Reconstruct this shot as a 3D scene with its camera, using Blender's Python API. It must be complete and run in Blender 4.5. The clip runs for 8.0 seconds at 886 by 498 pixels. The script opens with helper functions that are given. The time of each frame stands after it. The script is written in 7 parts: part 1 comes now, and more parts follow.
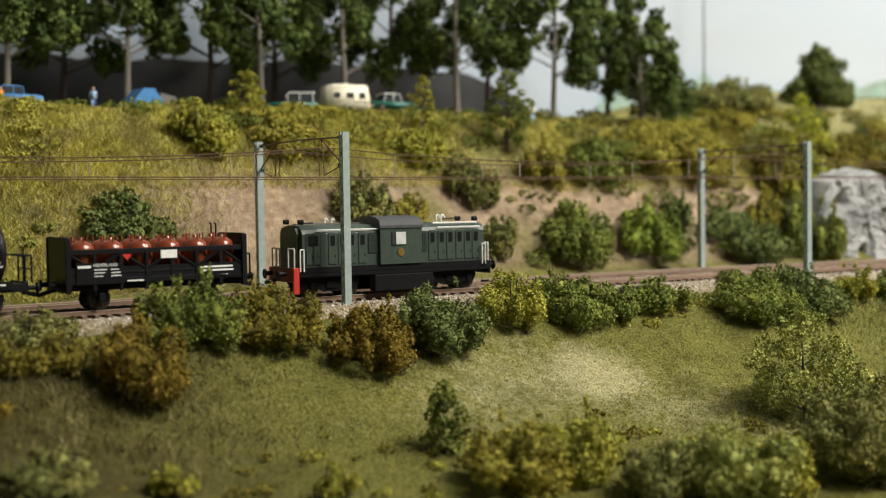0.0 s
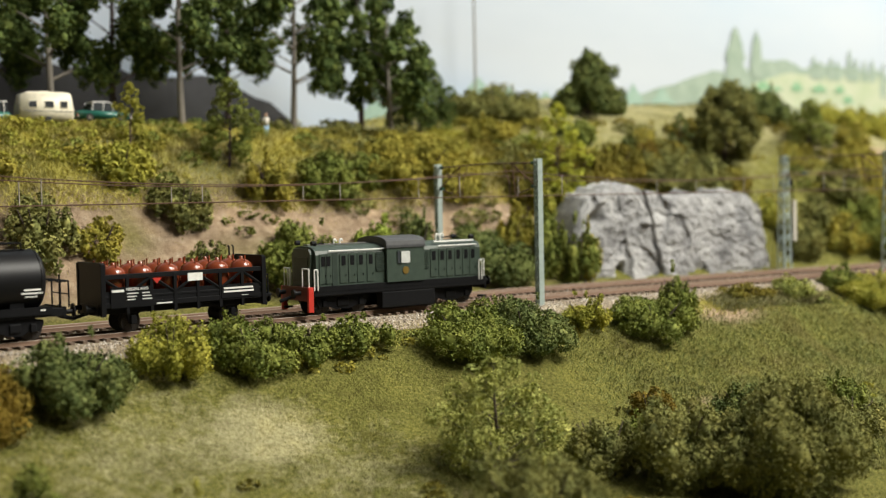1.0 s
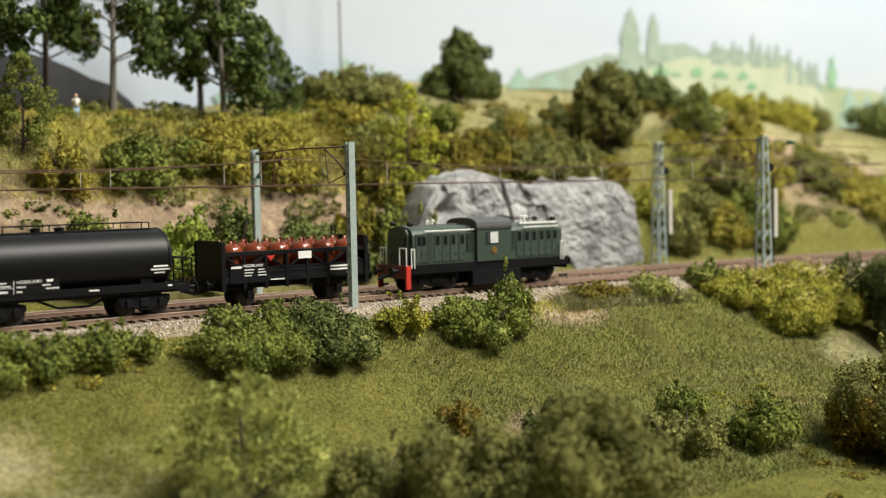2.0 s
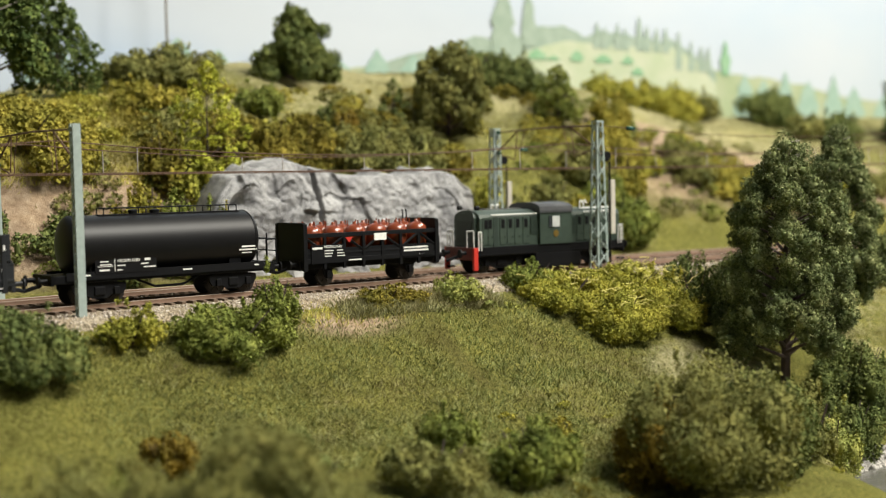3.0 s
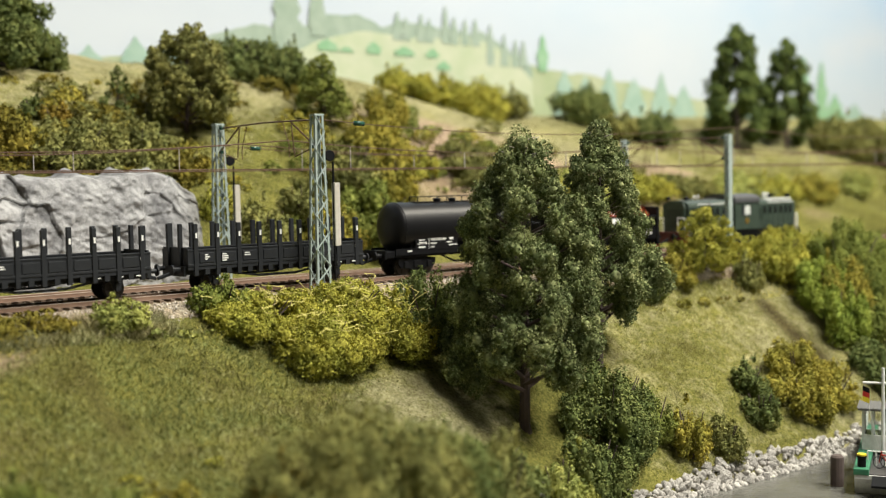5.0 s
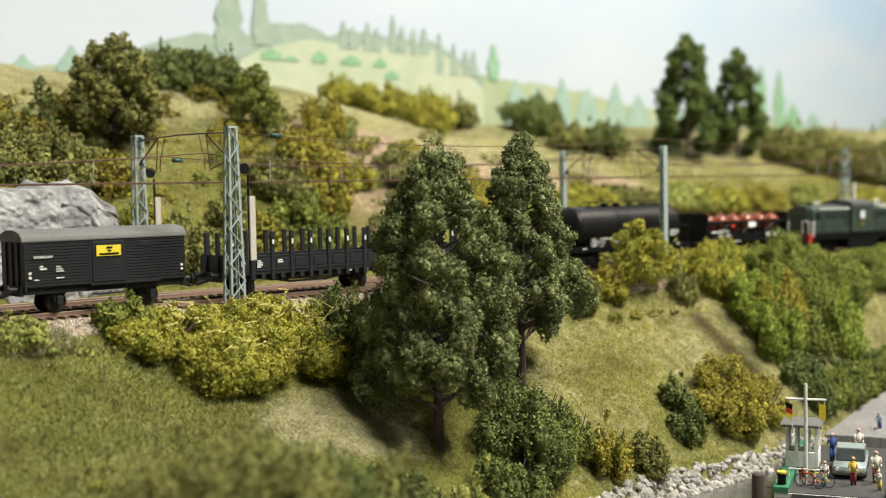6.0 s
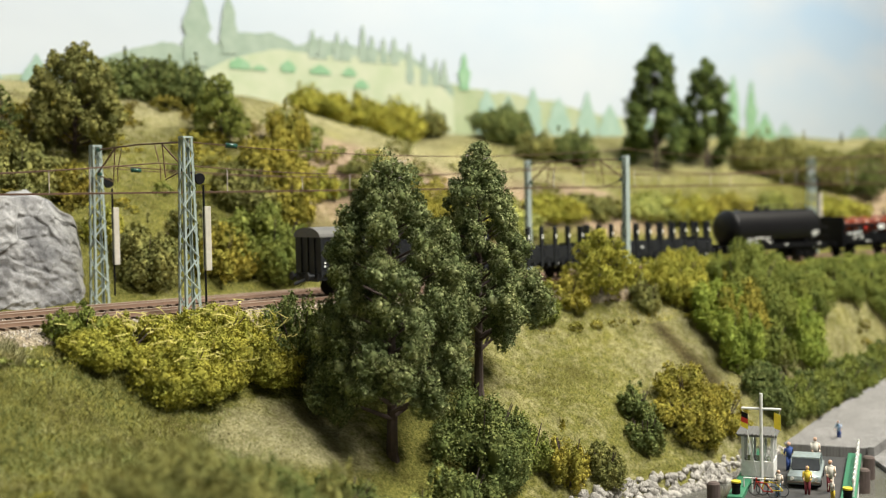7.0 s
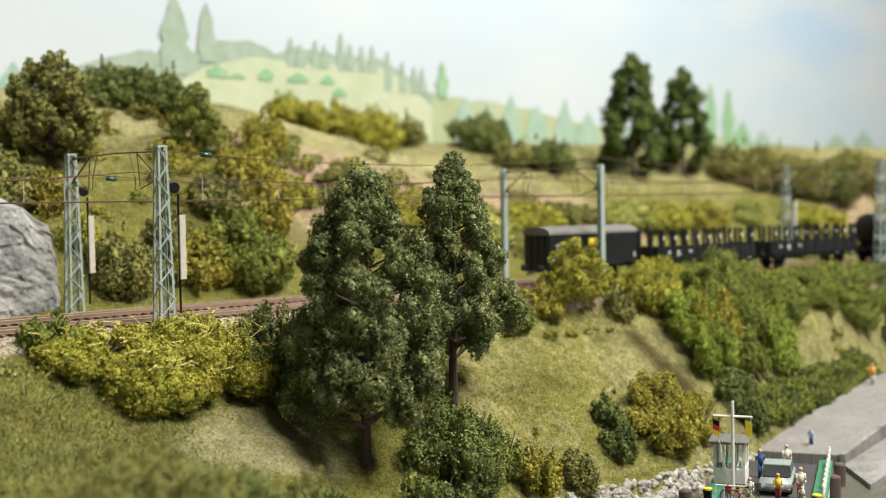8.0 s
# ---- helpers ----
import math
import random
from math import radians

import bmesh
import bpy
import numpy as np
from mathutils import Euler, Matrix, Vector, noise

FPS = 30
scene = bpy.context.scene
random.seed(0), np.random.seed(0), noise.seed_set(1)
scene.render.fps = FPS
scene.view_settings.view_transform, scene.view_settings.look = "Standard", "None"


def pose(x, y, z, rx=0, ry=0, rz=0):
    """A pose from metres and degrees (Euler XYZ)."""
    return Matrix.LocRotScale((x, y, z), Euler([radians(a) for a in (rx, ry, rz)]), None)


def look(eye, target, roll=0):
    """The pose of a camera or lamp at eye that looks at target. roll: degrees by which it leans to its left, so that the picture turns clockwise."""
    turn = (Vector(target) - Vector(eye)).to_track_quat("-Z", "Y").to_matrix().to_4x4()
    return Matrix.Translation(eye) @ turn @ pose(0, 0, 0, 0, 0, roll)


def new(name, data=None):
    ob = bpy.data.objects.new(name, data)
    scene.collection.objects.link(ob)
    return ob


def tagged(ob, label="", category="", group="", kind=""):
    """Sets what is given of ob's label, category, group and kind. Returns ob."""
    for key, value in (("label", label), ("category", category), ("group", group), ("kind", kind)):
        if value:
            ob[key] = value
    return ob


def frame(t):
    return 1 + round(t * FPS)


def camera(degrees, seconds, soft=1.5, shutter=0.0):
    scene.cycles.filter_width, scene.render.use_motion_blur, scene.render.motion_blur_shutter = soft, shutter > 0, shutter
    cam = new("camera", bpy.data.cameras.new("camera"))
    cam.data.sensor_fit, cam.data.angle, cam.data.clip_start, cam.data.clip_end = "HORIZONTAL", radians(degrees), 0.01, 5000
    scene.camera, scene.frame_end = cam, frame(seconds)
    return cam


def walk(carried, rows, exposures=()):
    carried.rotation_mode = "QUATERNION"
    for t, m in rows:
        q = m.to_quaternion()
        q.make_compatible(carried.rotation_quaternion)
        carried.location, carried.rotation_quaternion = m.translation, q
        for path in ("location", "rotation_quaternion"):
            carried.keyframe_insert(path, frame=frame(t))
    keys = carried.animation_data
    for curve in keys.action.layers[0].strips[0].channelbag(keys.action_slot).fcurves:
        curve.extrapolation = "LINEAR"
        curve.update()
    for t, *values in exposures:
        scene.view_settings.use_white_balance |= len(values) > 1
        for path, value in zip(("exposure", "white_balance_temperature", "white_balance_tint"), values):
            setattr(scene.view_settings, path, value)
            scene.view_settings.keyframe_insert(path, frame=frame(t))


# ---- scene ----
cam = camera(40.2, 8.0, 1.2)
METRES, EYE, TILT, LEAN, TURN = 0.70, 0.19, 0.0, 0.0, -24.0
ROWS = [
    (0.0, 0.0, 0.0, 0.0, -0.03, -2.11, 0.84),
    (0.5, 0.0846, 0.0557, 0.0113, -4.0, -2.3, 1.0),
    (1.0, 0.1613, 0.1292, 0.0269, -6.93, -2.45, 1.14),
    (1.5, 0.2372, 0.1909, 0.0237, -8.12, -2.61, 1.19),
    (3.0, 0.5096, 0.3729, 0.0134, -11.12, -3.16, 1.13),
    (3.5, 0.6089, 0.4383, 0.0097, -12.32, -3.24, 1.1),
    (4.0, 0.6744, 0.4885, 0.0031, -13.81, -3.27, 1.09),
    (4.5, 0.6979, 0.5113, 0.0063, -15.17, -3.24, 1.09),
    (6.0, 0.7884, 0.5185, 0.0161, -16.89, -2.84, 1.07),
    (6.5, 0.8026, 0.5165, 0.0168, -17.23, -2.63, 1.06),
    (7.0, 0.8133, 0.5107, 0.017, -17.62, -2.45, 1.06),
    (7.5, 0.817, 0.5038, 0.0193, -18.08, -2.3, 1.03),
    (8.0, 0.8186, 0.5027, 0.0196, -18.46, -2.17, 1.01),
]
walk(cam, [(t, pose(0, 0, EYE, TILT, LEAN, TURN) @ pose(METRES * x, METRES * y, METRES * z, 90 + pitch, roll, yaw)) for t, x, y, z, yaw, pitch, roll in ROWS])
# a large aperture close to a small model: shallow focus on the train
cam.data.dof.use_dof, cam.data.dof.focus_distance, cam.data.dof.aperture_fstop = True, 0.76, 6.2

# ---- light: an exhibition hall with ceiling lamps, and the layout's own lamp ----
scene.world = bpy.data.worlds.new("hall")
scene.world.use_nodes = True
scene.world.node_tree.nodes["Background"].inputs[0].default_value = (1.0, 0.97, 0.90, 1)
scene.world.node_tree.nodes["Background"].inputs[1].default_value = 0.2
scene.view_settings.exposure = 0.0


def lamp(name, where, target, size, watts, colour, label):
    data = bpy.data.lights.new(name, "AREA")
    data.shape, data.size, data.energy, data.color = "DISK", size, watts, colour
    ob = new(name, data)
    ob.matrix_world = look(where, target)
    return tagged(ob, label, "lamp", kind="structure")


lamp("layout_lamp", (2.35, 0.25, 1.75), (1.0, 0.75, 0.1), 0.22, 38, (1.0, 0.93, 0.78), "warm lamp above the model landscape")
lamp("hall_lamp", (1.55, -0.50, 2.05), (1.1, 0.85, 0.1), 1.1, 100, (1.0, 0.965, 0.87), "broad white lamp under the hall ceiling")


# ---- small builders ----
def link_material(me, material):
    for m in material if isinstance(material, (list, tuple)) else (material,):
        me.materials.append(m)


def part(name, bm, material, parent, label="", smooth=False):
    """Link a bmesh as one mesh object under a thing or a part."""
    me = bpy.data.meshes.new(name)
    bm.to_mesh(me)
    bm.free()
    if smooth:
        me.shade_smooth()
    link_material(me, material)
    ob = new(name, me)
    ob.parent = parent
    return tagged(ob, label)


def thing(name, m, label, category, group="", kind=""):
    ob = new(name)
    ob.empty_display_size = 0.01
    ob.matrix_world = m
    return tagged(ob, label, category, group, kind)


def box(bm, x0, x1, y0, y1, z0, z1, bevel=0.0):
    made = bmesh.ops.create_cube(bm, size=1)["verts"]
    for v in made:
        v.co = Vector((x0 + (v.co.x + 0.5) * (x1 - x0), y0 + (v.co.y + 0.5) * (y1 - y0), z0 + (v.co.z + 0.5) * (z1 - z0)))
    if bevel:
        edges = list({e for v in made for e in v.link_edges})
        bmesh.ops.bevel(bm, geom=edges, offset=bevel, segments=2, affect="EDGES", profile=0.6)
    return bm


def boxed(*a, **k):
    return box(bmesh.new(), *a, **k)


def rod(bm, a, b, r0, r1=None, sides=8):
    a, b = Vector(a), Vector(b)
    m = Matrix.Translation((a + b) / 2) @ (b - a).to_track_quat("Z", "Y").to_matrix().to_4x4()
    bmesh.ops.create_cone(bm, cap_ends=True, segments=sides, radius1=r0, radius2=r0 if r1 is None else r1, depth=(b - a).length, matrix=m)
    return bm


def rods(points, r, sides=8, close=False):
    bm = bmesh.new()
    for a, b in zip(points, points[1:]):
        rod(bm, a, b, r, sides=sides)
    return bm


def lathe(profile, sides=20, axis="Z"):
    """A turned body from (radius, height) pairs."""
    bm = bmesh.new()
    rings = []
    for r, h in profile:
        ring = []
        for i in range(sides):
            a = 2 * math.pi * i / sides
            p = (r * math.cos(a), r * math.sin(a), h) if axis == "Z" else (h, r * math.cos(a), r * math.sin(a)) if axis == "X" else (r * math.cos(a), h, r * math.sin(a))
            ring.append(bm.verts.new(p))
        rings.append(ring)
    for p, q in zip(rings, rings[1:]):
        for i in range(sides):
            bm.faces.new((p[i], p[(i + 1) % sides], q[(i + 1) % sides], q[i]))
    bm.faces.new(rings[0][::-1])
    bm.faces.new(rings[-1])
    bmesh.ops.recalc_face_normals(bm, faces=bm.faces)
    return bm


def prism(outline, y0, y1, axis="Y"):
    """An outline of (x, z) pulled along y, or of (y, z) pulled along x."""
    bm = bmesh.new()
    put = (lambda p, d: (p[0], d, p[1])) if axis == "Y" else (lambda p, d: (d, p[0], p[1]))
    a = [bm.verts.new(put(p, y0)) for p in outline]
    b = [bm.verts.new(put(p, y1)) for p in outline]
    bm.faces.new(a)
    bm.faces.new(b[::-1])
    for i in range(len(a)):
        j = (i + 1) % len(a)
        bm.faces.new((a[i], b[i], b[j], a[j]))
    bmesh.ops.recalc_face_normals(bm, faces=bm.faces)
    return bm


def array_mesh(name, verts, faces, sides):
    """A mesh from numpy arrays whose faces all have the same number of sides."""
    me = bpy.data.meshes.new(name)
    me.vertices.add(len(verts))
    me.vertices.foreach_set("co", np.asarray(verts, np.float32).ravel())
    me.loops.add(faces.size)
    me.loops.foreach_set("vertex_index", np.asarray(faces, np.int32).ravel())
    me.polygons.add(len(faces))
    me.polygons.foreach_set("loop_start", np.arange(0, faces.size, sides, dtype=np.int32))
    me.update(calc_edges=True)
    me.validate()
    return me


# ---- materials ----
def material(name, roughness=0.7, metal=0.0, specular=0.5):
    m = bpy.data.materials.new(name)
    m.use_nodes = True
    b = m.node_tree.nodes["Principled BSDF"]
    b.inputs["Roughness"].default_value, b.inputs["Metallic"].default_value = roughness, metal
    b.inputs["Specular IOR Level"].default_value = specular
    return m, m.node_tree.nodes, m.node_tree.links, b


def noise_node(nodes, links, scale, detail=4, rough=0.6, space="Object"):
    co = nodes.new("ShaderNodeTexCoord")
    n = nodes.new("ShaderNodeTexNoise")
    n.inputs["Scale"].default_value, n.inputs["Detail"].default_value, n.inputs["Roughness"].default_value = scale, detail, rough
    links.new(co.outputs[space], n.inputs["Vector"])
    return n.outputs["Fac"]


def ramp_node(nodes, links, fac, stops):
    r = nodes.new("ShaderNodeValToRGB")
    while len(r.color_ramp.elements) < len(stops):
        r.color_ramp.elements.new(0.5)
    for e, (p, c) in zip(r.color_ramp.elements, stops):
        e.position, e.color = p, (*c, 1)
    links.new(fac, r.inputs[0])
    return r.outputs[0]


def mix_node(nodes, links, fac, a, b, kind="MIX"):
    n = nodes.new("ShaderNodeMix")
    n.data_type, n.blend_type = "RGBA", kind
    for socket, value in ((n.inputs[0], fac), (n.inputs[6], a), (n.inputs[7], b)):
        if isinstance(value, bpy.types.NodeSocket):
            links.new(value, socket)
        elif isinstance(value, (int, float)):
            socket.default_value = value
        else:
            socket.default_value = (*value, 1)
    return n.outputs[2]


def bump(nodes, links, b, height_socket, strength, distance):
    n = nodes.new("ShaderNodeBump")
    n.inputs["Strength"].default_value, n.inputs["Distance"].default_value = strength, distance
    links.new(height_socket, n.inputs["Height"])
    links.new(n.outputs[0], b.inputs["Normal"])


def paint(name, colour, roughness=0.55, metal=0.0, dirt=0.25, dust=(0.20, 0.16, 0.12), scale=300, specular=0.5):
    """A painted or moulded surface with fine grain and a little dust."""
    m, nodes, links, b = material(name, roughness, metal, specular)
    fine = noise_node(nodes, links, scale, 5)
    broad = noise_node(nodes, links, scale / 8, 3)
    tone = ramp_node(nodes, links, fine, ((0.3, tuple(c * 0.85 for c in colour)), (0.7, tuple(min(1, c * 1.12) for c in colour))))
    amount = ramp_node(nodes, links, broad, ((0.45, (0, 0, 0)), (0.8, (dirt, dirt, dirt))))
    links.new(mix_node(nodes, links, amount, tone, dust), b.inputs["Base Color"])
    bump(nodes, links, b, fine, 0.15, 0.0002)
    return m


def foliage(name, dark, mid, light):
    """Flocked scale foliage: every scrap has its own tone, with broad patches."""
    m, nodes, links, b = material(name, 0.95, 0.0, 0.15)
    geo = nodes.new("ShaderNodeNewGeometry")
    dark, light = tuple(0.55 * a + 0.45 * c for a, c in zip(dark, mid)), tuple(0.7 * a + 0.3 * c for a, c in zip(light, mid))
    own = ramp_node(nodes, links, geo.outputs["Random Per Island"], ((0.0, dark), (0.5, mid), (0.82, tuple(0.5 * (a + b) for a, b in zip(mid, light))), (1.0, light)))
    broad = noise_node(nodes, links, 60, 3)
    shift = ramp_node(nodes, links, broad, ((0.35, (0.72, 0.78, 0.75)), (0.65, (1.18, 1.12, 1.0))))
    links.new(mix_node(nodes, links, 1.0, own, shift, "MULTIPLY"), b.inputs["Base Color"])
    return m


GREENERY = {
    "green": foliage("green_flock", (0.069, 0.092, 0.023), (0.186, 0.220, 0.050), (0.358, 0.382, 0.105)),
    "darkgreen": foliage("dark_green_flock", (0.054, 0.076, 0.027), (0.137, 0.170, 0.056), (0.276, 0.301, 0.106)),
    "darkolive": foliage("dark_olive_flock", (0.083, 0.086, 0.031), (0.204, 0.206, 0.069), (0.386, 0.374, 0.129)),
    "rust": foliage("russet_olive_flock", (0.075, 0.051, 0.012), (0.206, 0.147, 0.025), (0.347, 0.263, 0.050)),
    "olivebrown": foliage("olive_brown_flock", (0.075, 0.063, 0.015), (0.194, 0.166, 0.030), (0.336, 0.280, 0.056)),
    "yellow": foliage("yellow_green_flock", (0.135, 0.130, 0.024), (0.345, 0.335, 0.058), (0.570, 0.540, 0.115)),
    "yellowolive": foliage("yellow_olive_flock", (0.115, 0.100, 0.020), (0.310, 0.275, 0.050), (0.500, 0.445, 0.100)),
    "palegreen": foliage("pale_green_flock", (0.126, 0.144, 0.040), (0.330, 0.353, 0.102), (0.605, 0.605, 0.215)),
    "brightgreen": foliage("bright_green_flock", (0.097, 0.132, 0.024), (0.264, 0.330, 0.061), (0.440, 0.495, 0.110)),
    "lime": foliage("lime_flock", (0.172, 0.190, 0.023), (0.448, 0.471, 0.063), (0.690, 0.690, 0.138)),
    "tree": foliage("tree_flock", (0.034, 0.047, 0.020), (0.145, 0.178, 0.072), (0.480, 0.510, 0.270)),
    "pine": foliage("far_tree_flock", (0.024, 0.046, 0.015), (0.096, 0.138, 0.043), (0.250, 0.295, 0.080)),
}
STRAW = paint("straw_fibre", (0.58, 0.52, 0.16), 0.9, dirt=0.1, scale=400)
TWIG = paint("pale_twig", (0.42, 0.38, 0.35), 0.8, dirt=0.2, scale=400)
BARK = paint("bark", (0.085, 0.06, 0.055), 0.9, dirt=0.3, dust=(0.16, 0.13, 0.12), scale=400)
GREY_BARK = paint("grey_bark", (0.20, 0.18, 0.15), 0.9, scale=400)
BLACK = paint("black_wagon_paint", (0.006, 0.0063, 0.0075), 0.5, dirt=0.08, dust=(0.025, 0.022, 0.02), specular=0.17)
SATIN = paint("satin_black_tank", (0.007, 0.007, 0.008), 0.42, dirt=0.04, dust=(0.03, 0.03, 0.03), scale=120, specular=0.26)
GREY = paint("dark_grey_wagon_paint", (0.018, 0.020, 0.023), 0.5, dirt=0.12, dust=(0.045, 0.042, 0.04), specular=0.3)
GREEN = paint("loco_green", (0.040, 0.060, 0.046), 0.45, dirt=0.10, dust=(0.12, 0.12, 0.10))
GREEN_DARK = paint("loco_recess_green", (0.022, 0.036, 0.028), 0.5, dirt=0.1, dust=(0.1, 0.1, 0.09))
ROOF = paint("grey_cab_roof", (0.060, 0.062, 0.066), 0.5, dirt=0.15, dust=(0.12, 0.12, 0.12))
VAN_ROOF = paint("light_grey_van_roof", (0.125, 0.124, 0.118), 0.7, dirt=0.2, dust=(0.22, 0.21, 0.2))
RED = paint("red_buffer_beam", (0.50, 0.030, 0.018), 0.5, dirt=0.05)
DULL_RED = paint("dull_red_beam", (0.16, 0.028, 0.022), 0.6, dirt=0.2)
WHITE = paint("white_paint", (0.80, 0.80, 0.77), 0.5, dirt=0.06)
YELLOW = paint("yellow_paint", (0.78, 0.62, 0.04), 0.5, dirt=0.04)
STEEL = paint("worn_steel", (0.30, 0.27, 0.24), 0.35, 0.9, dirt=0.3, dust=(0.12, 0.07, 0.05))
RAIL_HEAD = paint("worn_rail_head", (0.20, 0.155, 0.12), 0.5, 0.4, dirt=0.4, dust=(0.14, 0.085, 0.055))
RUST = paint("rail_rust", (0.17, 0.10, 0.065), 0.8, dirt=0.35, dust=(0.26, 0.18, 0.12), scale=200)
SLEEPER = paint("sleeper_brown", (0.115, 0.078, 0.055), 0.9, dirt=0.45, dust=(0.24, 0.18, 0.13), scale=200)
WIRE = paint("copper_wire", (0.13, 0.07, 0.045), 0.5, 0.4, dirt=0.2)
MAST = paint("grey_green_mast_paint", (0.34, 0.41, 0.39), 0.55, dirt=0.2, dust=(0.22, 0.2, 0.17))
INSULATOR = paint("green_insulator", (0.02, 0.07, 0.05), 0.25, dirt=0.0)
CONCRETE = paint("pale_concrete", (0.52, 0.49, 0.43), 0.9, dirt=0.35, dust=(0.3, 0.27, 0.22))
WHEEL = paint("dark_wheel_steel", (0.030, 0.027, 0.025), 0.5, 0.3, dirt=0.2, dust=(0.07, 0.05, 0.04))
JAR = paint("glazed_stoneware", (0.19, 0.042, 0.017), 0.18, dirt=0.06, dust=(0.15, 0.05, 0.03), scale=150)
PILE = paint("wet_pile_wood", (0.085, 0.062, 0.055), 0.85, dirt=0.4, scale=250)
DECK = paint("dark_ferry_deck", (0.035, 0.036, 0.038), 0.7, dirt=0.2)
FERRY_GREEN = paint("ferry_green", (0.035, 0.19, 0.10), 0.5, dirt=0.08)
SILVER = paint("silver_blue_car_paint", (0.38, 0.45, 0.46), 0.25, 0.3, dirt=0.03)
RUBBER = paint("rubber", (0.018, 0.018, 0.018), 0.8, dirt=0.1)
CREAM = paint("cream_caravan_paint", (0.78, 0.73, 0.58), 0.4, dirt=0.05)
TEAL = paint("dark_teal_car_paint", (0.02, 0.13, 0.10), 0.3, dirt=0.03)
BLUE = paint("blue_cloth", (0.06, 0.22, 0.5), 0.8, dirt=0.05)
SKIN = paint("plastic_figure_flesh", (0.62, 0.38, 0.27), 0.6, dirt=0.0)
CLOTH = {n: paint(n + "_figure_paint", c, 0.7, dirt=0.0) for n, c in (("navy", (0.03, 0.07, 0.25)), ("cream", (0.7, 0.66, 0.58)), ("yellow_top", (0.75, 0.55, 0.05)), ("maroon", (0.2, 0.03, 0.04)), ("orange", (0.75, 0.33, 0.05)), ("pale_blue", (0.3, 0.45, 0.65)))}
DARK_GLASS = paint("dark_glazing", (0.05, 0.055, 0.06), 0.08, dirt=0.0)


def make_glass(name, tint, roughness):
    m, nodes, links, b = material(name, roughness)
    b.inputs["Base Color"].default_value = (*tint, 1)
    b.inputs["Transmission Weight"].default_value = 0.9
    b.inputs["IOR"].default_value = 1.2
    return m


GLASS = make_glass("window_glass", (0.75, 0.78, 0.78), 0.05)


def make_ground():
    m, nodes, links, b = material("scatter_turf", 0.95, 0.0, 0.1)
    soil = nodes.new("ShaderNodeAttribute")
    soil.attribute_name = "soil"
    dry = nodes.new("ShaderNodeAttribute")
    dry.attribute_name = "dry"
    fine = noise_node(nodes, links, 520, 5, 0.75)
    middle = noise_node(nodes, links, 140, 4, 0.65)
    broad = noise_node(nodes, links, 30, 5, 0.7)
    green = ramp_node(nodes, links, fine, ((0.32, (0.052, 0.053, 0.012)), (0.5, (0.160, 0.160, 0.038)), (0.68, (0.29, 0.27, 0.080))))
    straw = ramp_node(nodes, links, fine, ((0.32, (0.18, 0.16, 0.075)), (0.5, (0.37, 0.345, 0.18)), (0.70, (0.56, 0.52, 0.31))))
    earth = ramp_node(nodes, links, middle, ((0.3, (0.25, 0.175, 0.115)), (0.55, (0.40, 0.30, 0.205)), (0.75, (0.52, 0.42, 0.31))))
    add = nodes.new("ShaderNodeMath")
    add.operation, add.use_clamp = "MULTIPLY_ADD", True
    links.new(middle, add.inputs[0])
    add.inputs[1].default_value = 0.9
    links.new(dry.outputs["Fac"], add.inputs[2])
    worn = ramp_node(nodes, links, add.outputs[0], ((0.55, (0, 0, 0)), (0.95, (1, 1, 1))))
    turf = mix_node(nodes, links, worn, green, straw)
    tint = ramp_node(nodes, links, broad, ((0.30, (0.62, 0.60, 0.58)), (0.5, (0.92, 0.92, 0.92)), (0.70, (1.16, 1.12, 1.05))))
    # dark brown mix: bare earth, and shade painted into the turf
    earth_shade = nodes.new("ShaderNodeAttribute")
    earth_shade.attribute_name = "earth_shade"
    turf = mix_node(nodes, links, earth_shade.outputs["Fac"], turf, ramp_node(nodes, links, fine, ((0.3, (0.028, 0.022, 0.010)), (0.7, (0.105, 0.085, 0.034)))))
    out = mix_node(nodes, links, 1.0, mix_node(nodes, links, soil.outputs["Fac"], turf, earth), tint, "MULTIPLY")
    links.new(out, b.inputs["Base Color"])
    bump(nodes, links, b, fine, 1.0, 0.002)
    return m


TURF = make_ground()


def make_ballast():
    m, nodes, links, b = material("fine_ballast", 0.95, 0.0, 0.1)
    co = nodes.new("ShaderNodeTexCoord")
    v = nodes.new("ShaderNodeTexVoronoi")
    v.inputs["Scale"].default_value = 700
    links.new(co.outputs["Object"], v.inputs["Vector"])
    own = ramp_node(nodes, links, v.outputs["Color"], ((0.1, (0.17, 0.145, 0.105)), (0.5, (0.325, 0.285, 0.215)), (0.9, (0.48, 0.43, 0.345))))
    broad = noise_node(nodes, links, 30, 3)
    stain = ramp_node(nodes, links, broad, ((0.4, (0.78, 0.70, 0.60)), (0.65, (1.0, 0.98, 0.95))))
    links.new(mix_node(nodes, links, 1.0, own, stain, "MULTIPLY"), b.inputs["Base Color"])
    bump(nodes, links, b, v.outputs["Distance"], 1.0, 0.001)
    return m


BALLAST = make_ballast()


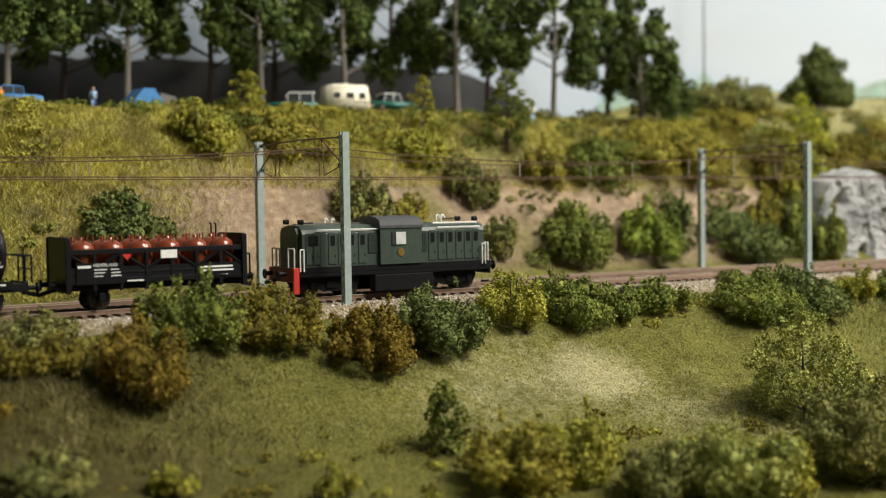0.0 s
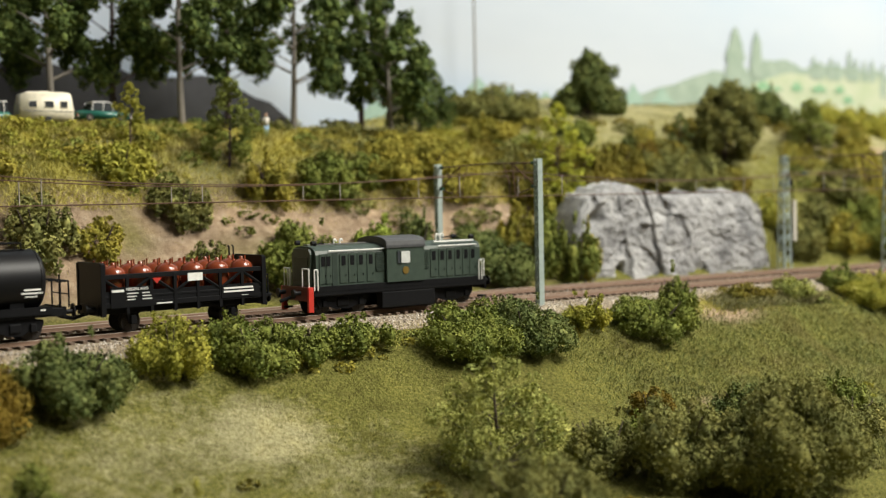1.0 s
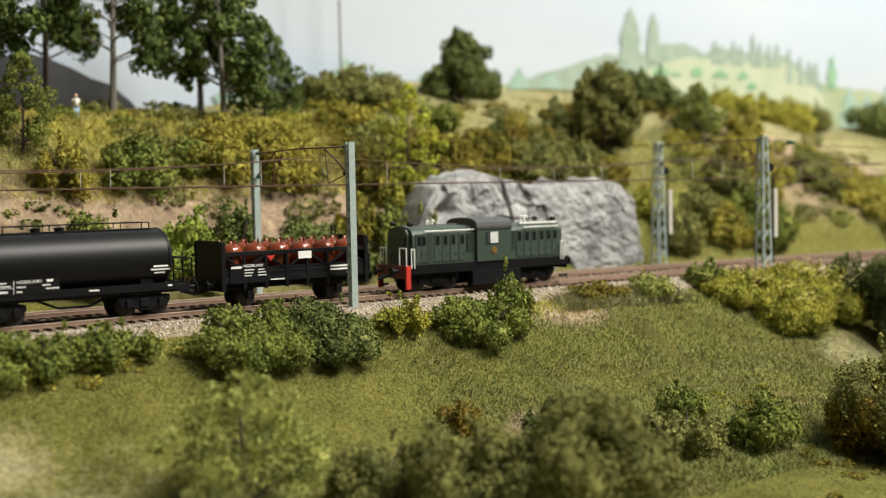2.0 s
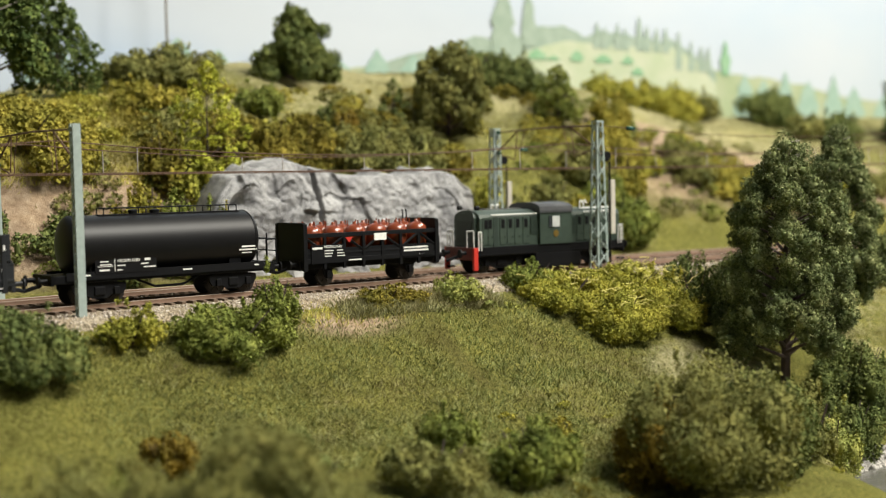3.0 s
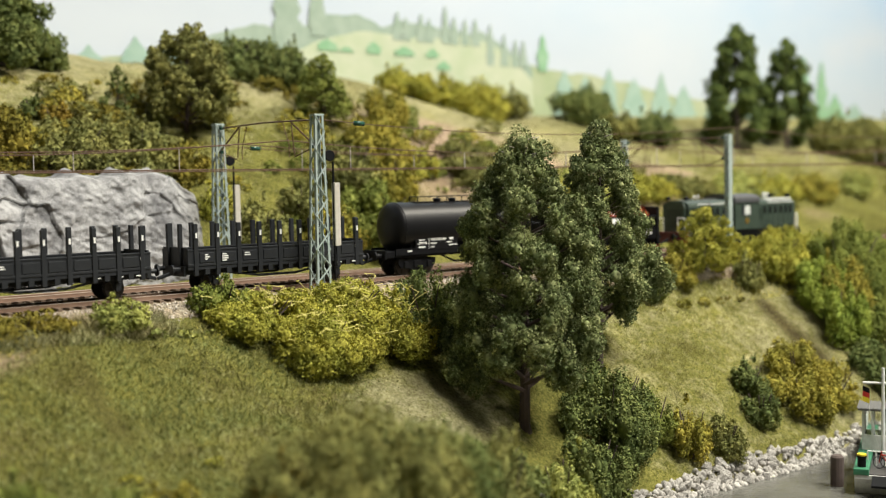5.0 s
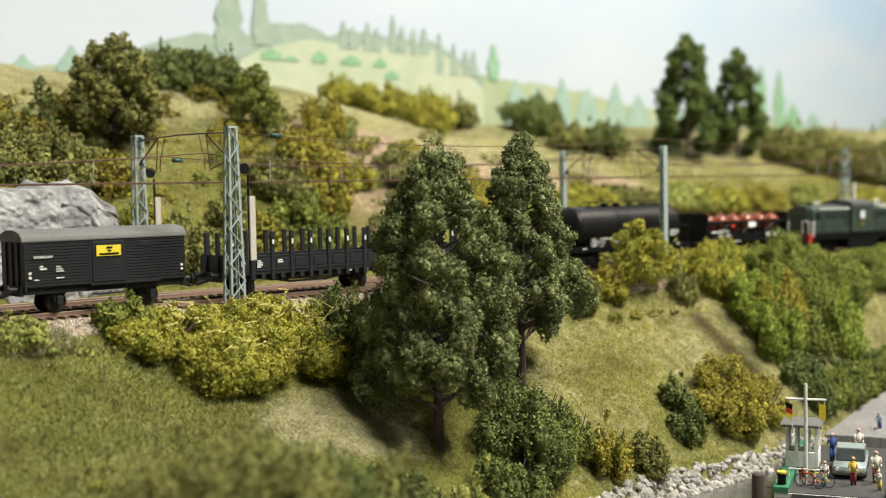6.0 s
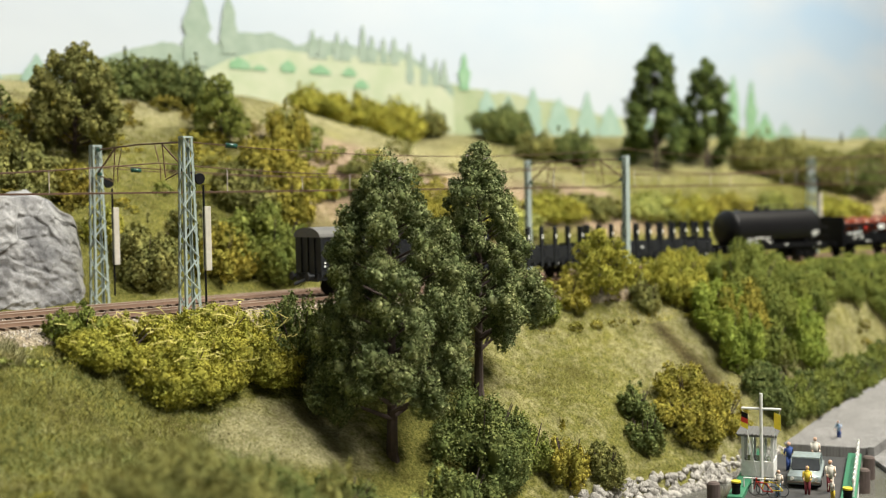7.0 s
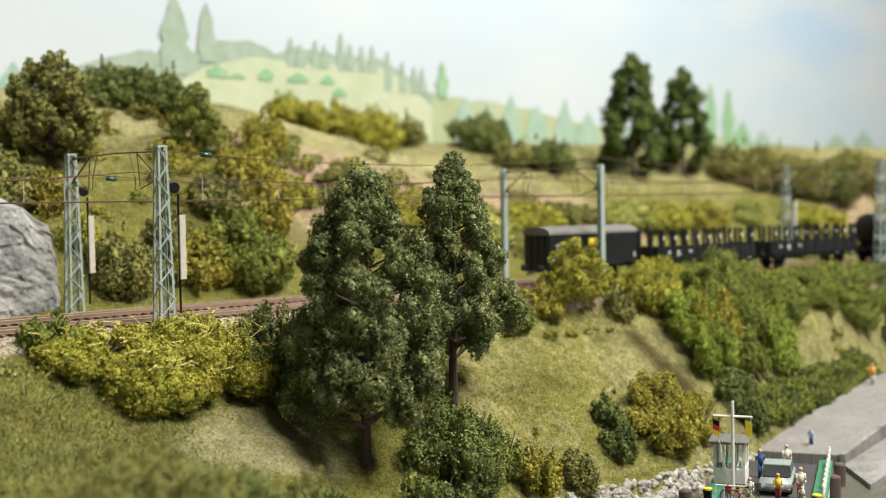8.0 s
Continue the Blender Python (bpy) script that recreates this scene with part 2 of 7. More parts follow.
def make_rock(name, dark, mid, light, scale, relief=0.7):
    m, nodes, links, b = material(name, 0.85, 0.0, 0.25)
    big = noise_node(nodes, links, scale, 6, 0.68)
    fine = noise_node(nodes, links, scale * 7, 5, 0.7)
    tone = ramp_node(nodes, links, big, ((0.33, dark), (0.44, mid), (0.60, light)))
    grain = ramp_node(nodes, links, fine, ((0.3, (0.7, 0.7, 0.7)), (0.65, (1.08, 1.08, 1.08))))
    links.new(mix_node(nodes, links, 1.0, tone, grain, "MULTIPLY"), b.inputs["Base Color"])
    bump(nodes, links, b, fine, relief, 0.0015)
    return m


ROCK = make_rock("grey_rock", (0.115, 0.114, 0.118), (0.245, 0.245, 0.25), (0.41, 0.41, 0.41), 34, 0.8)
STONE = make_rock("pale_stone", (0.22, 0.205, 0.185), (0.41, 0.39, 0.36), (0.56, 0.535, 0.49), 60)


def make_water():
    m, nodes, links, b = material("river_water", 0.16, 0.0, 0.5)
    broad = noise_node(nodes, links, 14, 3)
    links.new(ramp_node(nodes, links, broad, ((0.3, (0.085, 0.085, 0.075)), (0.7, (0.15, 0.148, 0.13)))), b.inputs["Base Color"])
    bump(nodes, links, b, noise_node(nodes, links, 160, 3), 0.25, 0.001)
    return m


WATER = make_water()


def blade_material(name, dark, mid, light):
    m, nodes, links, b = material(name, 0.9, 0.0, 0.15)
    geo = nodes.new("ShaderNodeNewGeometry")
    own = ramp_node(nodes, links, geo.outputs["Random Per Island"], ((0.0, dark), (0.5, mid), (1.0, light)))
    patch = noise_node(nodes, links, 26, 4)
    straw = ramp_node(nodes, links, geo.outputs["Random Per Island"], ((0.0, (0.15, 0.13, 0.04)), (1.0, (0.46, 0.40, 0.20))))
    much = ramp_node(nodes, links, patch, ((0.42, (0.05, 0.05, 0.05)), (0.68, (0.85, 0.85, 0.85))))
    tone = ramp_node(nodes, links, noise_node(nodes, links, 45, 5, 0.7), ((0.32, (0.55, 0.52, 0.48)), (0.52, (0.95, 0.95, 0.95)), (0.70, (1.15, 1.12, 1.05))))
    links.new(mix_node(nodes, links, 1.0, mix_node(nodes, links, much, own, straw), tone, "MULTIPLY"), b.inputs["Base Color"])
    return m


MEADOW = blade_material("meadow_grass", (0.075, 0.085, 0.016), (0.180, 0.190, 0.045), (0.36, 0.34, 0.11))
LUSH = blade_material("lush_grass", (0.090, 0.12, 0.034), (0.22, 0.265, 0.088), (0.40, 0.43, 0.17))
PALE = blade_material("pale_hill_grass", (0.13, 0.135, 0.062), (0.32, 0.325, 0.16), (0.50, 0.49, 0.28))
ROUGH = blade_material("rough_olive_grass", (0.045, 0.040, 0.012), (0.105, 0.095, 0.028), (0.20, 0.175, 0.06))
DRY = blade_material("dry_yellow_grass", (0.34, 0.305, 0.050), (0.66, 0.60, 0.125), (0.80, 0.73, 0.22))

# ---- the landscape ----
def mast_y(x):
    return 0.771 - 0.1005 * (x - 1.05) ** 2


def ramp(a, b, x):
    t = np.clip((x - a) / (b - a), 0, 1)
    return t * t * (3 - 2 * t)


def hashed(i, j, seed):
    v = np.sin(i * 127.1 + j * 311.7 + seed * 74.7) * 43758.5453
    return v - np.floor(v)


def value_noise(x, y, seed=0):
    i, j = np.floor(x), np.floor(y)
    u, v = x - i, y - j
    u, v = u * u * (3 - 2 * u), v * v * (3 - 2 * v)
    a = hashed(i, j, seed) * (1 - u) + hashed(i + 1, j, seed) * u
    b = hashed(i, j + 1, seed) * (1 - u) + hashed(i + 1, j + 1, seed) * u
    return (a * (1 - v) + b * v) * 2 - 1


def height(x, y):
    """The landscape's height over the plan."""
    x, y = np.asarray(x, float), np.asarray(y, float)
    u = y - mast_y(x)
    meadow = np.interp(u, (-1.2, -0.5, -0.25, -0.15, -0.10, -0.075, -0.04, -0.014, 0.0), (0.02, 0.03, 0.045, 0.06, 0.077, 0.09, 0.115, 0.1245, 0.126))
    bank = np.interp(u, (-1.2, -0.21, -0.172, -0.16, -0.11, -0.06, -0.03, -0.012, 0.0), (-0.03, -0.02, -0.004, 0.008, 0.05, 0.086, 0.108, 0.1245, 0.126))
    # the shore runs straight to the ferry, then follows the road
    shore = np.minimum(0.597 + 0.10 * np.clip(x - 1.45, 0, 1), mast_y(x) - 0.085)
    v = y - shore
    bank = np.minimum(bank, np.interp(v, (-0.4, -0.03, 0.0, 0.012, 0.045, 0.068, 0.1), (-0.04, -0.03, -0.003, 0.010, 0.055, 0.112, 0.2)))
    w = ramp(0.99, 1.16, x + 0.35 * np.clip(0.60 - y, -0.1, 0.3))
    front = meadow * (1 - w) + bank * w
    cut = np.interp(u, (0, 0.128, 0.145, 0.175, 0.21, 0.25, 0.30, 0.34, 0.45, 0.60), (0.126, 0.126, 0.134, 0.168, 0.206, 0.245, 0.268, 0.274, 0.282, 0.286))
    hill = np.interp(u, (0, 0.128, 0.15, 0.19, 0.25, 0.32, 0.38, 0.45, 0.60), (0.126, 0.126, 0.140, 0.186, 0.244, 0.284, 0.306, 0.322, 0.334))
    far = np.interp(u, (0, 0.128, 0.16, 0.22, 0.30, 0.38, 0.47, 0.60), (0.126, 0.126, 0.142, 0.175, 0.215, 0.254, 0.276, 0.284))
    a, b = ramp(0.70, 0.93, x), ramp(1.30, 1.60, x)
    back = cut * (1 - a) + (hill * (1 - b) + far * b) * a
    rough = 0.004 * value_noise(x * 14, y * 14, 1) + 0.002 * value_noise(x * 37, y * 37, 2) + 0.0007 * value_noise(x * 110, y * 110, 3)
    bed = ramp(-0.05, -0.015, u) * (1 - ramp(0.125, 0.16, u))
    wet = 1 - ramp(0.004, 0.03, front)
    return np.where(u < 0, front, back) + rough * (1 - bed) * np.where(u < 0, 1 - wet, 1)


def build_ground():
    xs, ys = np.arange(-0.75, 3.0, 0.0055), np.arange(-0.12, 1.268, 0.0055)
    gx, gy = np.meshgrid(xs, ys)
    u = gy - mast_y(gx)
    gz = height(gx, gy)
    n, w = gx.size, len(xs)
    idx = np.arange(n).reshape(gx.shape)
    faces = np.stack([idx[:-1, :-1], idx[:-1, 1:], idx[1:, 1:], idx[1:, :-1]], -1).reshape(-1, 4)
    me = array_mesh("ground", np.stack([gx, gy, gz], -1).reshape(-1, 3), faces, 4)
    me.shade_smooth()
    patch = value_noise(gx * 9, gy * 9, 5) + 0.5 * value_noise(gx * 25, gy * 25, 6)
    cut = ramp(0.135, 0.16, u) * (1 - ramp(0.20, 0.245, u)) * ramp(0.05, 0.15, gx) * (1 - ramp(0.78, 0.85, gx)) * ramp(-0.75, -0.1, patch)
    slope = ramp(0.16, 0.2, u) * (1 - ramp(0.27, 0.34, u)) * ramp(1.2, 1.35, gx) * ramp(-0.05, 0.35, patch)

    def spot(x, y, rx, ry):
        return 1 - ramp(0.5, 1.15, np.hypot((gx - x) / rx, (gy - y) / ry) + 0.25 * patch)

    soil = np.maximum.reduce([cut, slope, spot(0.805, 0.727, 0.050, 0.016), spot(0.70, 0.62, 0.02, 0.02), 0.7 * spot(0.47, 0.55, 0.02, 0.02)])
    dry = np.clip((0.32 + 0.02 * ramp(0.75, 1.0, gx)) * ramp(0.2, 0.33, u) + 0.20 * ramp(1.15, 1.25, gx) * (u < 0) + 0.22 * spot(0.36, 0.61, 0.14, 0.07) + 0.35 * spot(0.385, 0.645, 0.04, 0.03) + 0.15 * patch - 0.3 * ramp(0.6, 0.72, gx) * (1 - ramp(0.92, 1.0, gx)) * (u < -0.03) + 0.45 * spot(1.05, 0.66, 0.07, 0.035), -0.4, 0.6)
    trench = np.exp(-(((gx - 0.864) / 0.007) ** 2)) * ramp(0.650, 0.67, gy) * (1 - ramp(0.738, 0.75, gy))
    scar = np.exp(-(((gx - 1.440) / 0.012) ** 2)) * ramp(0.640, 0.655, gy) * (1 - ramp(0.708, 0.716, gy))
    # brown trench and scar, plus shade painted on the turf at low x
    earth_shade = np.clip(0.5 * trench + scar + 0.85 * ramp(0.23, 0.05, gx) * (1 - ramp(-0.06, -0.02, u)) * ramp(-1.1, 0.1, patch), 0, 1)
    for name, values in (("soil", soil), ("dry", dry), ("earth_shade", earth_shade)):
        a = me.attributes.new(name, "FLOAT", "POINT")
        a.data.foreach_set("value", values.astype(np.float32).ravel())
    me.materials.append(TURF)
    return tagged(new("ground", me), "rolling model landscape with scattered turf and bare earth", "ground", kind="structure")


def build_room():
    wall = paint("hall_wall", (0.46, 0.465, 0.47), 0.9, scale=20)
    dark = paint("hall_floor", (0.16, 0.15, 0.14), 0.7, scale=20)
    wood = paint("layout_timber", (0.36, 0.25, 0.15), 0.7, scale=60)
    for name, a, m, label in (
        ("floor", (-3.2, 5.2, -3.2, 3.2, -1.1, -1.0), dark, "dark grey hall floor"),
        ("ceiling", (-3.2, 5.2, -3.2, 3.2, 2.6, 2.7), wall, "pale hall ceiling"),
        ("wall_north", (-3.2, 5.2, 3.2, 3.3, -1.0, 2.6), wall, "plain pale hall wall"),
        ("wall_south", (-3.2, 5.2, -3.3, -3.2, -1.0, 2.6), wall, "plain pale hall wall"),
        ("wall_east", (5.2, 5.3, -3.2, 3.2, -1.0, 2.6), wall, "plain pale hall wall"),
        ("wall_west", (-3.3, -3.2, -3.2, 3.2, -1.0, 2.6), wall, "plain pale hall wall"),
    ):
        tagged(part(name, boxed(*a), m, None), label, "wall" if "wall" in name else name, kind="structure")
    base = thing("layout_base", pose(0, 0, 0), "timber frame that carries the model landscape", "table", kind="structure")
    part("front_board", boxed(-0.75, 3.0, -0.135, -0.121, -1.0, 0.012), wood, base)
    part("base_board", boxed(-0.75, 3.0, -0.12, 1.268, -0.075, -0.06), wood, base)


def build_backdrop():
    m, nodes, links, b = material("painted_sky", 0.95, 0.0, 0.05)
    co = nodes.new("ShaderNodeTexCoord")
    split = nodes.new("ShaderNodeSeparateXYZ")
    links.new(co.outputs["Object"], split.inputs[0])
    add = nodes.new("ShaderNodeMath")
    add.operation = "MULTIPLY_ADD"
    links.new(split.outputs["X"], add.inputs[0])
    add.inputs[1].default_value = 0.12
    links.new(split.outputs["Z"], add.inputs[2])
    stretch = nodes.new("ShaderNodeMapping")
    stretch.inputs["Scale"].default_value = (1.0, 1.0, 2.4)
    links.new(co.outputs["Object"], stretch.inputs[0])
    cloud = nodes.new("ShaderNodeTexNoise")
    cloud.inputs["Scale"].default_value, cloud.inputs["Detail"].default_value = 3.2, 4
    links.new(stretch.outputs[0], cloud.inputs["Vector"])
    blue = ramp_node(nodes, links, add.outputs[0], ((0.43, (0.37, 0.46, 0.60)), (0.50, (0.45, 0.49, 0.545)), (0.66, (0.43, 0.51, 0.60)), (0.92, (0.33, 0.47, 0.65))))
    veil = ramp_node(nodes, links, cloud.outputs["Fac"], ((0.36, (0, 0, 0)), (0.66, (1, 1, 1))))
    sky = mix_node(nodes, links, veil, blue, (0.485, 0.53, 0.59))
    links.new(sky, b.inputs["Base Color"])
    links.new(sky, b.inputs["Emission Color"])
    b.inputs["Emission Strength"].default_value = 0.02
    board = tagged(part("backdrop", boxed(-1.6, 4.2, 1.27, 1.285, -0.1, 1.0), m, None), "painted backdrop of pale blue sky with soft clouds", "backdrop", kind="structure")

    def wash(name, low, high, glow=0.0, scale=25):
        q, nodes, links, b = material(name, 0.95, 0.0, 0.05)
        c = ramp_node(nodes, links, noise_node(nodes, links, scale, 4), ((0.3, low), (0.7, high)))
        links.new(c, b.inputs["Base Color"])
        links.new(c, b.inputs["Emission Color"])
        b.inputs["Emission Strength"].default_value = glow
        return q

    def silhouette(name, points, y, m, label=""):
        return part(name, prism(points, y, y + 0.0003), m, board, label)

    pale = wash("painted_meadow", (0.29, 0.36, 0.215), (0.40, 0.43, 0.30))
    field = wash("painted_field", (0.39, 0.45, 0.31), (0.47, 0.50, 0.38), scale=40)
    fresh = wash("painted_fresh_bushes", (0.20, 0.37, 0.22), (0.28, 0.43, 0.29), scale=60)
    teal = wash("painted_far_trees", (0.25, 0.37, 0.31), (0.34, 0.45, 0.39), scale=60)
    mist = wash("painted_misty_trees", (0.25, 0.325, 0.265), (0.33, 0.395, 0.335), scale=60)
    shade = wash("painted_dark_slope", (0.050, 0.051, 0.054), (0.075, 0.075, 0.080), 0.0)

    def ridge(knots, steps, rough, seed):
        xs = np.linspace(knots[0][0], knots[-1][0], steps)
        zs = np.interp(xs, [k[0] for k in knots], [k[1] for k in knots]) + rough * value_noise(xs * 45, xs * 0 + seed, seed) + rough * 0.5 * value_noise(xs * 120, xs * 0 + seed, seed + 1)
        return [(xs[0], 0.1), *zip(xs, zs), (xs[-1], 0.1)]

    silhouette("painted_meadow", ridge([(0.95, 0.315), (1.232, 0.336), (1.30, 0.352), (1.388, 0.362), (1.488, 0.371), (1.563, 0.368), (1.643, 0.360), (1.70, 0.350), (1.75, 0.345), (1.91, 0.336), (2.03, 0.315), (2.9, 0.285)], 120, 0.002, 3), 1.2694, pale, "hazy painted green hill")
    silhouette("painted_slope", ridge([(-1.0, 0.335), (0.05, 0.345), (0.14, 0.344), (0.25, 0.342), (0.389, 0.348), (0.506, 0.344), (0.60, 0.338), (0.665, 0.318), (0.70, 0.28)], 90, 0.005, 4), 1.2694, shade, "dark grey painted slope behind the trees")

    def painted_tree(x, top, foot, wide, m, seed, slim=1.3, y=1.2679):
        rng = random.Random(seed)
        left, right = [], []
        n = 11
        for i in range(n):
            f = i / (n - 1)
            r = wide * (1 - f ** slim) * (0.75 + 0.25 * min(1, 4 * f)) * (1 + 0.22 * rng.uniform(-1, 1)) + 0.0008
            z = foot + (top - foot) * f
            left.append((x - r, z))
            right.append((x + r * rng.uniform(0.85, 1.15), z))
        silhouette("painted_tree", left + right[::-1], y, m)

    # the wood along the crest, with a field and low bushes before it
    silhouette("painted_wood", ridge([(1.18, 0.335), (1.27, 0.366), (1.32, 0.374), (1.36, 0.372), (1.40, 0.384), (1.422, 0.396), (1.45, 0.394), (1.48, 0.384), (1.51, 0.388), (1.56, 0.388), (1.60, 0.390), (1.66, 0.382), (1.70, 0.366), (1.73, 0.350)], 90, 0.004, 9), 1.2689, mist, "hazy painted wood on the hill")
    silhouette("painted_field", ridge([(1.36, 0.345), (1.388, 0.360), (1.449, 0.376), (1.501, 0.373), (1.579, 0.374), (1.614, 0.380), (1.667, 0.369), (1.698, 0.353), (1.73, 0.33)], 40, 0.0012, 10), 1.2684, field, "pale painted field")
    painted_tree(1.353, 0.436, 0.350, 0.018, mist, 1, 3.0)
    painted_tree(1.393, 0.432, 0.366, 0.011, mist, 2, 2.4)
    for i, (x, top) in enumerate(((1.507, 0.402), (1.52, 0.396), (1.543, 0.402), (1.556, 0.397), (1.582, 0.414), (1.596, 0.402), (1.614, 0.400), (1.631, 0.402), (1.656, 0.397), (1.68, 0.386), (1.70, 0.380), (1.714, 0.380))):
        painted_tree(x, top, 0.368 if x < 1.64 else 0.345, 0.0075, mist, 10 + i)
    for i, (x, top, wide) in enumerate(((1.405, 0.363, 0.016), (1.432, 0.356, 0.010), (1.471, 0.364, 0.011), (1.517, 0.361, 0.016), (1.560, 0.361, 0.012), (1.578, 0.347, 0.012))):
        painted_tree(x, top, 0.350 if x < 1.57 else 0.336, wide, fresh, 24 + i, 2.0, 1.2674)
    painted_tree(1.749, 0.390, 0.342, 0.010, fresh, 30, 2.0)
    painted_tree(2.349, 0.393, 0.29, 0.018, fresh, 31, 2.4)
    painted_tree(2.400, 0.387, 0.29, 0.016, fresh, 32, 2.4)
    painted_tree(2.44, 0.335, 0.27, 0.030, fresh, 33, 2.0)
    for i, (x, top, wide) in enumerate(((0.80, 0.345, 0.03), (0.93, 0.352, 0.035), (0.975, 0.342, 0.03), (1.03, 0.338, 0.03), (1.075, 0.350, 0.03), (1.12, 0.340, 0.028), (1.17, 0.352, 0.022), (1.22, 0.348, 0.03), (1.79, 0.346, 0.022), (1.83, 0.340, 0.02), (1.878, 0.352, 0.018), (1.93, 0.340, 0.022), (1.99, 0.351, 0.020), (2.04, 0.334, 0.024), (2.12, 0.326, 0.03), (2.2, 0.33, 0.03), (2.5, 0.32, 0.03), (2.75, 0.32, 0.04), (2.85, 0.33, 0.04))):
        painted_tree(x, top, 0.28, wide, teal, 40 + i, 2.2)


def build_water():
    bm = bmesh.new()
    bmesh.ops.create_grid(bm, x_segments=90, y_segments=40, size=0.5)
    for v in bm.verts:
        v.co = Vector((1.9 + v.co.x * 2.2, 0.27 + v.co.y * 0.78, 0.0004 * noise.noise(v.co * 30)))
    return tagged(part("water", bm, WATER, None, smooth=True), "grey-green still river water", "water", kind="structure")


def arc(d):
    return d + 0.00673 * d ** 3


def along(x, dist):
    """The plan x that lies dist metres of track from x."""
    goal, d = arc(x - 1.05) + dist, x - 1.05 + dist
    for _ in range(4):
        d -= (arc(d) - goal) / (1 + 0.0202 * d * d)
    return d + 1.05


NEAR, FAR, RAIL_TOP = 0.033, 0.093, 0.133


def track_pose(x, offset, z=0.0):
    return pose(x, float(mast_y(x)) + offset, z, 0, 0, math.degrees(math.atan(-0.201 * (x - 1.05))))


def strip(name, xs, profile, m, parent, label=""):
    """A section of (offset, z) swept along the line's curve."""
    k = len(profile)
    verts = np.array([(x, mast_y(x) + o, z) for x in xs for o, z in profile])
    faces = []
    for i in range(len(xs) - 1):
        for j in range(k - 1):
            a = i * k + j
            faces.append((a, a + k, a + k + 1, a + 1))
    me = array_mesh(name, verts, np.array(faces), 4)
    me.materials.append(m)
    ob = new(name, me)
    ob.parent = parent
    return tagged(ob, label)


def build_tracks():
    xs = np.arange(-0.74, 2.99, 0.02)
    rng = random.Random(4)
    bed = strip("ballast_bed", xs, ((-0.027, 0.100), (-0.020, 0.1215), (-0.011, 0.1282), (0.0, 0.1290), (0.063, 0.1288), (0.1210, 0.1290), (0.1330, 0.1278), (0.150, 0.1200)), BALLAST, None)
    tagged(bed, "pale gravel bed under two railway tracks", "ballast", kind="structure")
    proto = boxed(-0.0014, 0.0014, -0.0155, 0.0155, 0.1285, 0.1305, 0.0003)
    sleeper = bpy.data.meshes.new("sleeper")
    proto.to_mesh(sleeper)
    proto.free()
    sleeper.materials.append(SLEEPER)
    for offset, label in ((NEAR, "brown railway track nearer the meadow"), (FAR, "brown railway track beside the rock")):
        track = thing("railway_track", pose(0, 0, 0), label, "track", kind="structure")
        for side in (-0.00825, 0.00825):
            o = offset + side
            strip("rail", xs, ((o - 0.0009, 0.1303), (o - 0.0004, 0.1310), (o - 0.0005, 0.1326)), RUST, track)
            strip("rail_head", xs, ((o - 0.0005, 0.1326), (o - 0.0004, RAIL_TOP), (o + 0.0004, RAIL_TOP), (o + 0.0005, 0.1326)), RAIL_HEAD, track, "worn bright rail head")
            strip("rail", xs, ((o + 0.0005, 0.1326), (o + 0.0004, 0.1310), (o + 0.0009, 0.1303)), RUST, track)
        near, rest = 0, bmesh.new()
        x = -0.7
        while x < 2.9:
            m = track_pose(x, offset) @ pose(0, 0, rng.uniform(-0.0002, 0.0002), 0, 0, rng.uniform(-0.8, 0.8))
            if offset == NEAR and 0.0 < x < 1.95 and near < 275:
                ob = new("sleeper", sleeper)
                ob.parent, ob.matrix_local = track, m
                near += 1
            else:
                a = len(rest.verts)
                box(rest, -0.0014, 0.0014, -0.0155, 0.0155, 0.1285, 0.1305)
                rest.verts.ensure_lookup_table()
                bmesh.ops.transform(rest, matrix=m, verts=rest.verts[a:])
            x += 0.0071
        tagged(part("sleepers", rest, SLEEPER, track), kind="stuff")


def scatter_stones():
    rng = np.random.default_rng(11)
    n = 16000
    x = rng.uniform(-0.1, 2.2, n)
    o = np.where(rng.random(n) < 0.75, rng.uniform(-0.021, 0.012, n), rng.uniform(0.05, 0.14, n))
    y = mast_y(x) + o
    z = np.interp(o, (-0.020, -0.011, 0.0, 0.1210, 0.14), (0.1217, 0.1282, 0.1292, 0.1292, 0.1270))
    r = rng.uniform(0.0005, 0.0012, n)
    dirs = rng.normal(size=(n, 4, 3))
    base = np.array([(1, 0, -0.4), (-0.5, 0.87, -0.4), (-0.5, -0.87, -0.4), (0, 0, 0.9)])
    v = (base[None] + 0.35 * dirs) * r[:, None, None] + np.stack([x, y, z], -1)[:, None]
    f = (np.arange(n) * 4)[:, None, None] + np.array([(0, 1, 3), (1, 2, 3), (2, 0, 3), (0, 2, 1)])[None]
    me = array_mesh("ballast_stones", v.reshape(-1, 3), f.reshape(-1, 3), 3)
    m, nodes, links, b = material("ballast_stone", 0.95, 0.0, 0.15)
    geo = nodes.new("ShaderNodeNewGeometry")
    links.new(ramp_node(nodes, links, geo.outputs["Random Per Island"], ((0, (0.21, 0.17, 0.13)), (0.5, (0.40, 0.35, 0.295)), (1, (0.60, 0.55, 0.48)))), b.inputs["Base Color"])
    me.materials.append(m)
    tagged(new("ballast_stones", me), "loose pale ballast stones along the track", "gravel", kind="stuff")


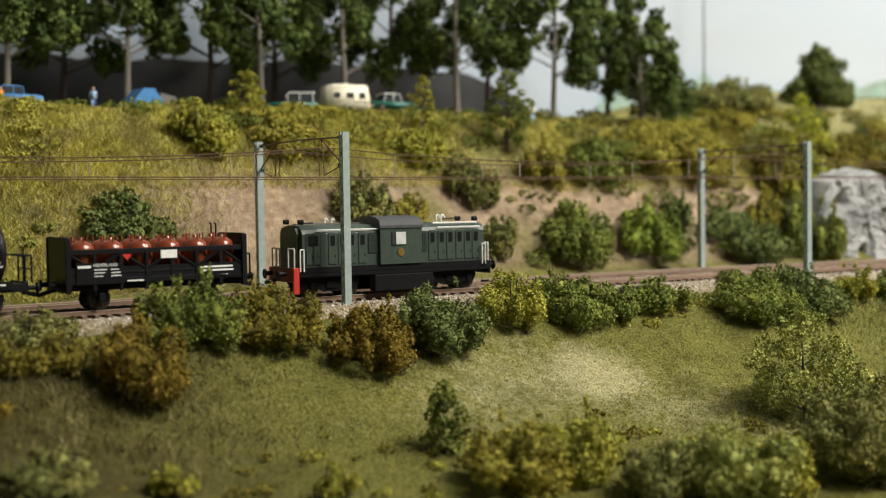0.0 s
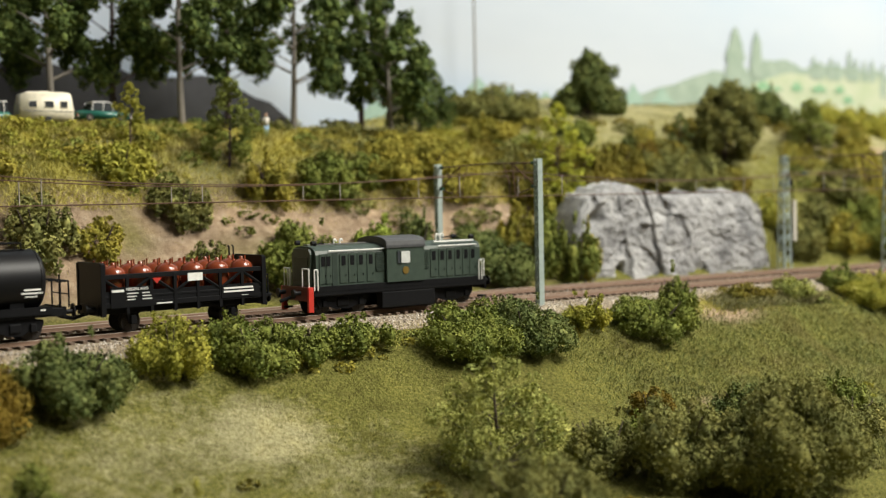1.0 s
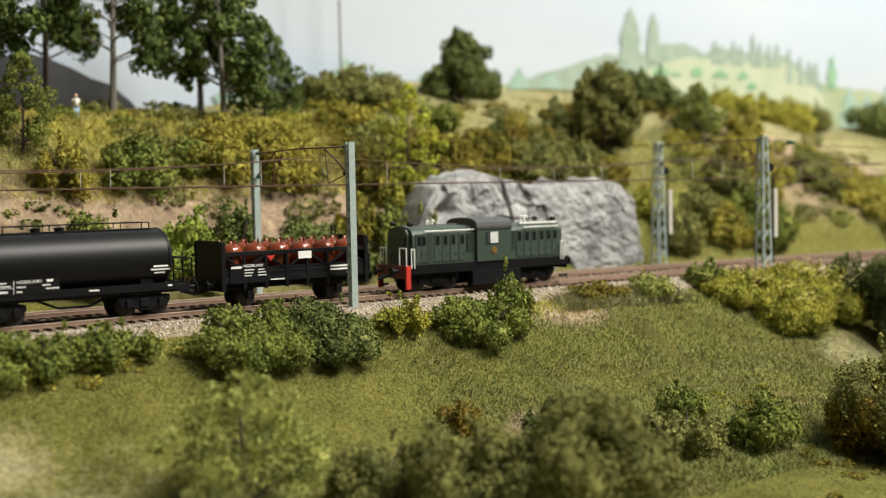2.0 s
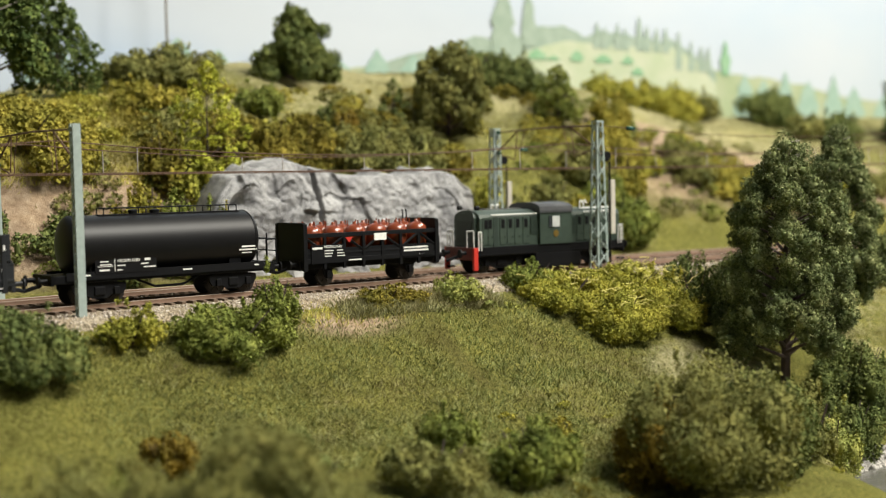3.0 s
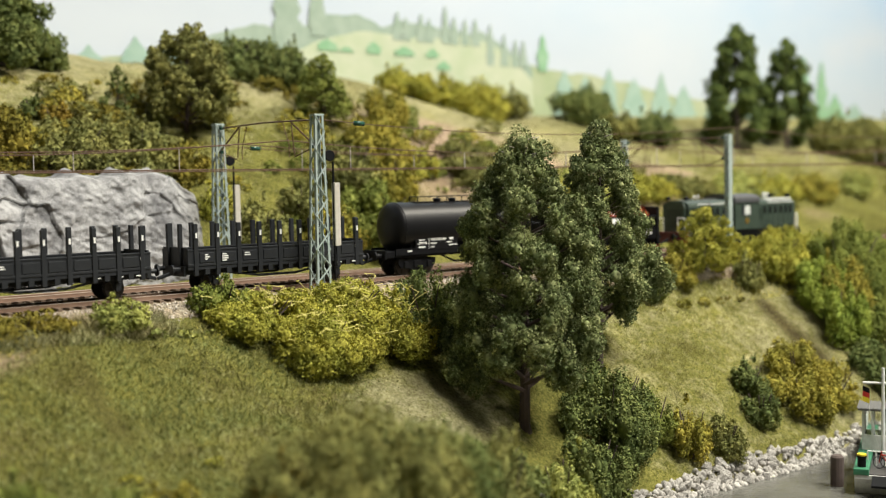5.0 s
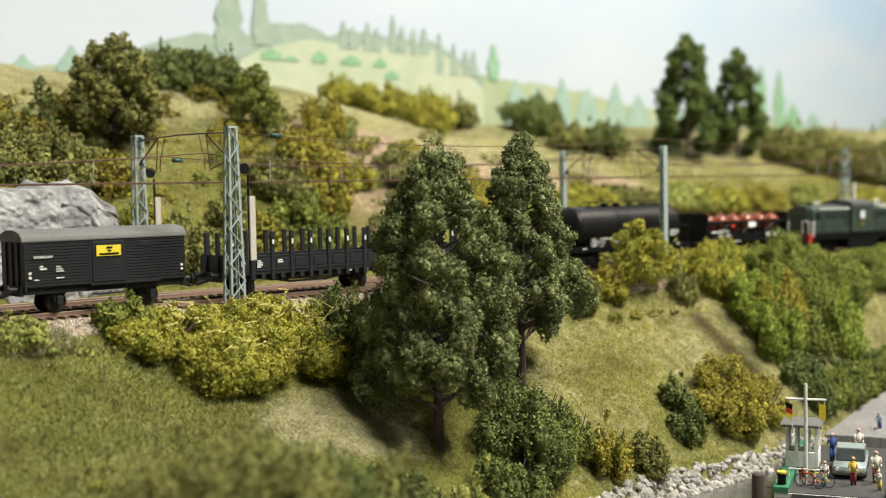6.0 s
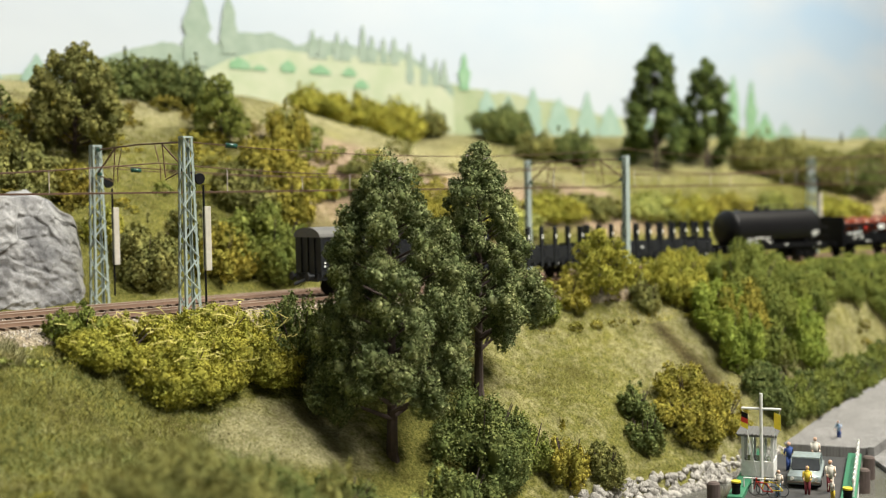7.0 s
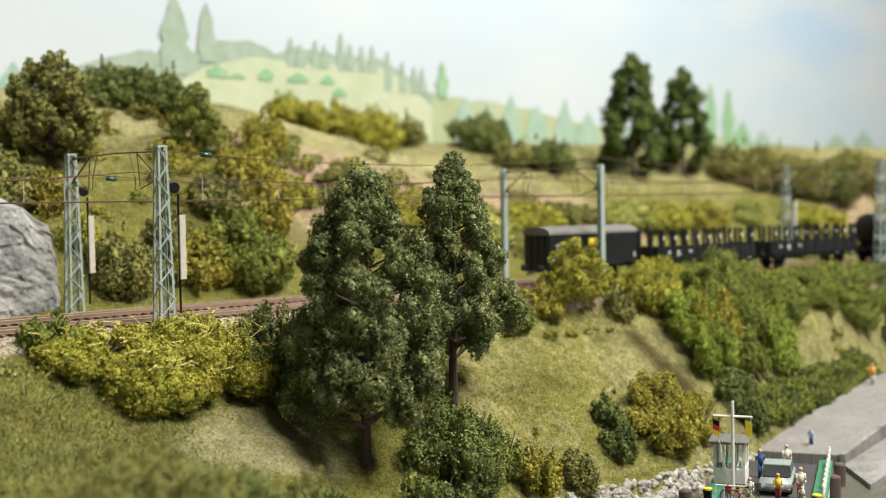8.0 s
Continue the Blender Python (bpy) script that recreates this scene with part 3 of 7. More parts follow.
def build_rock():
    rock = thing("rock_face", pose(0, 0, 0), "weathered grey rock face with a deep cleft beside the track", "rock")
    rng = np.random.default_rng(77)
    # facets: every cell of the face has its own depth and tilt
    seeds = np.column_stack([rng.uniform(0, 1, 54), rng.uniform(0, 1, 54)])
    level, tilt = rng.normal(0, 0.0008, 54), rng.normal(0, 0.022, (54, 2))

    def surface(gx, gz):
        x = 0.785 + gx * 0.285
        top = 0.216 - 0.007 * ramp(0.4, 0.7, gx) + 0.003 * np.sin(gx * 9) + 0.005 * value_noise(gx * 13, gx * 0, 21) + 0.002 * value_noise(gx * 40, gx * 0, 28) - 0.020 * ramp(0.78, 0.93, gx) - 0.050 * ramp(0.91, 1.0, gx) - 0.014 * ramp(0.26, 0.10, gx) - 0.05 * ramp(0.12, 0.0, gx)
        z = 0.122 + gz * (top - 0.122)
        wx = gx + 0.02 * value_noise(gx * 12, gz * 8, 26)
        wz = gz + 0.05 * value_noise(gx * 10, gz * 7, 27)
        d = np.hypot((wx[..., None] - seeds[:, 0]) * 2.8, wz[..., None] - seeds[:, 1])
        k = np.argmin(d, -1)
        order = np.sort(d, -1)
        seam = np.exp(-(((order[..., 1] - order[..., 0]) / 0.012) ** 2))
        facet = level[k] + (wx - seeds[k, 0]) * tilt[k, 0] + (wz - seeds[k, 1]) * tilt[k, 1] * 0.4
        n1 = value_noise(gx * 6 + gz, gz * 2.5, 22)
        n2 = value_noise(gx * 26, gz * 12, 23)
        n3 = value_noise(gx * 75, gz * 34, 24)
        out = facet + 0.0030 * n1 + 0.0012 * n2 + 0.0009 * n3 - 0.0003 * seam
        hole = np.exp(-(((gx - 0.13) / 0.03) ** 2 + ((gz - 0.72) / 0.07) ** 2)) + np.exp(-(((gx - 0.235) / 0.018) ** 2 + ((gz - 0.17) / 0.06) ** 2))
        y = mast_y(x) + 0.137 + 0.014 * gz ** 2.0 - out + 0.012 * hole + 0.035 * ramp(0.86, 1.0, gx) ** 2 + 0.02 * ramp(0.05, 0.0, gx)
        crown = ramp(0.955, 1.0, gz)
        return x, y + 0.035 * crown, z + 0.004 * crown * n2

    for a, b, lean in ((0.0, 0.352, 0.05), (0.360, 1.0, 0.05)):
        us, vs = np.linspace(0, 1, int(420 * (b - a)) + 2), np.linspace(0, 1, 110)
        gu, gz = np.meshgrid(us, vs)
        gx = a + gu * (b - a)
        if a > 0 or b < 1:
            gx = gx + lean * (1 - gz) * (gu if b < 1 else 1 - gu)
        x, y, z = surface(gx, gz)
        edge = (1 - gu if b < 1 else gu) * (b - a)
        y = y + 0.022 * (1 - ramp(0.0, 0.006, edge)) * (1.0 if (a > 0 or b < 1) else 0.0)
        idx = np.arange(gx.size).reshape(gx.shape)
        faces = np.stack([idx[:-1, :-1], idx[:-1, 1:], idx[1:, 1:], idx[1:, :-1]], -1).reshape(-1, 4)
        me = array_mesh("rock_block", np.stack([x, y, z], -1).reshape(-1, 3), faces, 4)
        me.materials.append(ROCK)
        ob = new("rock_block", me)
        ob.parent = rock
    # the dark wall at the bottom of the cleft
    part("cleft_wall", boxed(0.875, 0.905, 0.928, 0.936, 0.122, 0.196), ROCK, rock)


build_room()
build_ground()
build_backdrop()
build_water()
build_tracks()
scatter_stones()
build_rock()


# ---- overhead line ----
def channel_mast(x, offset, top, arm):
    """A mast of two channels joined by batten plates, with its bracket over the track. arm is 1 towards larger y."""
    m = track_pose(x, offset, 0.124)
    mast = thing("catenary_mast", m, "grey-green steel catenary mast of two channels with battens", "mast", "masts along the railway")
    h = top - 0.124
    for s in (-1, 1):
        bm = box(bmesh.new(), -0.0023, 0.0023, s * 0.0020 - 0.0004, s * 0.0020 + 0.0004, 0, h)
        for e in (-1, 1):
            box(bm, e * 0.0020 - 0.0003, e * 0.0020 + 0.0003, min(s * 0.0020, s * 0.0010), max(s * 0.0020, s * 0.0010), 0, h)
        part("channel", bm, MAST, mast)
    n = 15
    for i in range(n):
        z = h * (i + 0.6) / n
        for e in (-1, 1):
            part("batten", boxed(e * 0.0023 - 0.0002, e * 0.0023 + 0.0002, -0.0020, 0.0020, z - 0.0012, z + 0.0012), MAST, mast)
    part("foot", boxed(-0.0048, 0.0048, -0.0048, 0.0048, -0.004, 0.0035, 0.0005), CONCRETE, mast, "concrete footing")
    bracket(mast, h, arm)
    return mast


def bracket(mast, h, arm):
    """Half of the tube that spans both tracks, its strut and the steady arm of the wire."""
    a = arm
    zt, zl = h - 0.003, h - 0.020
    part("cross_tube", rods([(0, a * 0.002, zt), (0, a * 0.0635, zt + 0.0012)], 0.00055, 6), WIRE, mast, "brown cross tube")
    part("strut", rods([(0, a * 0.002, zl), (0, a * 0.030, zt)], 0.0006, 6), WIRE, mast)
    part("drop_bar", rods([(0, a * 0.030, zt), (0, a * 0.0265, zl - 0.005)], 0.0004, 6), WIRE, mast)
    part("steady_arm", rods([(0, a * 0.002, zl), (0, a * 0.0265, zl - 0.006)], 0.0004, 6), WIRE, mast)
    part("hanger", rods([(0, a * 0.040, zt), (0, a * 0.033, zl + 0.002), (0, a * 0.033, zl - 0.006)], 0.0003, 6), WIRE, mast)
    for z, o in ((zt, 0.004), (zl, 0.004)):
        bm = bmesh.new()
        for i in range(3):
            rod(bm, (0, a * (o + i * 0.0011), z), (0, a * (o + i * 0.0011 + 0.0006), z), 0.0013, sides=10)
        part("insulator", bm, INSULATOR, mast, "ribbed green insulator")


def lattice_mast(x, offset, top, arm, weights=True):
    """A tapering four-legged lattice mast."""
    m = track_pose(x, offset, 0.124)
    mast = thing("lattice_mast", m, "grey-green tapered lattice mast with tensioning weights" if weights else "grey-green tapered lattice mast", "mast", "lattice masts of the railway")
    h = top - 0.124
    foot, head = 0.0058, 0.0034

    def corner(sx, sy, z):
        w = foot + (head - foot) * z / h
        return Vector((sx * w, sy * w * 0.85, z))

    for sx in (-1, 1):
        for sy in (-1, 1):
            bm = bmesh.new()
            a, b = corner(sx, sy, 0), corner(sx, sy, h)
            for dx, dy in ((1, 0.3), (0.3, 1)):
                ring0 = [bm.verts.new(a + Vector((-sx * dx * 0.0017 * i, -sy * dy * 0.0017 * j, 0))) for i, j in ((0, 0), (1, 0), (1, 1), (0, 1))]
                ring1 = [bm.verts.new(b + Vector((-sx * dx * 0.0015 * i, -sy * dy * 0.0015 * j, 0))) for i, j in ((0, 0), (1, 0), (1, 1), (0, 1))]
                for i in range(4):
                    bm.faces.new((ring0[i], ring0[(i + 1) % 4], ring1[(i + 1) % 4], ring1[i]))
                bm.faces.new(ring1)
            bmesh.ops.recalc_face_normals(bm, faces=bm.faces)
            part("leg", bm, MAST, mast)
    n = 11
    for face in range(4):
        for i in range(n):
            z0, z1 = h * i / n, h * (i + 1) / n
            s = 1 if i % 2 else -1
            if face < 2:
                f = (-1, 1)[face]
                a, b = corner(-s, f, z0), corner(s, f, z1)
            else:
                f = (-1, 1)[face - 2]
                a, b = corner(f, -s, z0), corner(f, s, z1)
            part("diagonal", rod(bmesh.new(), a, b, 0.00055, sides=5), MAST, mast)
    part("head_plate", boxed(-head, head, -head * 0.85, head * 0.85, h - 0.0006, h + 0.0006), MAST, mast)
    part("foot", boxed(-0.008, 0.008, -0.007, 0.007, -0.004, 0.002, 0.0005), CONCRETE, mast, "concrete footing")
    bracket(mast, h, arm)
    if weights:
        wheel = part("tension_wheel", lathe([(0.0006, -0.001), (0.0034, -0.001), (0.0037, 0), (0.0034, 0.001), (0.0006, 0.001)], 18, "Y"), BLACK, mast, "black tensioning wheel")
        wheel.location = (0.0092, 0, h - 0.026)
        part("wheel_arm", rods([(0.003, 0, h - 0.022), (0.0105, 0, h - 0.026)], 0.0006, 6), BLACK, mast)
        part("weight_rod", rods([(0.0118, 0, h - 0.03), (0.0118, 0, 0.012)], 0.0007, 6), BLACK, mast)
        part("counterweight", boxed(0.0115, 0.0158, -0.0018, 0.0018, 0.034, 0.075, 0.0004), CONCRETE, mast, "stack of pale concrete weights")
    return mast


def tube(points, r, sides=5):
    """One unbroken round wire through the points."""
    bm, rings = bmesh.new(), []
    pts = [Vector(p) for p in points]
    for i, p in enumerate(pts):
        way = (pts[min(i + 1, len(pts) - 1)] - pts[max(i - 1, 0)]).normalized()
        turn = way.to_track_quat("Z", "Y").to_matrix()
        rings.append([bm.verts.new(p + turn @ Vector((r * math.cos(2 * math.pi * k / sides), r * math.sin(2 * math.pi * k / sides), 0))) for k in range(sides)])
    for a, b in zip(rings, rings[1:]):
        for k in range(sides):
            bm.faces.new((a[k], a[(k + 1) % sides], b[(k + 1) % sides], b[k]))
    return bm


def wire(name, points, r, label, parent=None):
    bm = tube(points, r, 5)
    return part(name, bm, WIRE, parent, label)


def build_line():
    spots = (-0.155, 0.249, 0.651, 1.051, 1.457, 1.846, 2.26)
    for x in spots:
        for offset, arm in ((0.0, 1), (0.126, -1)):
            if offset:
                x += 0.126 * 0.201 * (x - 1.05)
            if 1.0 < x < 1.1 or 1.8 < x < 1.95:
                lattice_mast(x, offset, 0.2425 if x < 1.5 else 0.238, arm)
            else:
                channel_mast(x, offset, 0.2355 if x < 1.0 else 0.234, arm)
    for offset, label in ((NEAR, "brown catenary wires over the nearer track"), (FAR, "brown catenary wires over the track beside the rock")):
        line = thing("overhead_wire", pose(0, 0, 0), label, "wire")
        carry, touch = [], []
        for a, b in zip(spots, spots[1:]):
            for i in range(8):
                f = i / 8
                x = a + (b - a) * f
                side = offset + 0.002 * math.cos(math.pi * f)
                carry.append((x, float(mast_y(x)) + side, 0.2275 - 0.034 * f * (1 - f)))
                touch.append((x, float(mast_y(x)) + side, 0.2085))
        wire("carrier_wire", carry, 0.00038, "", line)
        wire("contact_wire", touch, 0.00038, "", line)
        for i in range(1, len(carry), 2):
            part("dropper", tube([carry[i], touch[i]], 0.00034), TWIG, line, "pale dropper between the wires")
    for dz, off in ((0.0, -0.002), (-0.012, 0.128)):
        pts = []
        for a, b in zip(spots[3:], spots[4:]):
            for i in range(8):
                f = i / 8
                x = a + (b - a) * f
                pts.append((x, float(mast_y(x)) + off, 0.2395 + dz - 0.03 * f * (1 - f)))
        feeder = thing("feeder_wire", pose(0, 0, 0), "brown feeder wire between lattice masts", "wire")
        wire("strand", pts, 0.0003, "", feeder)
        bm = bmesh.new()
        rod(bm, Vector(pts[1]) * 0.55 + Vector(pts[0]) * 0.45, Vector(pts[1]) * 0.7 + Vector(pts[0]) * 0.3, 0.0016, sides=10)
        part("insulator", bm, INSULATOR, feeder, "green egg insulator", True)


build_line()


# ---- plants ----
def leaf_cloud(lobes, leaf, rng, fill=1.6, flat=0.0):
    """Small scraps of foliage strewn over and inside lobes (centre, radii)."""
    spots, ways = [], []
    for c, r in lobes:
        c, r = np.array(c), np.array(r)
        area = 4 * math.pi * (((r[0] * r[1]) ** 1.6 + (r[0] * r[2]) ** 1.6 + (r[1] * r[2]) ** 1.6) / 3) ** (1 / 1.6)
        n = int(np.clip(fill * area / leaf ** 2, 30, 9000))
        d = rng.normal(size=(n, 3))
        d /= np.linalg.norm(d, axis=1)[:, None]
        # tufts: pull the points towards scattered centres, so that gaps open between them
        k = max(4, n // 26)
        tuft = rng.normal(size=(k, 3))
        tuft /= np.linalg.norm(tuft, axis=1)[:, None]
        near = np.argmax(d @ tuft.T, axis=1)
        d = d * 0.62 + tuft[near] * 0.38
        d /= np.linalg.norm(d, axis=1)[:, None]
        lift = rng.uniform(0.82, 1.10, k)[near]
        depth = 1 - 0.30 * rng.random(n) ** 2
        spots.append(c + d * r * (lift * depth)[:, None] + rng.normal(size=(n, 3)) * 0.09 * r)
        ways.append(d)
    p, w = np.concatenate(spots), np.concatenate(ways)
    # what lies deep inside another lobe is never seen
    buried = np.zeros(len(p), bool)
    for c, r in lobes:
        near = np.abs(p[:, 0] - c[0]) < r[0]
        q = (p[near] - np.array(c)) / np.array(r)
        buried[near] |= (q * q).sum(1) < 0.50
    p, w = p[~buried], w[~buried]
    n = len(p)
    w = w + rng.normal(size=(n, 3)) * 0.8
    w /= np.linalg.norm(w, axis=1)[:, None]
    t = np.cross(w, rng.normal(size=(n, 3)))
    t /= np.linalg.norm(t, axis=1)[:, None] + 1e-9
    b = np.cross(w, t)
    s = leaf * rng.uniform(0.40, 0.95, n)[:, None]
    e = s * rng.uniform(0.65, 1.0, n)[:, None]
    verts = np.stack([p - t * s - b * e * 0.7, p + t * s - b * e * 0.5, p + b * e * 1.5 + w * s * 0.3], 1).reshape(-1, 3)
    return verts, np.arange(n * 3).reshape(n, 3)


def ball(subdivisions):
    bm = bmesh.new()
    bmesh.ops.create_icosphere(bm, subdivisions=subdivisions, radius=1.0)
    verts, tris = np.array([v.co[:] for v in bm.verts]), np.array([[v.index for v in f.verts] for f in bm.faces])
    bm.free()
    return verts, tris


BALLS = {1: ball(1), 2: ball(2)}


def leaf_part(name, lobes, leaf, rng, m, parent, fill=1.6, label="", core=0, inner=0.58):
    """Scraps of foliage; with a core, dense uneven lumps fill the lobes behind them."""
    verts, faces = leaf_cloud(lobes, leaf, rng, fill)
    if core:
        unit, tris = BALLS[core]
        more, rest, at = [verts], [faces], len(verts)
        for c, r in lobes:
            more.append(np.array(c) + unit * np.array(r) * inner * rng.uniform(0.75, 1.15, (len(unit), 1)))
            rest.append(tris + at)
            at += len(unit)
        verts, faces = np.concatenate(more), np.concatenate(rest)
    me = array_mesh(name, verts, faces, 3)
    me.materials.append(m)
    ob = new(name, me)
    ob.parent = parent
    return tagged(ob, label)


LOOKS = {
    "green": "mid-green", "darkgreen": "dark green", "darkolive": "dark olive", "rust": "russet brown", "olivebrown": "olive-brown",
    "yellow": "yellow-green", "yellowolive": "yellow-olive", "palegreen": "pale grey-green", "brightgreen": "bright green",
}
SEED = [100]
TRACKSIDE, SLOPE, HILL, SHORE = "beside the railway track", "on the lower meadow", "on the hillside behind the track", "above the stony shore"


def bush(x, y, wide, high, look_name, where="on the grassy bank", leaf=0.00115, deep=0.8, sprigs=1):
    """A flock bush: uneven lobes of scraps on a forked stem."""
    SEED[0] += 1
    rng = np.random.default_rng(SEED[0])
    z = float(height(x, y))
    b = thing("bush", pose(x, y, z), f"{LOOKS[look_name]} flocked model bush {where}", "bush")
    wide, high = wide * (1.32 if where == HILL else 1.2 if where == TRACKSIDE else 1.3 if where == SHORE and x > 1.40 else 1.1), high * (0.92 if where == HILL else 1.05) + (0.0 if where == HILL else 0.004)
    if where == HILL:
        leaf = 0.0018
    lobes = []
    n = int(np.clip(wide / 0.0030, 13, 30))
    for i in range(n):
        a = rng.uniform(0, 2 * math.pi)
        q = math.sqrt(rng.uniform(0, 1)) * 0.43
        cx, cy = q * math.cos(a) * wide, q * math.sin(a) * wide * deep
        r = wide * rng.uniform(0.075, 0.155)
        ground = float(height(x + cx, y + cy)) - z
        top = ground * 0.5 + high * (1 - 1.7 * q * q) * rng.uniform(0.6, 1.05)
        rz = max(0.7 * r, (top - ground) * 0.38)
        lobes.append(((cx, cy, max(ground + rz * 0.6, top - rz)), (r, r * rng.uniform(0.8, 1.1), rz)))
    # a low skirt closes the bush towards the ground
    for k in range(3):
        a = rng.uniform(0, 6.28)
        cx, cy = 0.2 * wide * math.cos(a), 0.2 * wide * deep * math.sin(a)
        lobes.append(((cx, cy, float(height(x + cx, y + cy)) - z + high * 0.2), (wide * 0.26, wide * 0.26 * deep, high * 0.3)))
    for i in range(sprigs):
        a, f = rng.uniform(0, 6.28), rng.uniform(0.05, 0.35)
        lobes.append(((f * math.cos(a) * wide, f * math.sin(a) * wide * deep, high * rng.uniform(0.85, 1.05)), (0.0016, 0.0016, high * rng.uniform(0.08, 0.15))))
    leaf_part("foliage", lobes, leaf, rng, GREENERY[look_name], b, 1.15, core=1)
    if look_name == "yellow" and where == TRACKSIDE and 0.9 < x < 1.2:
        bm = bmesh.new()
        for i in range(26):
            a, f = rng.uniform(0, 6.28), rng.uniform(0.1, 0.5)
            p = Vector((f * wide * math.cos(a), f * wide * deep * math.sin(a), high * rng.uniform(0.45, 0.95)))
            for k in range(4):
                q = p + Vector((rng.normal() * 0.0035, rng.normal() * 0.003, rng.normal() * 0.0018))
                rod(bm, p, q, 0.00022, sides=3)
                p = q
        part("shoot_mat", bm, STRAW, b, "pale yellow stringy growth")
    bm = bmesh.new()
    for i in range(4):
        a = rng.uniform(0, 6.28)
        rod(bm, (0, 0, -0.004), (0.3 * wide * math.cos(a), 0.3 * wide * deep * math.sin(a), high * 0.75), 0.0008, 0.0003, 5)
    part("stem", bm, BARK, b)
    return b


def tree(x, y, high, crown_low, radius, look_name, label, seed, trunk=0.003, leaf=0.0011, bark=BARK, clumps=46, top_power=0.8, fill=1.25, airy=1.0, boughs=0, profile=((0.0, 0.75), (0.12, 1.0), (0.5, 0.74), (1.0, 0.34)), twigs=0, mass=1.0):
    """A tapered trunk, limbs and a crown of many clumps with gaps."""
    rng = np.random.default_rng(seed)
    z = float(height(x, y))
    t = thing("tree", pose(x, y, z - 0.002), label, "tree")
    bm = bmesh.new()
    knots = [Vector((radius * 0.04 * math.sin(3 * f + seed), radius * 0.04 * math.cos(2 * f + seed), high * 0.95 * f)) for f in np.linspace(0, 1, 7)]
    for i, (a, b) in enumerate(zip(knots, knots[1:])):
        rod(bm, a, b, trunk * (1 - i / 6.6), trunk * (1 - (i + 1) / 6.6), 9)
    rod(bm, knots[0] - Vector((0, 0, 0.004)), knots[0] + Vector((0, 0, 0.006)), trunk * 1.5, trunk * 0.95, 9)
    lobes, limbs = [], bm
    for i in range(clumps):
        f = (i + rng.random()) / clumps
        h = crown_low + (high - crown_low) * f
        shape = radius * (math.sin(math.pi * min(1, 0.18 + 0.82 * f) ** top_power)) ** 0.75
        a = i * 2.399 + rng.uniform(-0.4, 0.4)
        q = shape * rng.uniform(0.45, 0.92)
        r = radius * rng.uniform(0.17, 0.29) * (1 - 0.35 * f) * airy
        c = Vector((q * math.cos(a), q * math.sin(a), h))
        lobes.append((c, (r, r, r * rng.uniform(0.75, 1.15))))
        if i % 2:
            lobes.append((c * 0.62 + Vector((0, 0, h * 0.38)), (r * 0.9, r * 0.9, r * 0.9)))
        root = Vector((0, 0, max(crown_low * 0.8, h - q * 0.6)))
        rod(limbs, root, c, trunk * 0.28 * (1 - 0.5 * f), trunk * 0.08, 5)
    # boughs: large masses with gaps between them, each made of small clumps
    for i in range(boughs):
        f = (i + rng.random()) / boughs
        h = crown_low + (high - crown_low) * (0.04 + 0.88 * f)
        shape = radius * float(np.interp(f, [p for p, _ in profile], [r for _, r in profile]))
        a = i * 2.399 + rng.uniform(-0.3, 0.3)
        q = shape * rng.uniform(0.62, 0.80)
        big = radius * rng.uniform(0.26, 0.36) * (1 - 0.3 * f) * mass
        c = Vector((q * math.cos(a), q * math.sin(a), h))
        rod(limbs, Vector((0, 0, max(crown_low * 0.8, h - q * 0.5))), c, trunk * 0.4 * (1 - 0.5 * f), trunk * 0.1, 6)
        for k in range(8):
            d = Vector(rng.normal(size=3)).normalized()
            d.z = d.z * 1.15 - 0.1
            r = big * rng.uniform(0.36, 0.58)
            lobes.append((c + d * big * 0.72, (r, r, r * rng.uniform(0.9, 1.4))))
        lobes.append((c, (big * 0.75, big * 0.75, big * 0.9)))
    lobes.append(((0, 0, high - radius * 0.12), (radius * 0.16, radius * 0.16, radius * 0.22)))
    part("trunk", bm, bark, t, "tapered trunk with limbs")
    leaf_part("crown", lobes, leaf, rng, GREENERY[look_name], t, fill, core=1 if boughs else 0, inner=0.60)
    if twigs:
        bm = bmesh.new()
        for i in range(twigs):
            a, f = rng.uniform(0, 6.28), rng.uniform(0.62, 0.98)
            q = radius * rng.uniform(0.15, 0.6) * (1.25 - f)
            p = Vector((q * math.cos(a), q * math.sin(a), high * f))
            rod(bm, p, p + Vector((0.006 * math.cos(a), 0.006 * math.sin(a), rng.uniform(0.001, 0.004))), 0.0004, 0.0002, 4)
        part("dead_wood", bm, TWIG, t, "pale bare twig ends")
    return t


def grass(name, region, count, length, m, label, seed):
    """Fine upright fibres, strewn where region(x, y) allows."""
    rng = np.random.default_rng(seed)
    (x0, x1), (u0, u1), test = region
    x = rng.uniform(x0, x1, count)
    y = mast_y(x) + rng.uniform(u0, u1, count)
    keep = test(x, y) > rng.random(count)
    x, y = x[keep], y[keep]
    z = height(x, y)
    n = len(x)
    a = rng.uniform(0, 2 * math.pi, n)
    h = length * rng.uniform(0.5, 1.2, n)
    lean = rng.normal(size=(n, 2)) * h[:, None] * 0.8
    w = 0.00034
    side = np.stack([np.cos(a) * w, np.sin(a) * w], -1)
    p = np.stack([x, y], -1)
    low = z - 0.0004
    verts = np.stack([np.column_stack([p - side, low]), np.column_stack([p + side, low]), np.column_stack([p + lean, z + h])], 1).reshape(-1, 3)
    me = array_mesh(name, verts, np.arange(n * 3).reshape(n, 3), 3)
    me.materials.append(m)
    return tagged(new(name, me), label, "grass", kind="stuff")


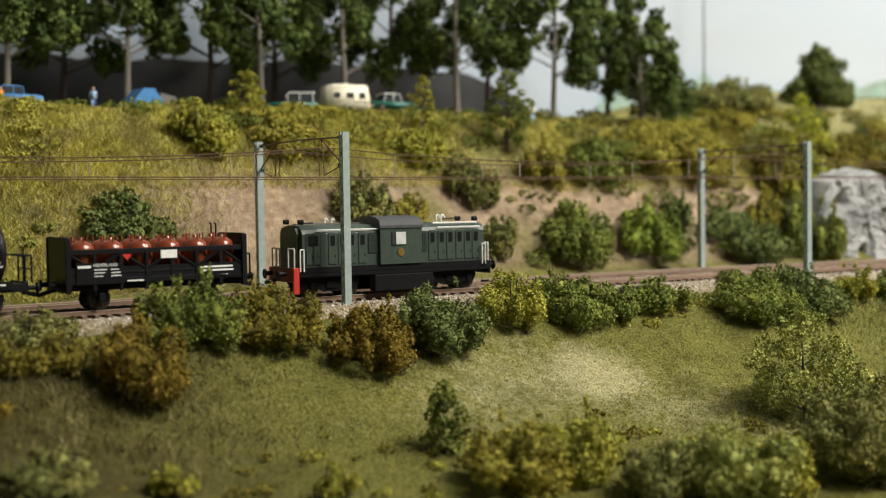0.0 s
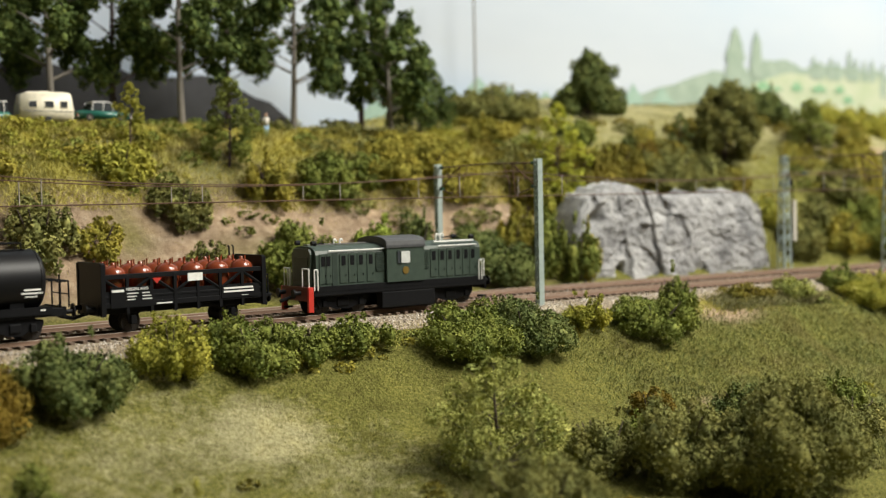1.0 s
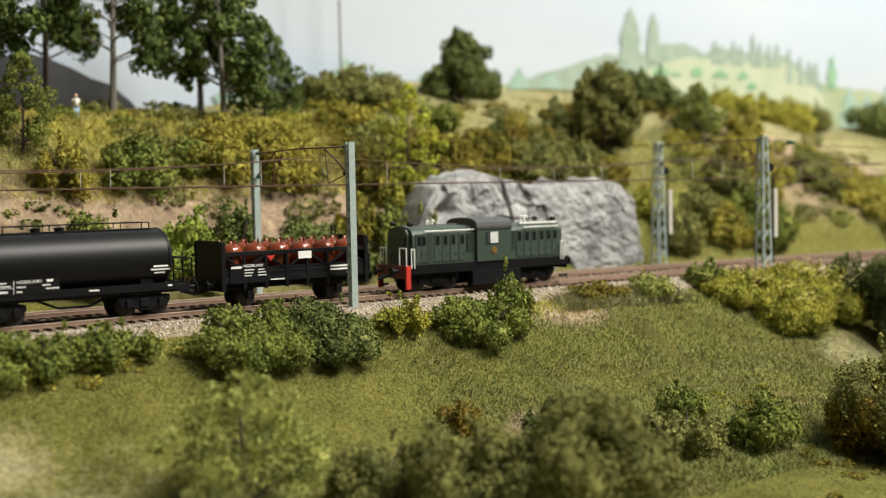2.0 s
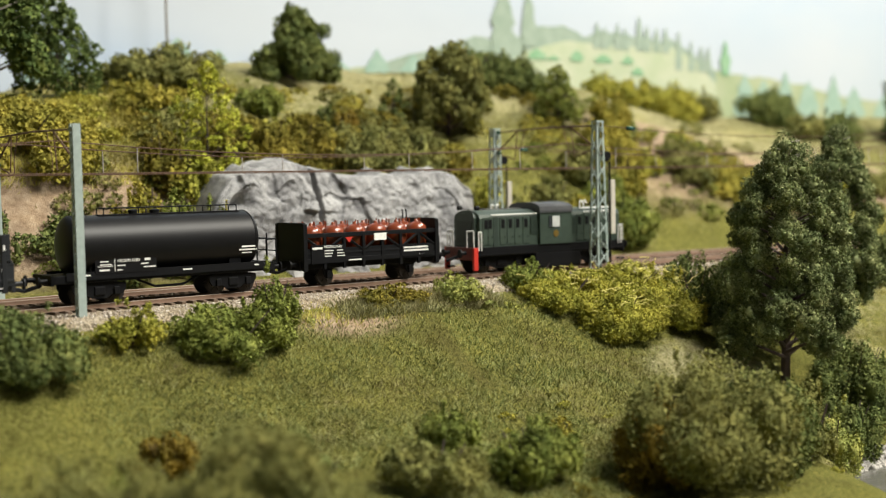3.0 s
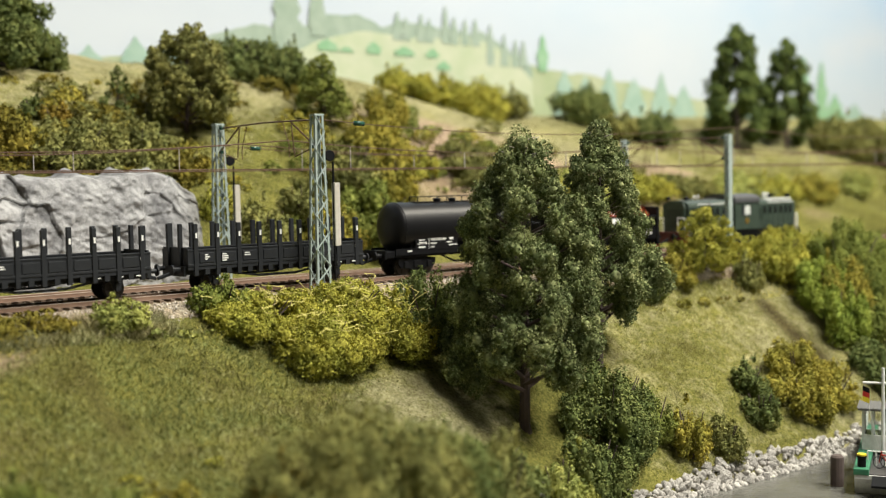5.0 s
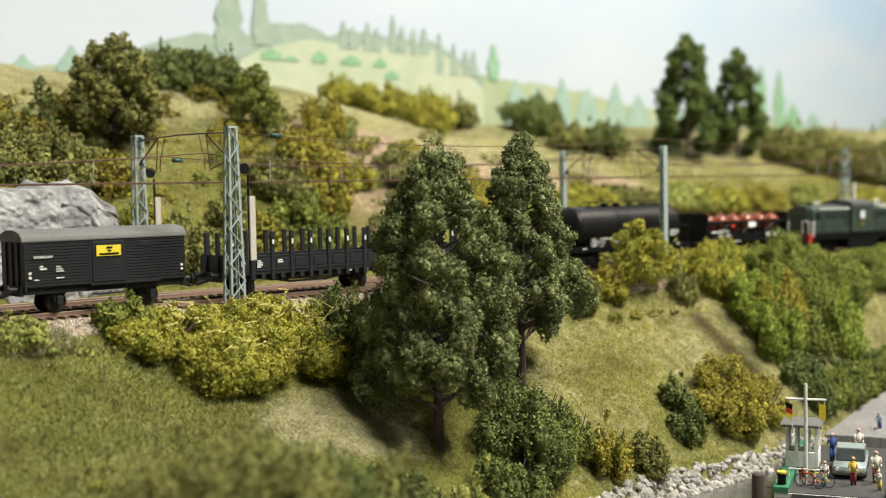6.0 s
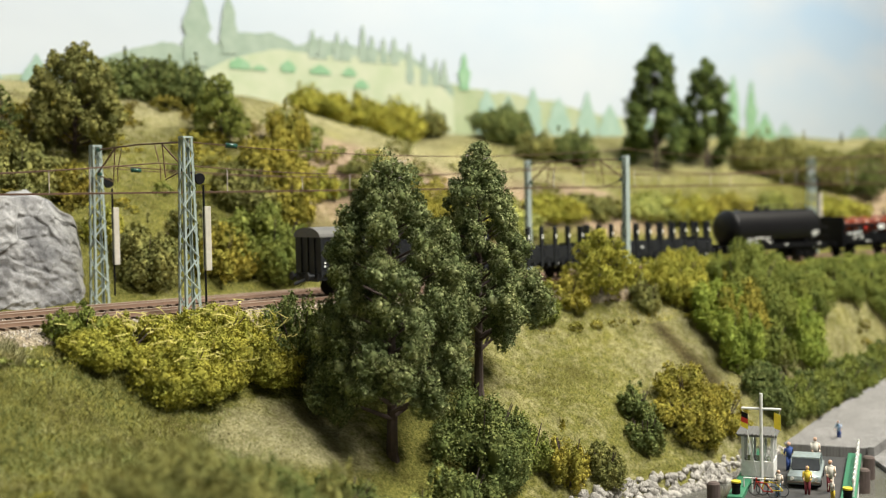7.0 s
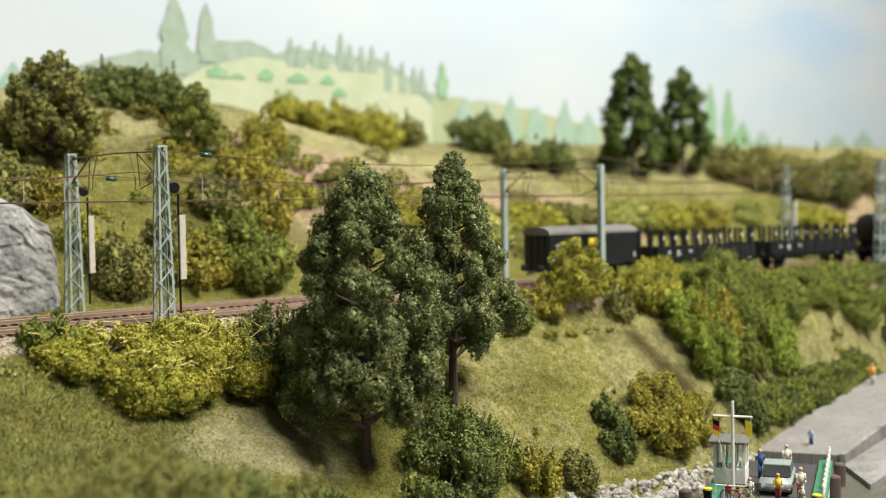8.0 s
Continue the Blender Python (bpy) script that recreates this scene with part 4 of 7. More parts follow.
def patchy(scale, seed, low=-0.5, high=0.4):
    return lambda x, y: ramp(low, high, value_noise(x * scale, y * scale, seed) + 0.5 * value_noise(x * scale * 3, y * scale * 3, seed + 1))


def plant_grass():
    lush = lambda x, y: ramp(0.60, 0.70, x) * (1 - ramp(0.96, 1.04, x)) * patchy(12, 31, -0.9, 0.0)(x, y) * (1 - np.exp(-(((x - 0.80) / 0.035) ** 2 + ((y - 0.728) / 0.012) ** 2))) * (1 - 0.85 * np.exp(-(((x - 0.864) / 0.008) ** 2)) * (y > 0.655))
    meadow = lambda x, y: (1 - 0.7 * ramp(0.62, 0.70, x) * (1 - ramp(0.98, 1.04, x))) * patchy(11, 32, -1.0, 0.2)(x, y) * (1 - 0.75 * ramp(0.21, 0.06, x)) * (height(x, y) > 0.01) * (1 - np.exp(-(((x - 1.440) / 0.013) ** 2)) * (y < 0.712) * (y > 0.64)) * (1 - 0.9 * np.exp(-(((x - 0.385) / 0.03) ** 2 + ((y - 0.645) / 0.02) ** 2)))
    bank = lambda x, y: patchy(10, 33, -0.4, 0.3)(x, y) * (1 - 0.9 * (y - mast_y(x) < 0.24) * (x < 0.82)) * (height(x, y) > 0.145)
    grass("meadow_grass", ((-0.25, 1.75), (-0.30, -0.025), meadow), 90000, 0.0016, MEADOW, "short dry meadow grass of fine fibres", 51)
    grass("lush_grass", ((0.58, 1.05), (-0.25, -0.03), lush), 95000, 0.0025, LUSH, "longer dark green grass in the hollow", 52)
    pale = lambda x, y: patchy(10, 33, -0.4, 0.3)(x, y) * (height(x, y) > 0.145)
    grass("hill_grass", ((0.85, 2.2), (0.15, 0.50), pale), 60000, 0.0026, PALE, "short pale dry grass on the hill", 56)
    grass("bank_grass", ((-0.2, 0.95), (0.15, 0.50), bank), 60000, 0.0036, DRY, "yellow dry grass on the hillside", 53)
    grass("tuft_grass", ((-0.2, 1.8), (-0.045, -0.012), patchy(18, 35, 0.0, 0.5)), 16000, 0.0042, DRY, "rough yellow grass tufts along the track", 54)
    grass("tall_grass", ((0.76, 0.93), (-0.040, -0.012), patchy(18, 37, -0.5, 0.2)), 7000, 0.0065, PALE, "tall pale grass beside the track", 57)
    # dark blades continue the shade painted into the turf at this end
    grass("rough_grass", ((-0.15, 0.24), (-0.27, -0.05), lambda x, y: ramp(0.21, 0.07, x) * patchy(13, 38, -0.7, 0.2)(x, y)), 42000, 0.0062, ROUGH, "long rough olive-brown grass on the bank with painted shade", 58)
    grass("slope_grass", ((-0.15, 0.24), (0.142, 0.25), lambda x, y: ramp(0.24, 0.12, x) * patchy(14, 39, -1.0, -0.2)(x, y)), 60000, 0.0052, DRY, "long yellow grass on the side of the cutting", 59)
    grass("edge_grass", ((-0.1, 0.8), (0.205, 0.32), patchy(14, 36, -1.0, -0.3)), 90000, 0.0055, DRY, "long yellow grass at the edge of the cutting", 55)


def scrub(name, look_name, count, spread, label, seed, size=0.006, leaf=0.0015):
    """Low undergrowth nobody could count, in many small tufts."""
    rng = np.random.default_rng(seed)
    (x0, x1), (u0, u1), test = spread
    lobes = []
    while len(lobes) < count:
        x = rng.uniform(x0, x1)
        y = float(mast_y(x)) + rng.uniform(u0, u1)
        if float(test(x, y)) < rng.random():
            continue
        r = size * rng.uniform(0.5, 1.5)
        lobes.append(((x, y, float(height(x, y)) + r * 0.25), (r * 1.3, r, r * rng.uniform(0.5, 0.9))))
    verts, faces = leaf_cloud(lobes, leaf, rng, 1.0)
    me = array_mesh(name, verts, faces, 3)
    me.materials.append(GREENERY[look_name])
    tagged(new(name, me), label, "undergrowth", kind="stuff")


plant_grass()
cutting = lambda x, y: patchy(12, 61, -0.2, 0.3)(x, y) * (1 - 0.92 * ((y - mast_y(x) < 0.235) & (x < 0.76) & (x > 0.10)))
scrub("undergrowth", "yellow", 150, ((-0.1, 0.8), (0.20, 0.33), cutting), "yellow-green undergrowth at the edge of the cutting", 71)
scrub("undergrowth", "yellowolive", 150, ((-0.1, 1.5), (0.16, 0.34), cutting), "yellow-olive undergrowth on the hillside", 72, 0.008, 0.0017)
scrub("undergrowth", "green", 130, ((0.0, 1.6), (0.15, 0.34), patchy(12, 63, 0.1, 0.5)), "green undergrowth on the hillside", 73, 0.008, 0.0017)
scrub("undergrowth", "darkolive", 130, ((0.5, 1.7), (0.16, 0.34), patchy(13, 64, 0.1, 0.5)), "dark olive undergrowth on the hillside", 74, 0.009, 0.0017)
scrub("undergrowth", "olivebrown", 120, ((0.78, 1.5), (0.17, 0.33), patchy(11, 65, -0.1, 0.5)), "brown undergrowth above the rock", 75, 0.009, 0.0017)
scrub("undergrowth", "palegreen", 90, ((0.0, 1.8), (-0.042, -0.020), patchy(16, 66, 0.0, 0.5)), "low green weeds along the railway", 76, 0.0035, 0.001)
scrub("undergrowth", "yellowolive", 100, ((-0.05, 1.5), (-0.050, -0.022), patchy(16, 67, 0.0, 0.5)), "low brown weeds along the railway", 77, 0.0035, 0.001)
scrub("undergrowth", "olivebrown", 90, ((-0.1, 1.0), (-0.30, -0.11), patchy(13, 68, 0.1, 0.6)), "brown low weeds on the meadow", 78, 0.0032, 0.0009)
scrub("undergrowth", "yellow", 60, ((0.1, 1.0), (-0.28, -0.12), patchy(13, 69, 0.2, 0.7)), "yellow flowering weeds on the meadow", 79, 0.003, 0.0009)
scrub("undergrowth", "olivebrown", 70, ((1.25, 1.75), (-0.11, -0.02), patchy(13, 70, 0.1, 0.6)), "brown weeds on the steep bank", 80, 0.004, 0.0012)
# along the track, from the wagon's end of the walk onwards
bush(-0.05, 0.655, 0.05, 0.024, "darkolive", TRACKSIDE)
bush(0.010, 0.650, 0.05, 0.018, "yellowolive", TRACKSIDE)
bush(0.058, 0.652, 0.042, 0.012, "darkolive", TRACKSIDE)
bush(0.109, 0.615, 0.047, 0.034, "rust", SLOPE)
bush(0.020, 0.600, 0.050, 0.014, "rust", SLOPE)
bush(0.060, 0.628, 0.044, 0.012, "olivebrown", SLOPE)
bush(0.139, 0.649, 0.050, 0.032, "green", TRACKSIDE, sprigs=5)
bush(0.192, 0.661, 0.058, 0.025, "olivebrown", TRACKSIDE)
bush(0.243, 0.646, 0.044, 0.031, "rust", TRACKSIDE)
bush(0.294, 0.663, 0.053, 0.028, "darkgreen", TRACKSIDE)
bush(0.352, 0.684, 0.046, 0.030, "yellow", TRACKSIDE)
bush(0.403, 0.691, 0.050, 0.024, "green", TRACKSIDE)
bush(0.440, 0.696, 0.036, 0.018, "green", TRACKSIDE)
bush(0.474, 0.702, 0.046, 0.015, "green", TRACKSIDE, sprigs=3)
bush(0.555, 0.700, 0.062, 0.024, "green", TRACKSIDE)
bush(0.602, 0.706, 0.058, 0.022, "darkgreen", TRACKSIDE)
bush(0.664, 0.718, 0.034, 0.020, "yellow", TRACKSIDE, sprigs=3)
bush(0.722, 0.713, 0.060, 0.020, "green", TRACKSIDE)
bush(0.752, 0.722, 0.028, 0.031, "green", TRACKSIDE)
bush(0.850, 0.752, 0.046, 0.006, "olivebrown", TRACKSIDE)
bush(0.903, 0.748, 0.037, 0.012, "palegreen", TRACKSIDE)
bush(0.972, 0.757, 0.042, 0.016, "green", TRACKSIDE)
bush(0.985, 0.735, 0.060, 0.018, "yellow", TRACKSIDE, leaf=0.00095, sprigs=3)
bush(1.040, 0.728, 0.068, 0.021, "yellow", TRACKSIDE, leaf=0.00095, sprigs=4)
bush(1.010, 0.708, 0.060, 0.026, "yellow", TRACKSIDE, leaf=0.00095, sprigs=4)
bush(1.055, 0.706, 0.056, 0.028, "yellow", TRACKSIDE, leaf=0.00095, sprigs=4)
bush(1.095, 0.716, 0.048, 0.040, "darkgreen", TRACKSIDE)
bush(1.170, 0.735, 0.050, 0.030, "darkgreen", TRACKSIDE)
bush(1.250, 0.740, 0.050, 0.024, "olivebrown", TRACKSIDE)
bush(1.330, 0.738, 0.040, 0.020, "green", TRACKSIDE)
bush(1.372, 0.742, 0.036, 0.016, "yellowolive", TRACKSIDE)
bush(1.452, 0.745, 0.034, 0.018, "yellow", TRACKSIDE)
bush(1.520, 0.742, 0.046, 0.024, "yellow", TRACKSIDE)
bush(1.445, 0.724, 0.025, 0.024, "darkolive", TRACKSIDE)
bush(1.493, 0.731, 0.055, 0.031, "yellow", TRACKSIDE)
bush(1.595, 0.732, 0.050, 0.020, "yellow", TRACKSIDE)
bush(1.545, 0.736, 0.046, 0.018, "yellow", TRACKSIDE)
bush(1.650, 0.714, 0.060, 0.014, "yellowolive", TRACKSIDE)
bush(1.700, 0.704, 0.060, 0.014, "green", TRACKSIDE)
bush(1.760, 0.696, 0.066, 0.014, "green", TRACKSIDE)
bush(1.830, 0.684, 0.066, 0.014, "darkgreen", TRACKSIDE)
bush(1.705, 0.718, 0.060, 0.008, "green", TRACKSIDE)
bush(1.800, 0.706, 0.060, 0.008, "green", TRACKSIDE)
bush(1.900, 0.684, 0.070, 0.010, "darkgreen", TRACKSIDE)
# the foreground
bush(0.053, 0.541, 0.041, 0.016, "darkolive", SLOPE)
bush(-0.03, 0.545, 0.05, 0.022, "darkolive", SLOPE)
bush(0.105, 0.534, 0.022, 0.010, "yellow", SLOPE)
bush(0.178, 0.520, 0.019, 0.012, "yellow", SLOPE)
bush(0.265, 0.512, 0.056, 0.030, "yellowolive", SLOPE)
bush(0.300, 0.520, 0.050, 0.034, "yellow", SLOPE)
bush(0.325, 0.482, 0.042, 0.024, "darkolive", SLOPE)
bush(0.367, 0.478, 0.060, 0.032, "palegreen", SLOPE)
bush(0.390, 0.470, 0.034, 0.026, "yellow", SLOPE)
bush(0.455, 0.485, 0.070, 0.045, "darkolive", SLOPE)
bush(0.553, 0.560, 0.046, 0.032, "darkolive", SLOPE)
bush(0.585, 0.535, 0.062, 0.044, "darkolive", SLOPE)
bush(0.633, 0.497, 0.084, 0.058, "darkolive", SLOPE)
bush(0.646, 0.629, 0.029, 0.016, "rust", SLOPE)
bush(0.620, 0.600, 0.034, 0.014, "green", SLOPE)
bush(0.690, 0.590, 0.040, 0.026, "darkgreen", SLOPE)
bush(0.752, 0.560, 0.050, 0.022, "darkolive", SLOPE)
bush(0.785, 0.596, 0.036, 0.022, "green", SLOPE)
bush(0.805, 0.553, 0.050, 0.026, "green", SLOPE)
bush(0.850, 0.590, 0.028, 0.015, "yellowolive", SLOPE)
bush(0.898, 0.520, 0.098, 0.056, "darkolive", SLOPE)
bush(0.868, 0.524, 0.050, 0.044, "rust", SLOPE)
bush(0.935, 0.520, 0.062, 0.048, "darkgreen", SLOPE)
bush(0.975, 0.520, 0.036, 0.036, "darkolive", SLOPE)
bush(1.025, 0.577, 0.048, 0.018, "darkgreen", SHORE)
bush(1.082, 0.585, 0.038, 0.034, "palegreen", SHORE)
bush(1.135, 0.610, 0.046, 0.034, "darkgreen", SHORE)
bush(1.175, 0.636, 0.064, 0.048, "darkgreen", SHORE)
bush(1.205, 0.628, 0.034, 0.036, "green", SHORE)
bush(1.232, 0.617, 0.027, 0.034, "yellowolive", SHORE)
bush(1.268, 0.615, 0.034, 0.020, "darkolive", SHORE)
bush(1.323, 0.628, 0.030, 0.022, "darkgreen", SHORE)
bush(1.336, 0.646, 0.028, 0.020, "darkgreen", SHORE)
bush(1.378, 0.630, 0.056, 0.026, "yellowolive", SHORE)
bush(1.392, 0.645, 0.052, 0.026, "yellowolive", SHORE)
bush(1.415, 0.628, 0.040, 0.022, "yellowolive", SHORE)
bush(1.482, 0.662, 0.040, 0.046, "brightgreen", SHORE)
bush(1.498, 0.690, 0.044, 0.040, "brightgreen", SHORE)
bush(1.508, 0.680, 0.044, 0.046, "yellowolive", SHORE)
bush(1.545, 0.695, 0.070, 0.058, "green", SHORE)
bush(1.580, 0.665, 0.046, 0.034, "brightgreen", SHORE)
bush(1.515, 0.655, 0.040, 0.034, "green", SHORE)
bush(1.620, 0.700, 0.070, 0.034, "green", SHORE)
bush(1.48, 0.632, 0.040, 0.022, "darkgreen", SHORE)
# the hillside behind
bush(0.211, 0.940, 0.043, 0.040, "yellow", HILL)
bush(0.408, 0.960, 0.039, 0.029, "yellow", HILL)
bush(0.145, 0.864, 0.053, 0.030, "darkgreen", HILL)
bush(0.330, 0.897, 0.044, 0.047, "darkolive", HILL)
bush(0.444, 0.934, 0.043, 0.034, "darkolive", HILL)
bush(0.525, 0.953, 0.032, 0.048, "yellowolive", HILL)
bush(0.586, 0.971, 0.051, 0.039, "green", HILL)
bush(0.637, 0.988, 0.039, 0.024, "green", HILL)
bush(0.688, 0.992, 0.089, 0.034, "yellowolive", HILL)
bush(0.807, 1.059, 0.043, 0.030, "yellowolive", HILL)
bush(0.525, 0.898, 0.052, 0.051, "green", HILL)
bush(0.451, 0.892, 0.029, 0.030, "darkolive", HILL)
bush(0.607, 0.906, 0.049, 0.053, "brightgreen", HILL)
bush(0.642, 0.916, 0.037, 0.051, "darkgreen", HILL)
bush(0.710, 0.915, 0.070, 0.034, "darkgreen", HILL)
bush(0.748, 0.930, 0.029, 0.038, "yellowolive", HILL)
bush(0.774, 0.911, 0.029, 0.064, "green", HILL)
bush(0.374, 0.906, 0.033, 0.023, "yellowolive", HILL)
bush(0.835, 1.146, 0.052, 0.026, "darkolive", HILL)
bush(0.861, 1.124, 0.076, 0.036, "darkolive", HILL)
bush(0.914, 1.057, 0.037, 0.028, "green", HILL)
bush(0.868, 0.992, 0.065, 0.039, "olivebrown", HILL)
bush(0.924, 1.000, 0.048, 0.040, "olivebrown", HILL)
bush(0.971, 1.037, 0.019, 0.018, "darkgreen", HILL)
bush(0.984, 1.025, 0.021, 0.018, "rust", HILL)
bush(0.987, 0.994, 0.058, 0.032, "darkolive", HILL)
bush(1.035, 0.991, 0.051, 0.040, "darkolive", HILL)
bush(1.072, 0.987, 0.035, 0.027, "olivebrown", HILL)
bush(0.955, 1.002, 0.029, 0.027, "yellowolive", HILL)
bush(0.909, 1.008, 0.032, 0.027, "yellow", HILL)
bush(1.249, 1.097, 0.041, 0.041, "darkgreen", HILL)
bush(1.255, 0.982, 0.057, 0.059, "yellowolive", HILL)
bush(1.304, 1.031, 0.040, 0.048, "yellowolive", HILL)
bush(1.362, 0.972, 0.050, 0.032, "darkolive", HILL)
bush(1.302, 0.975, 0.029, 0.027, "yellow", HILL)
bush(0.810, 0.960, 0.032, 0.052, "yellow", HILL)
bush(0.789, 0.970, 0.032, 0.056, "olivebrown", HILL)
bush(0.782, 0.928, 0.024, 0.042, "green", HILL)
bush(0.761, 0.935, 0.020, 0.049, "yellowolive", HILL)
bush(1.101, 0.923, 0.046, 0.051, "darkolive", HILL)
bush(1.216, 0.926, 0.062, 0.055, "green", HILL)
bush(1.167, 0.924, 0.044, 0.042, "yellowolive", HILL)
bush(1.261, 0.958, 0.039, 0.044, "yellowolive", HILL)
bush(1.224, 0.970, 0.051, 0.043, "darkolive", HILL)
bush(1.158, 0.950, 0.036, 0.036, "darkolive", HILL)
bush(1.081, 0.951, 0.029, 0.030, "yellow", HILL)
bush(1.722, 1.171, 0.069, 0.053, "darkgreen", HILL)
bush(1.697, 1.093, 0.042, 0.040, "darkolive", HILL)
bush(1.745, 1.074, 0.051, 0.046, "darkgreen", HILL)
bush(1.361, 0.982, 0.042, 0.026, "darkolive", HILL)
bush(1.592, 0.963, 0.058, 0.030, "yellow", HILL)
bush(1.663, 0.963, 0.060, 0.020, "darkolive", HILL)
bush(1.782, 0.932, 0.057, 0.032, "yellow", HILL)
bush(1.854, 0.928, 0.053, 0.030, "yellowolive", HILL)
bush(2.018, 0.886, 0.069, 0.028, "yellow", HILL)
bush(1.926, 0.914, 0.043, 0.027, "palegreen", HILL)
bush(2.016, 1.007, 0.059, 0.052, "darkolive", HILL)
bush(2.054, 0.977, 0.066, 0.059, "darkolive", HILL)
bush(2.097, 0.948, 0.073, 0.067, "darkolive", HILL)
bush(2.128, 0.917, 0.060, 0.060, "darkgreen", HILL)
bush(1.198, 1.122, 0.046, 0.046, "darkgreen", HILL)
bush(1.224, 1.121, 0.046, 0.046, "darkgreen", HILL)
bush(1.246, 1.108, 0.046, 0.046, "darkgreen", HILL)
bush(0.797, 0.897, 0.026, 0.070, "green", HILL)
bush(0.808, 0.902, 0.020, 0.056, "yellowolive", HILL)
bush(0.010, 0.930, 0.060, 0.018, "yellow", HILL)
bush(-0.050, 0.880, 0.070, 0.024, "yellowolive", HILL)
bush(0.290, 0.962, 0.060, 0.014, "yellowolive", HILL)
bush(1.460, 1.190, 0.060, 0.046, "yellow", HILL)
bush(1.510, 1.190, 0.060, 0.052, "yellow", HILL)
bush(1.562, 1.190, 0.065, 0.058, "yellow", HILL)
bush(1.612, 1.190, 0.045, 0.042, "darkolive", HILL)
bush(2.220, 0.940, 0.090, 0.050, "darkolive", HILL)
bush(1.740, 0.950, 0.070, 0.018, "palegreen", HILL)
bush(1.500, 0.965, 0.080, 0.018, "palegreen", HILL)
bush(1.425, 0.950, 0.080, 0.018, "yellowolive", HILL)

# trees
BROAD = ((0.0, 0.85), (0.10, 1.05), (0.35, 1.0), (0.60, 0.88), (0.76, 0.78), (0.88, 0.44), (1.0, 0.10))
tree(1.111, 0.646, 0.179, 0.032, 0.050, "tree", "dark green broadleaf model tree with a bare brown trunk", 7, 0.0036, clumps=6, leaf=0.00092, fill=1.0, boughs=54, profile=BROAD, twigs=34, mass=0.78)
tree(1.220, 0.684, 0.166, 0.038, 0.047, "tree", "dark green broadleaf model tree close behind another", 12, 0.0034, clumps=6, leaf=0.00098, fill=1.0, boughs=36, mass=0.8, profile=((0.0, 0.75), (0.15, 1.1), (0.4, 0.80), (0.7, 0.62), (0.88, 0.34), (1.0, 0.10)), twigs=16)
tree(0.496, 0.580, 0.068, 0.012, 0.044, "palegreen", "small open tree with pale green leaves and bent limbs", 21, 0.0016, clumps=34, airy=0.85, fill=0.75)
tree(0.249, 0.561, 0.038, 0.006, 0.012, "green", "slender green sapling on the meadow", 22, 0.0007, clumps=20, airy=1.6)
tree(1.408, 0.741, 0.052, 0.006, 0.030, "yellow", "yellow-green young tree beside the track", 23, 0.0012, clumps=22, airy=1.3)
tree(0.425, 0.995, 0.052, 0.010, 0.016, "yellow", "yellow-green sapling at the edge of the cutting", 24, 0.001, clumps=16, airy=1.2)
tree(0.504, 0.985, 0.074, 0.010, 0.026, "green", "green young tree at the edge of the cutting", 25, 0.0014, clumps=26, airy=1.1)
for i, (x, y, h, low, r, name) in enumerate((
    (0.085, 1.085, 0.20, 0.055, 0.060, "green-crowned tall tree on the plateau"), (0.185, 1.10, 0.22, 0.060, 0.064, "green-crowned tall tree on the plateau"), (0.263, 1.12, 0.24, 0.055, 0.066, "dark tall tree on the plateau"),
    (0.300, 1.08, 0.20, 0.060, 0.050, "green-crowned tall tree on the plateau"), (0.387, 1.094, 0.22, 0.052, 0.066, "tall tree with a pale trunk behind the caravan"), (0.493, 1.066, 0.21, 0.055, 0.060, "tall tree with a pale trunk on the plateau"),
    (0.455, 1.14, 0.24, 0.050, 0.064, "dark tall tree on the plateau"), (0.599, 1.065, 0.20, 0.060, 0.058, "tall tree with a pale trunk on the plateau"), (0.565, 1.15, 0.22, 0.052, 0.062, "dark tall tree on the plateau"),
    (0.699, 1.130, 0.18, 0.040, 0.052, "dark tall tree at the end of the grove"), (0.687, 1.045, 0.135, 0.040, 0.044, "tall tree with a pale trunk at the end of the grove"), (-0.02, 1.10, 0.21, 0.055, 0.060, "dark tall tree on the plateau"),
    (0.340, 1.16, 0.23, 0.05, 0.06, "dark tall tree on the plateau"), (0.14, 1.17, 0.22, 0.05, 0.06, "dark tall tree on the plateau"))):
    tree(x, y, h, low * 0.95, r * 0.95, "pine", name, 200 + i, 0.0032, leaf=0.0025, bark=GREY_BARK if "pale" in name or "green-" in name else BARK, clumps=8, fill=0.95, airy=0.9, boughs=15, profile=((0.0, 0.85), (0.2, 1.05), (0.6, 0.9), (1.0, 0.4)))
tree(0.755, 1.105, 0.080, 0.010, 0.036, "pine", "dense dark green tree on the hill", 230, 0.002, leaf=0.0016, clumps=30, airy=1.3)
tree(0.990, 1.128, 0.070, 0.004, 0.046, "darkgreen", "dark conical tree on the hilltop", 231, 0.002, leaf=0.0016, clumps=8, boughs=26, profile=((0.0, 1.0), (0.3, 0.75), (0.6, 0.42), (1.0, 0.08)))
tree(0.826, 0.968, 0.098, 0.012, 0.036, "lime", "open lime-green sapling above the rock", 236, 0.0012, leaf=0.0013, clumps=46, airy=0.75, fill=0.8)
tree(1.040, 1.035, 0.044, 0.008, 0.016, "darkgreen", "small dark green sapling on the hillside", 237, 0.001, leaf=0.0014, clumps=16, airy=1.1)
tree(0.268, 1.005, 0.036, 0.006, 0.020, "yellow", "small yellow-green sapling beside the cars", 238, 0.0008, leaf=0.0014, clumps=14, airy=1.2)
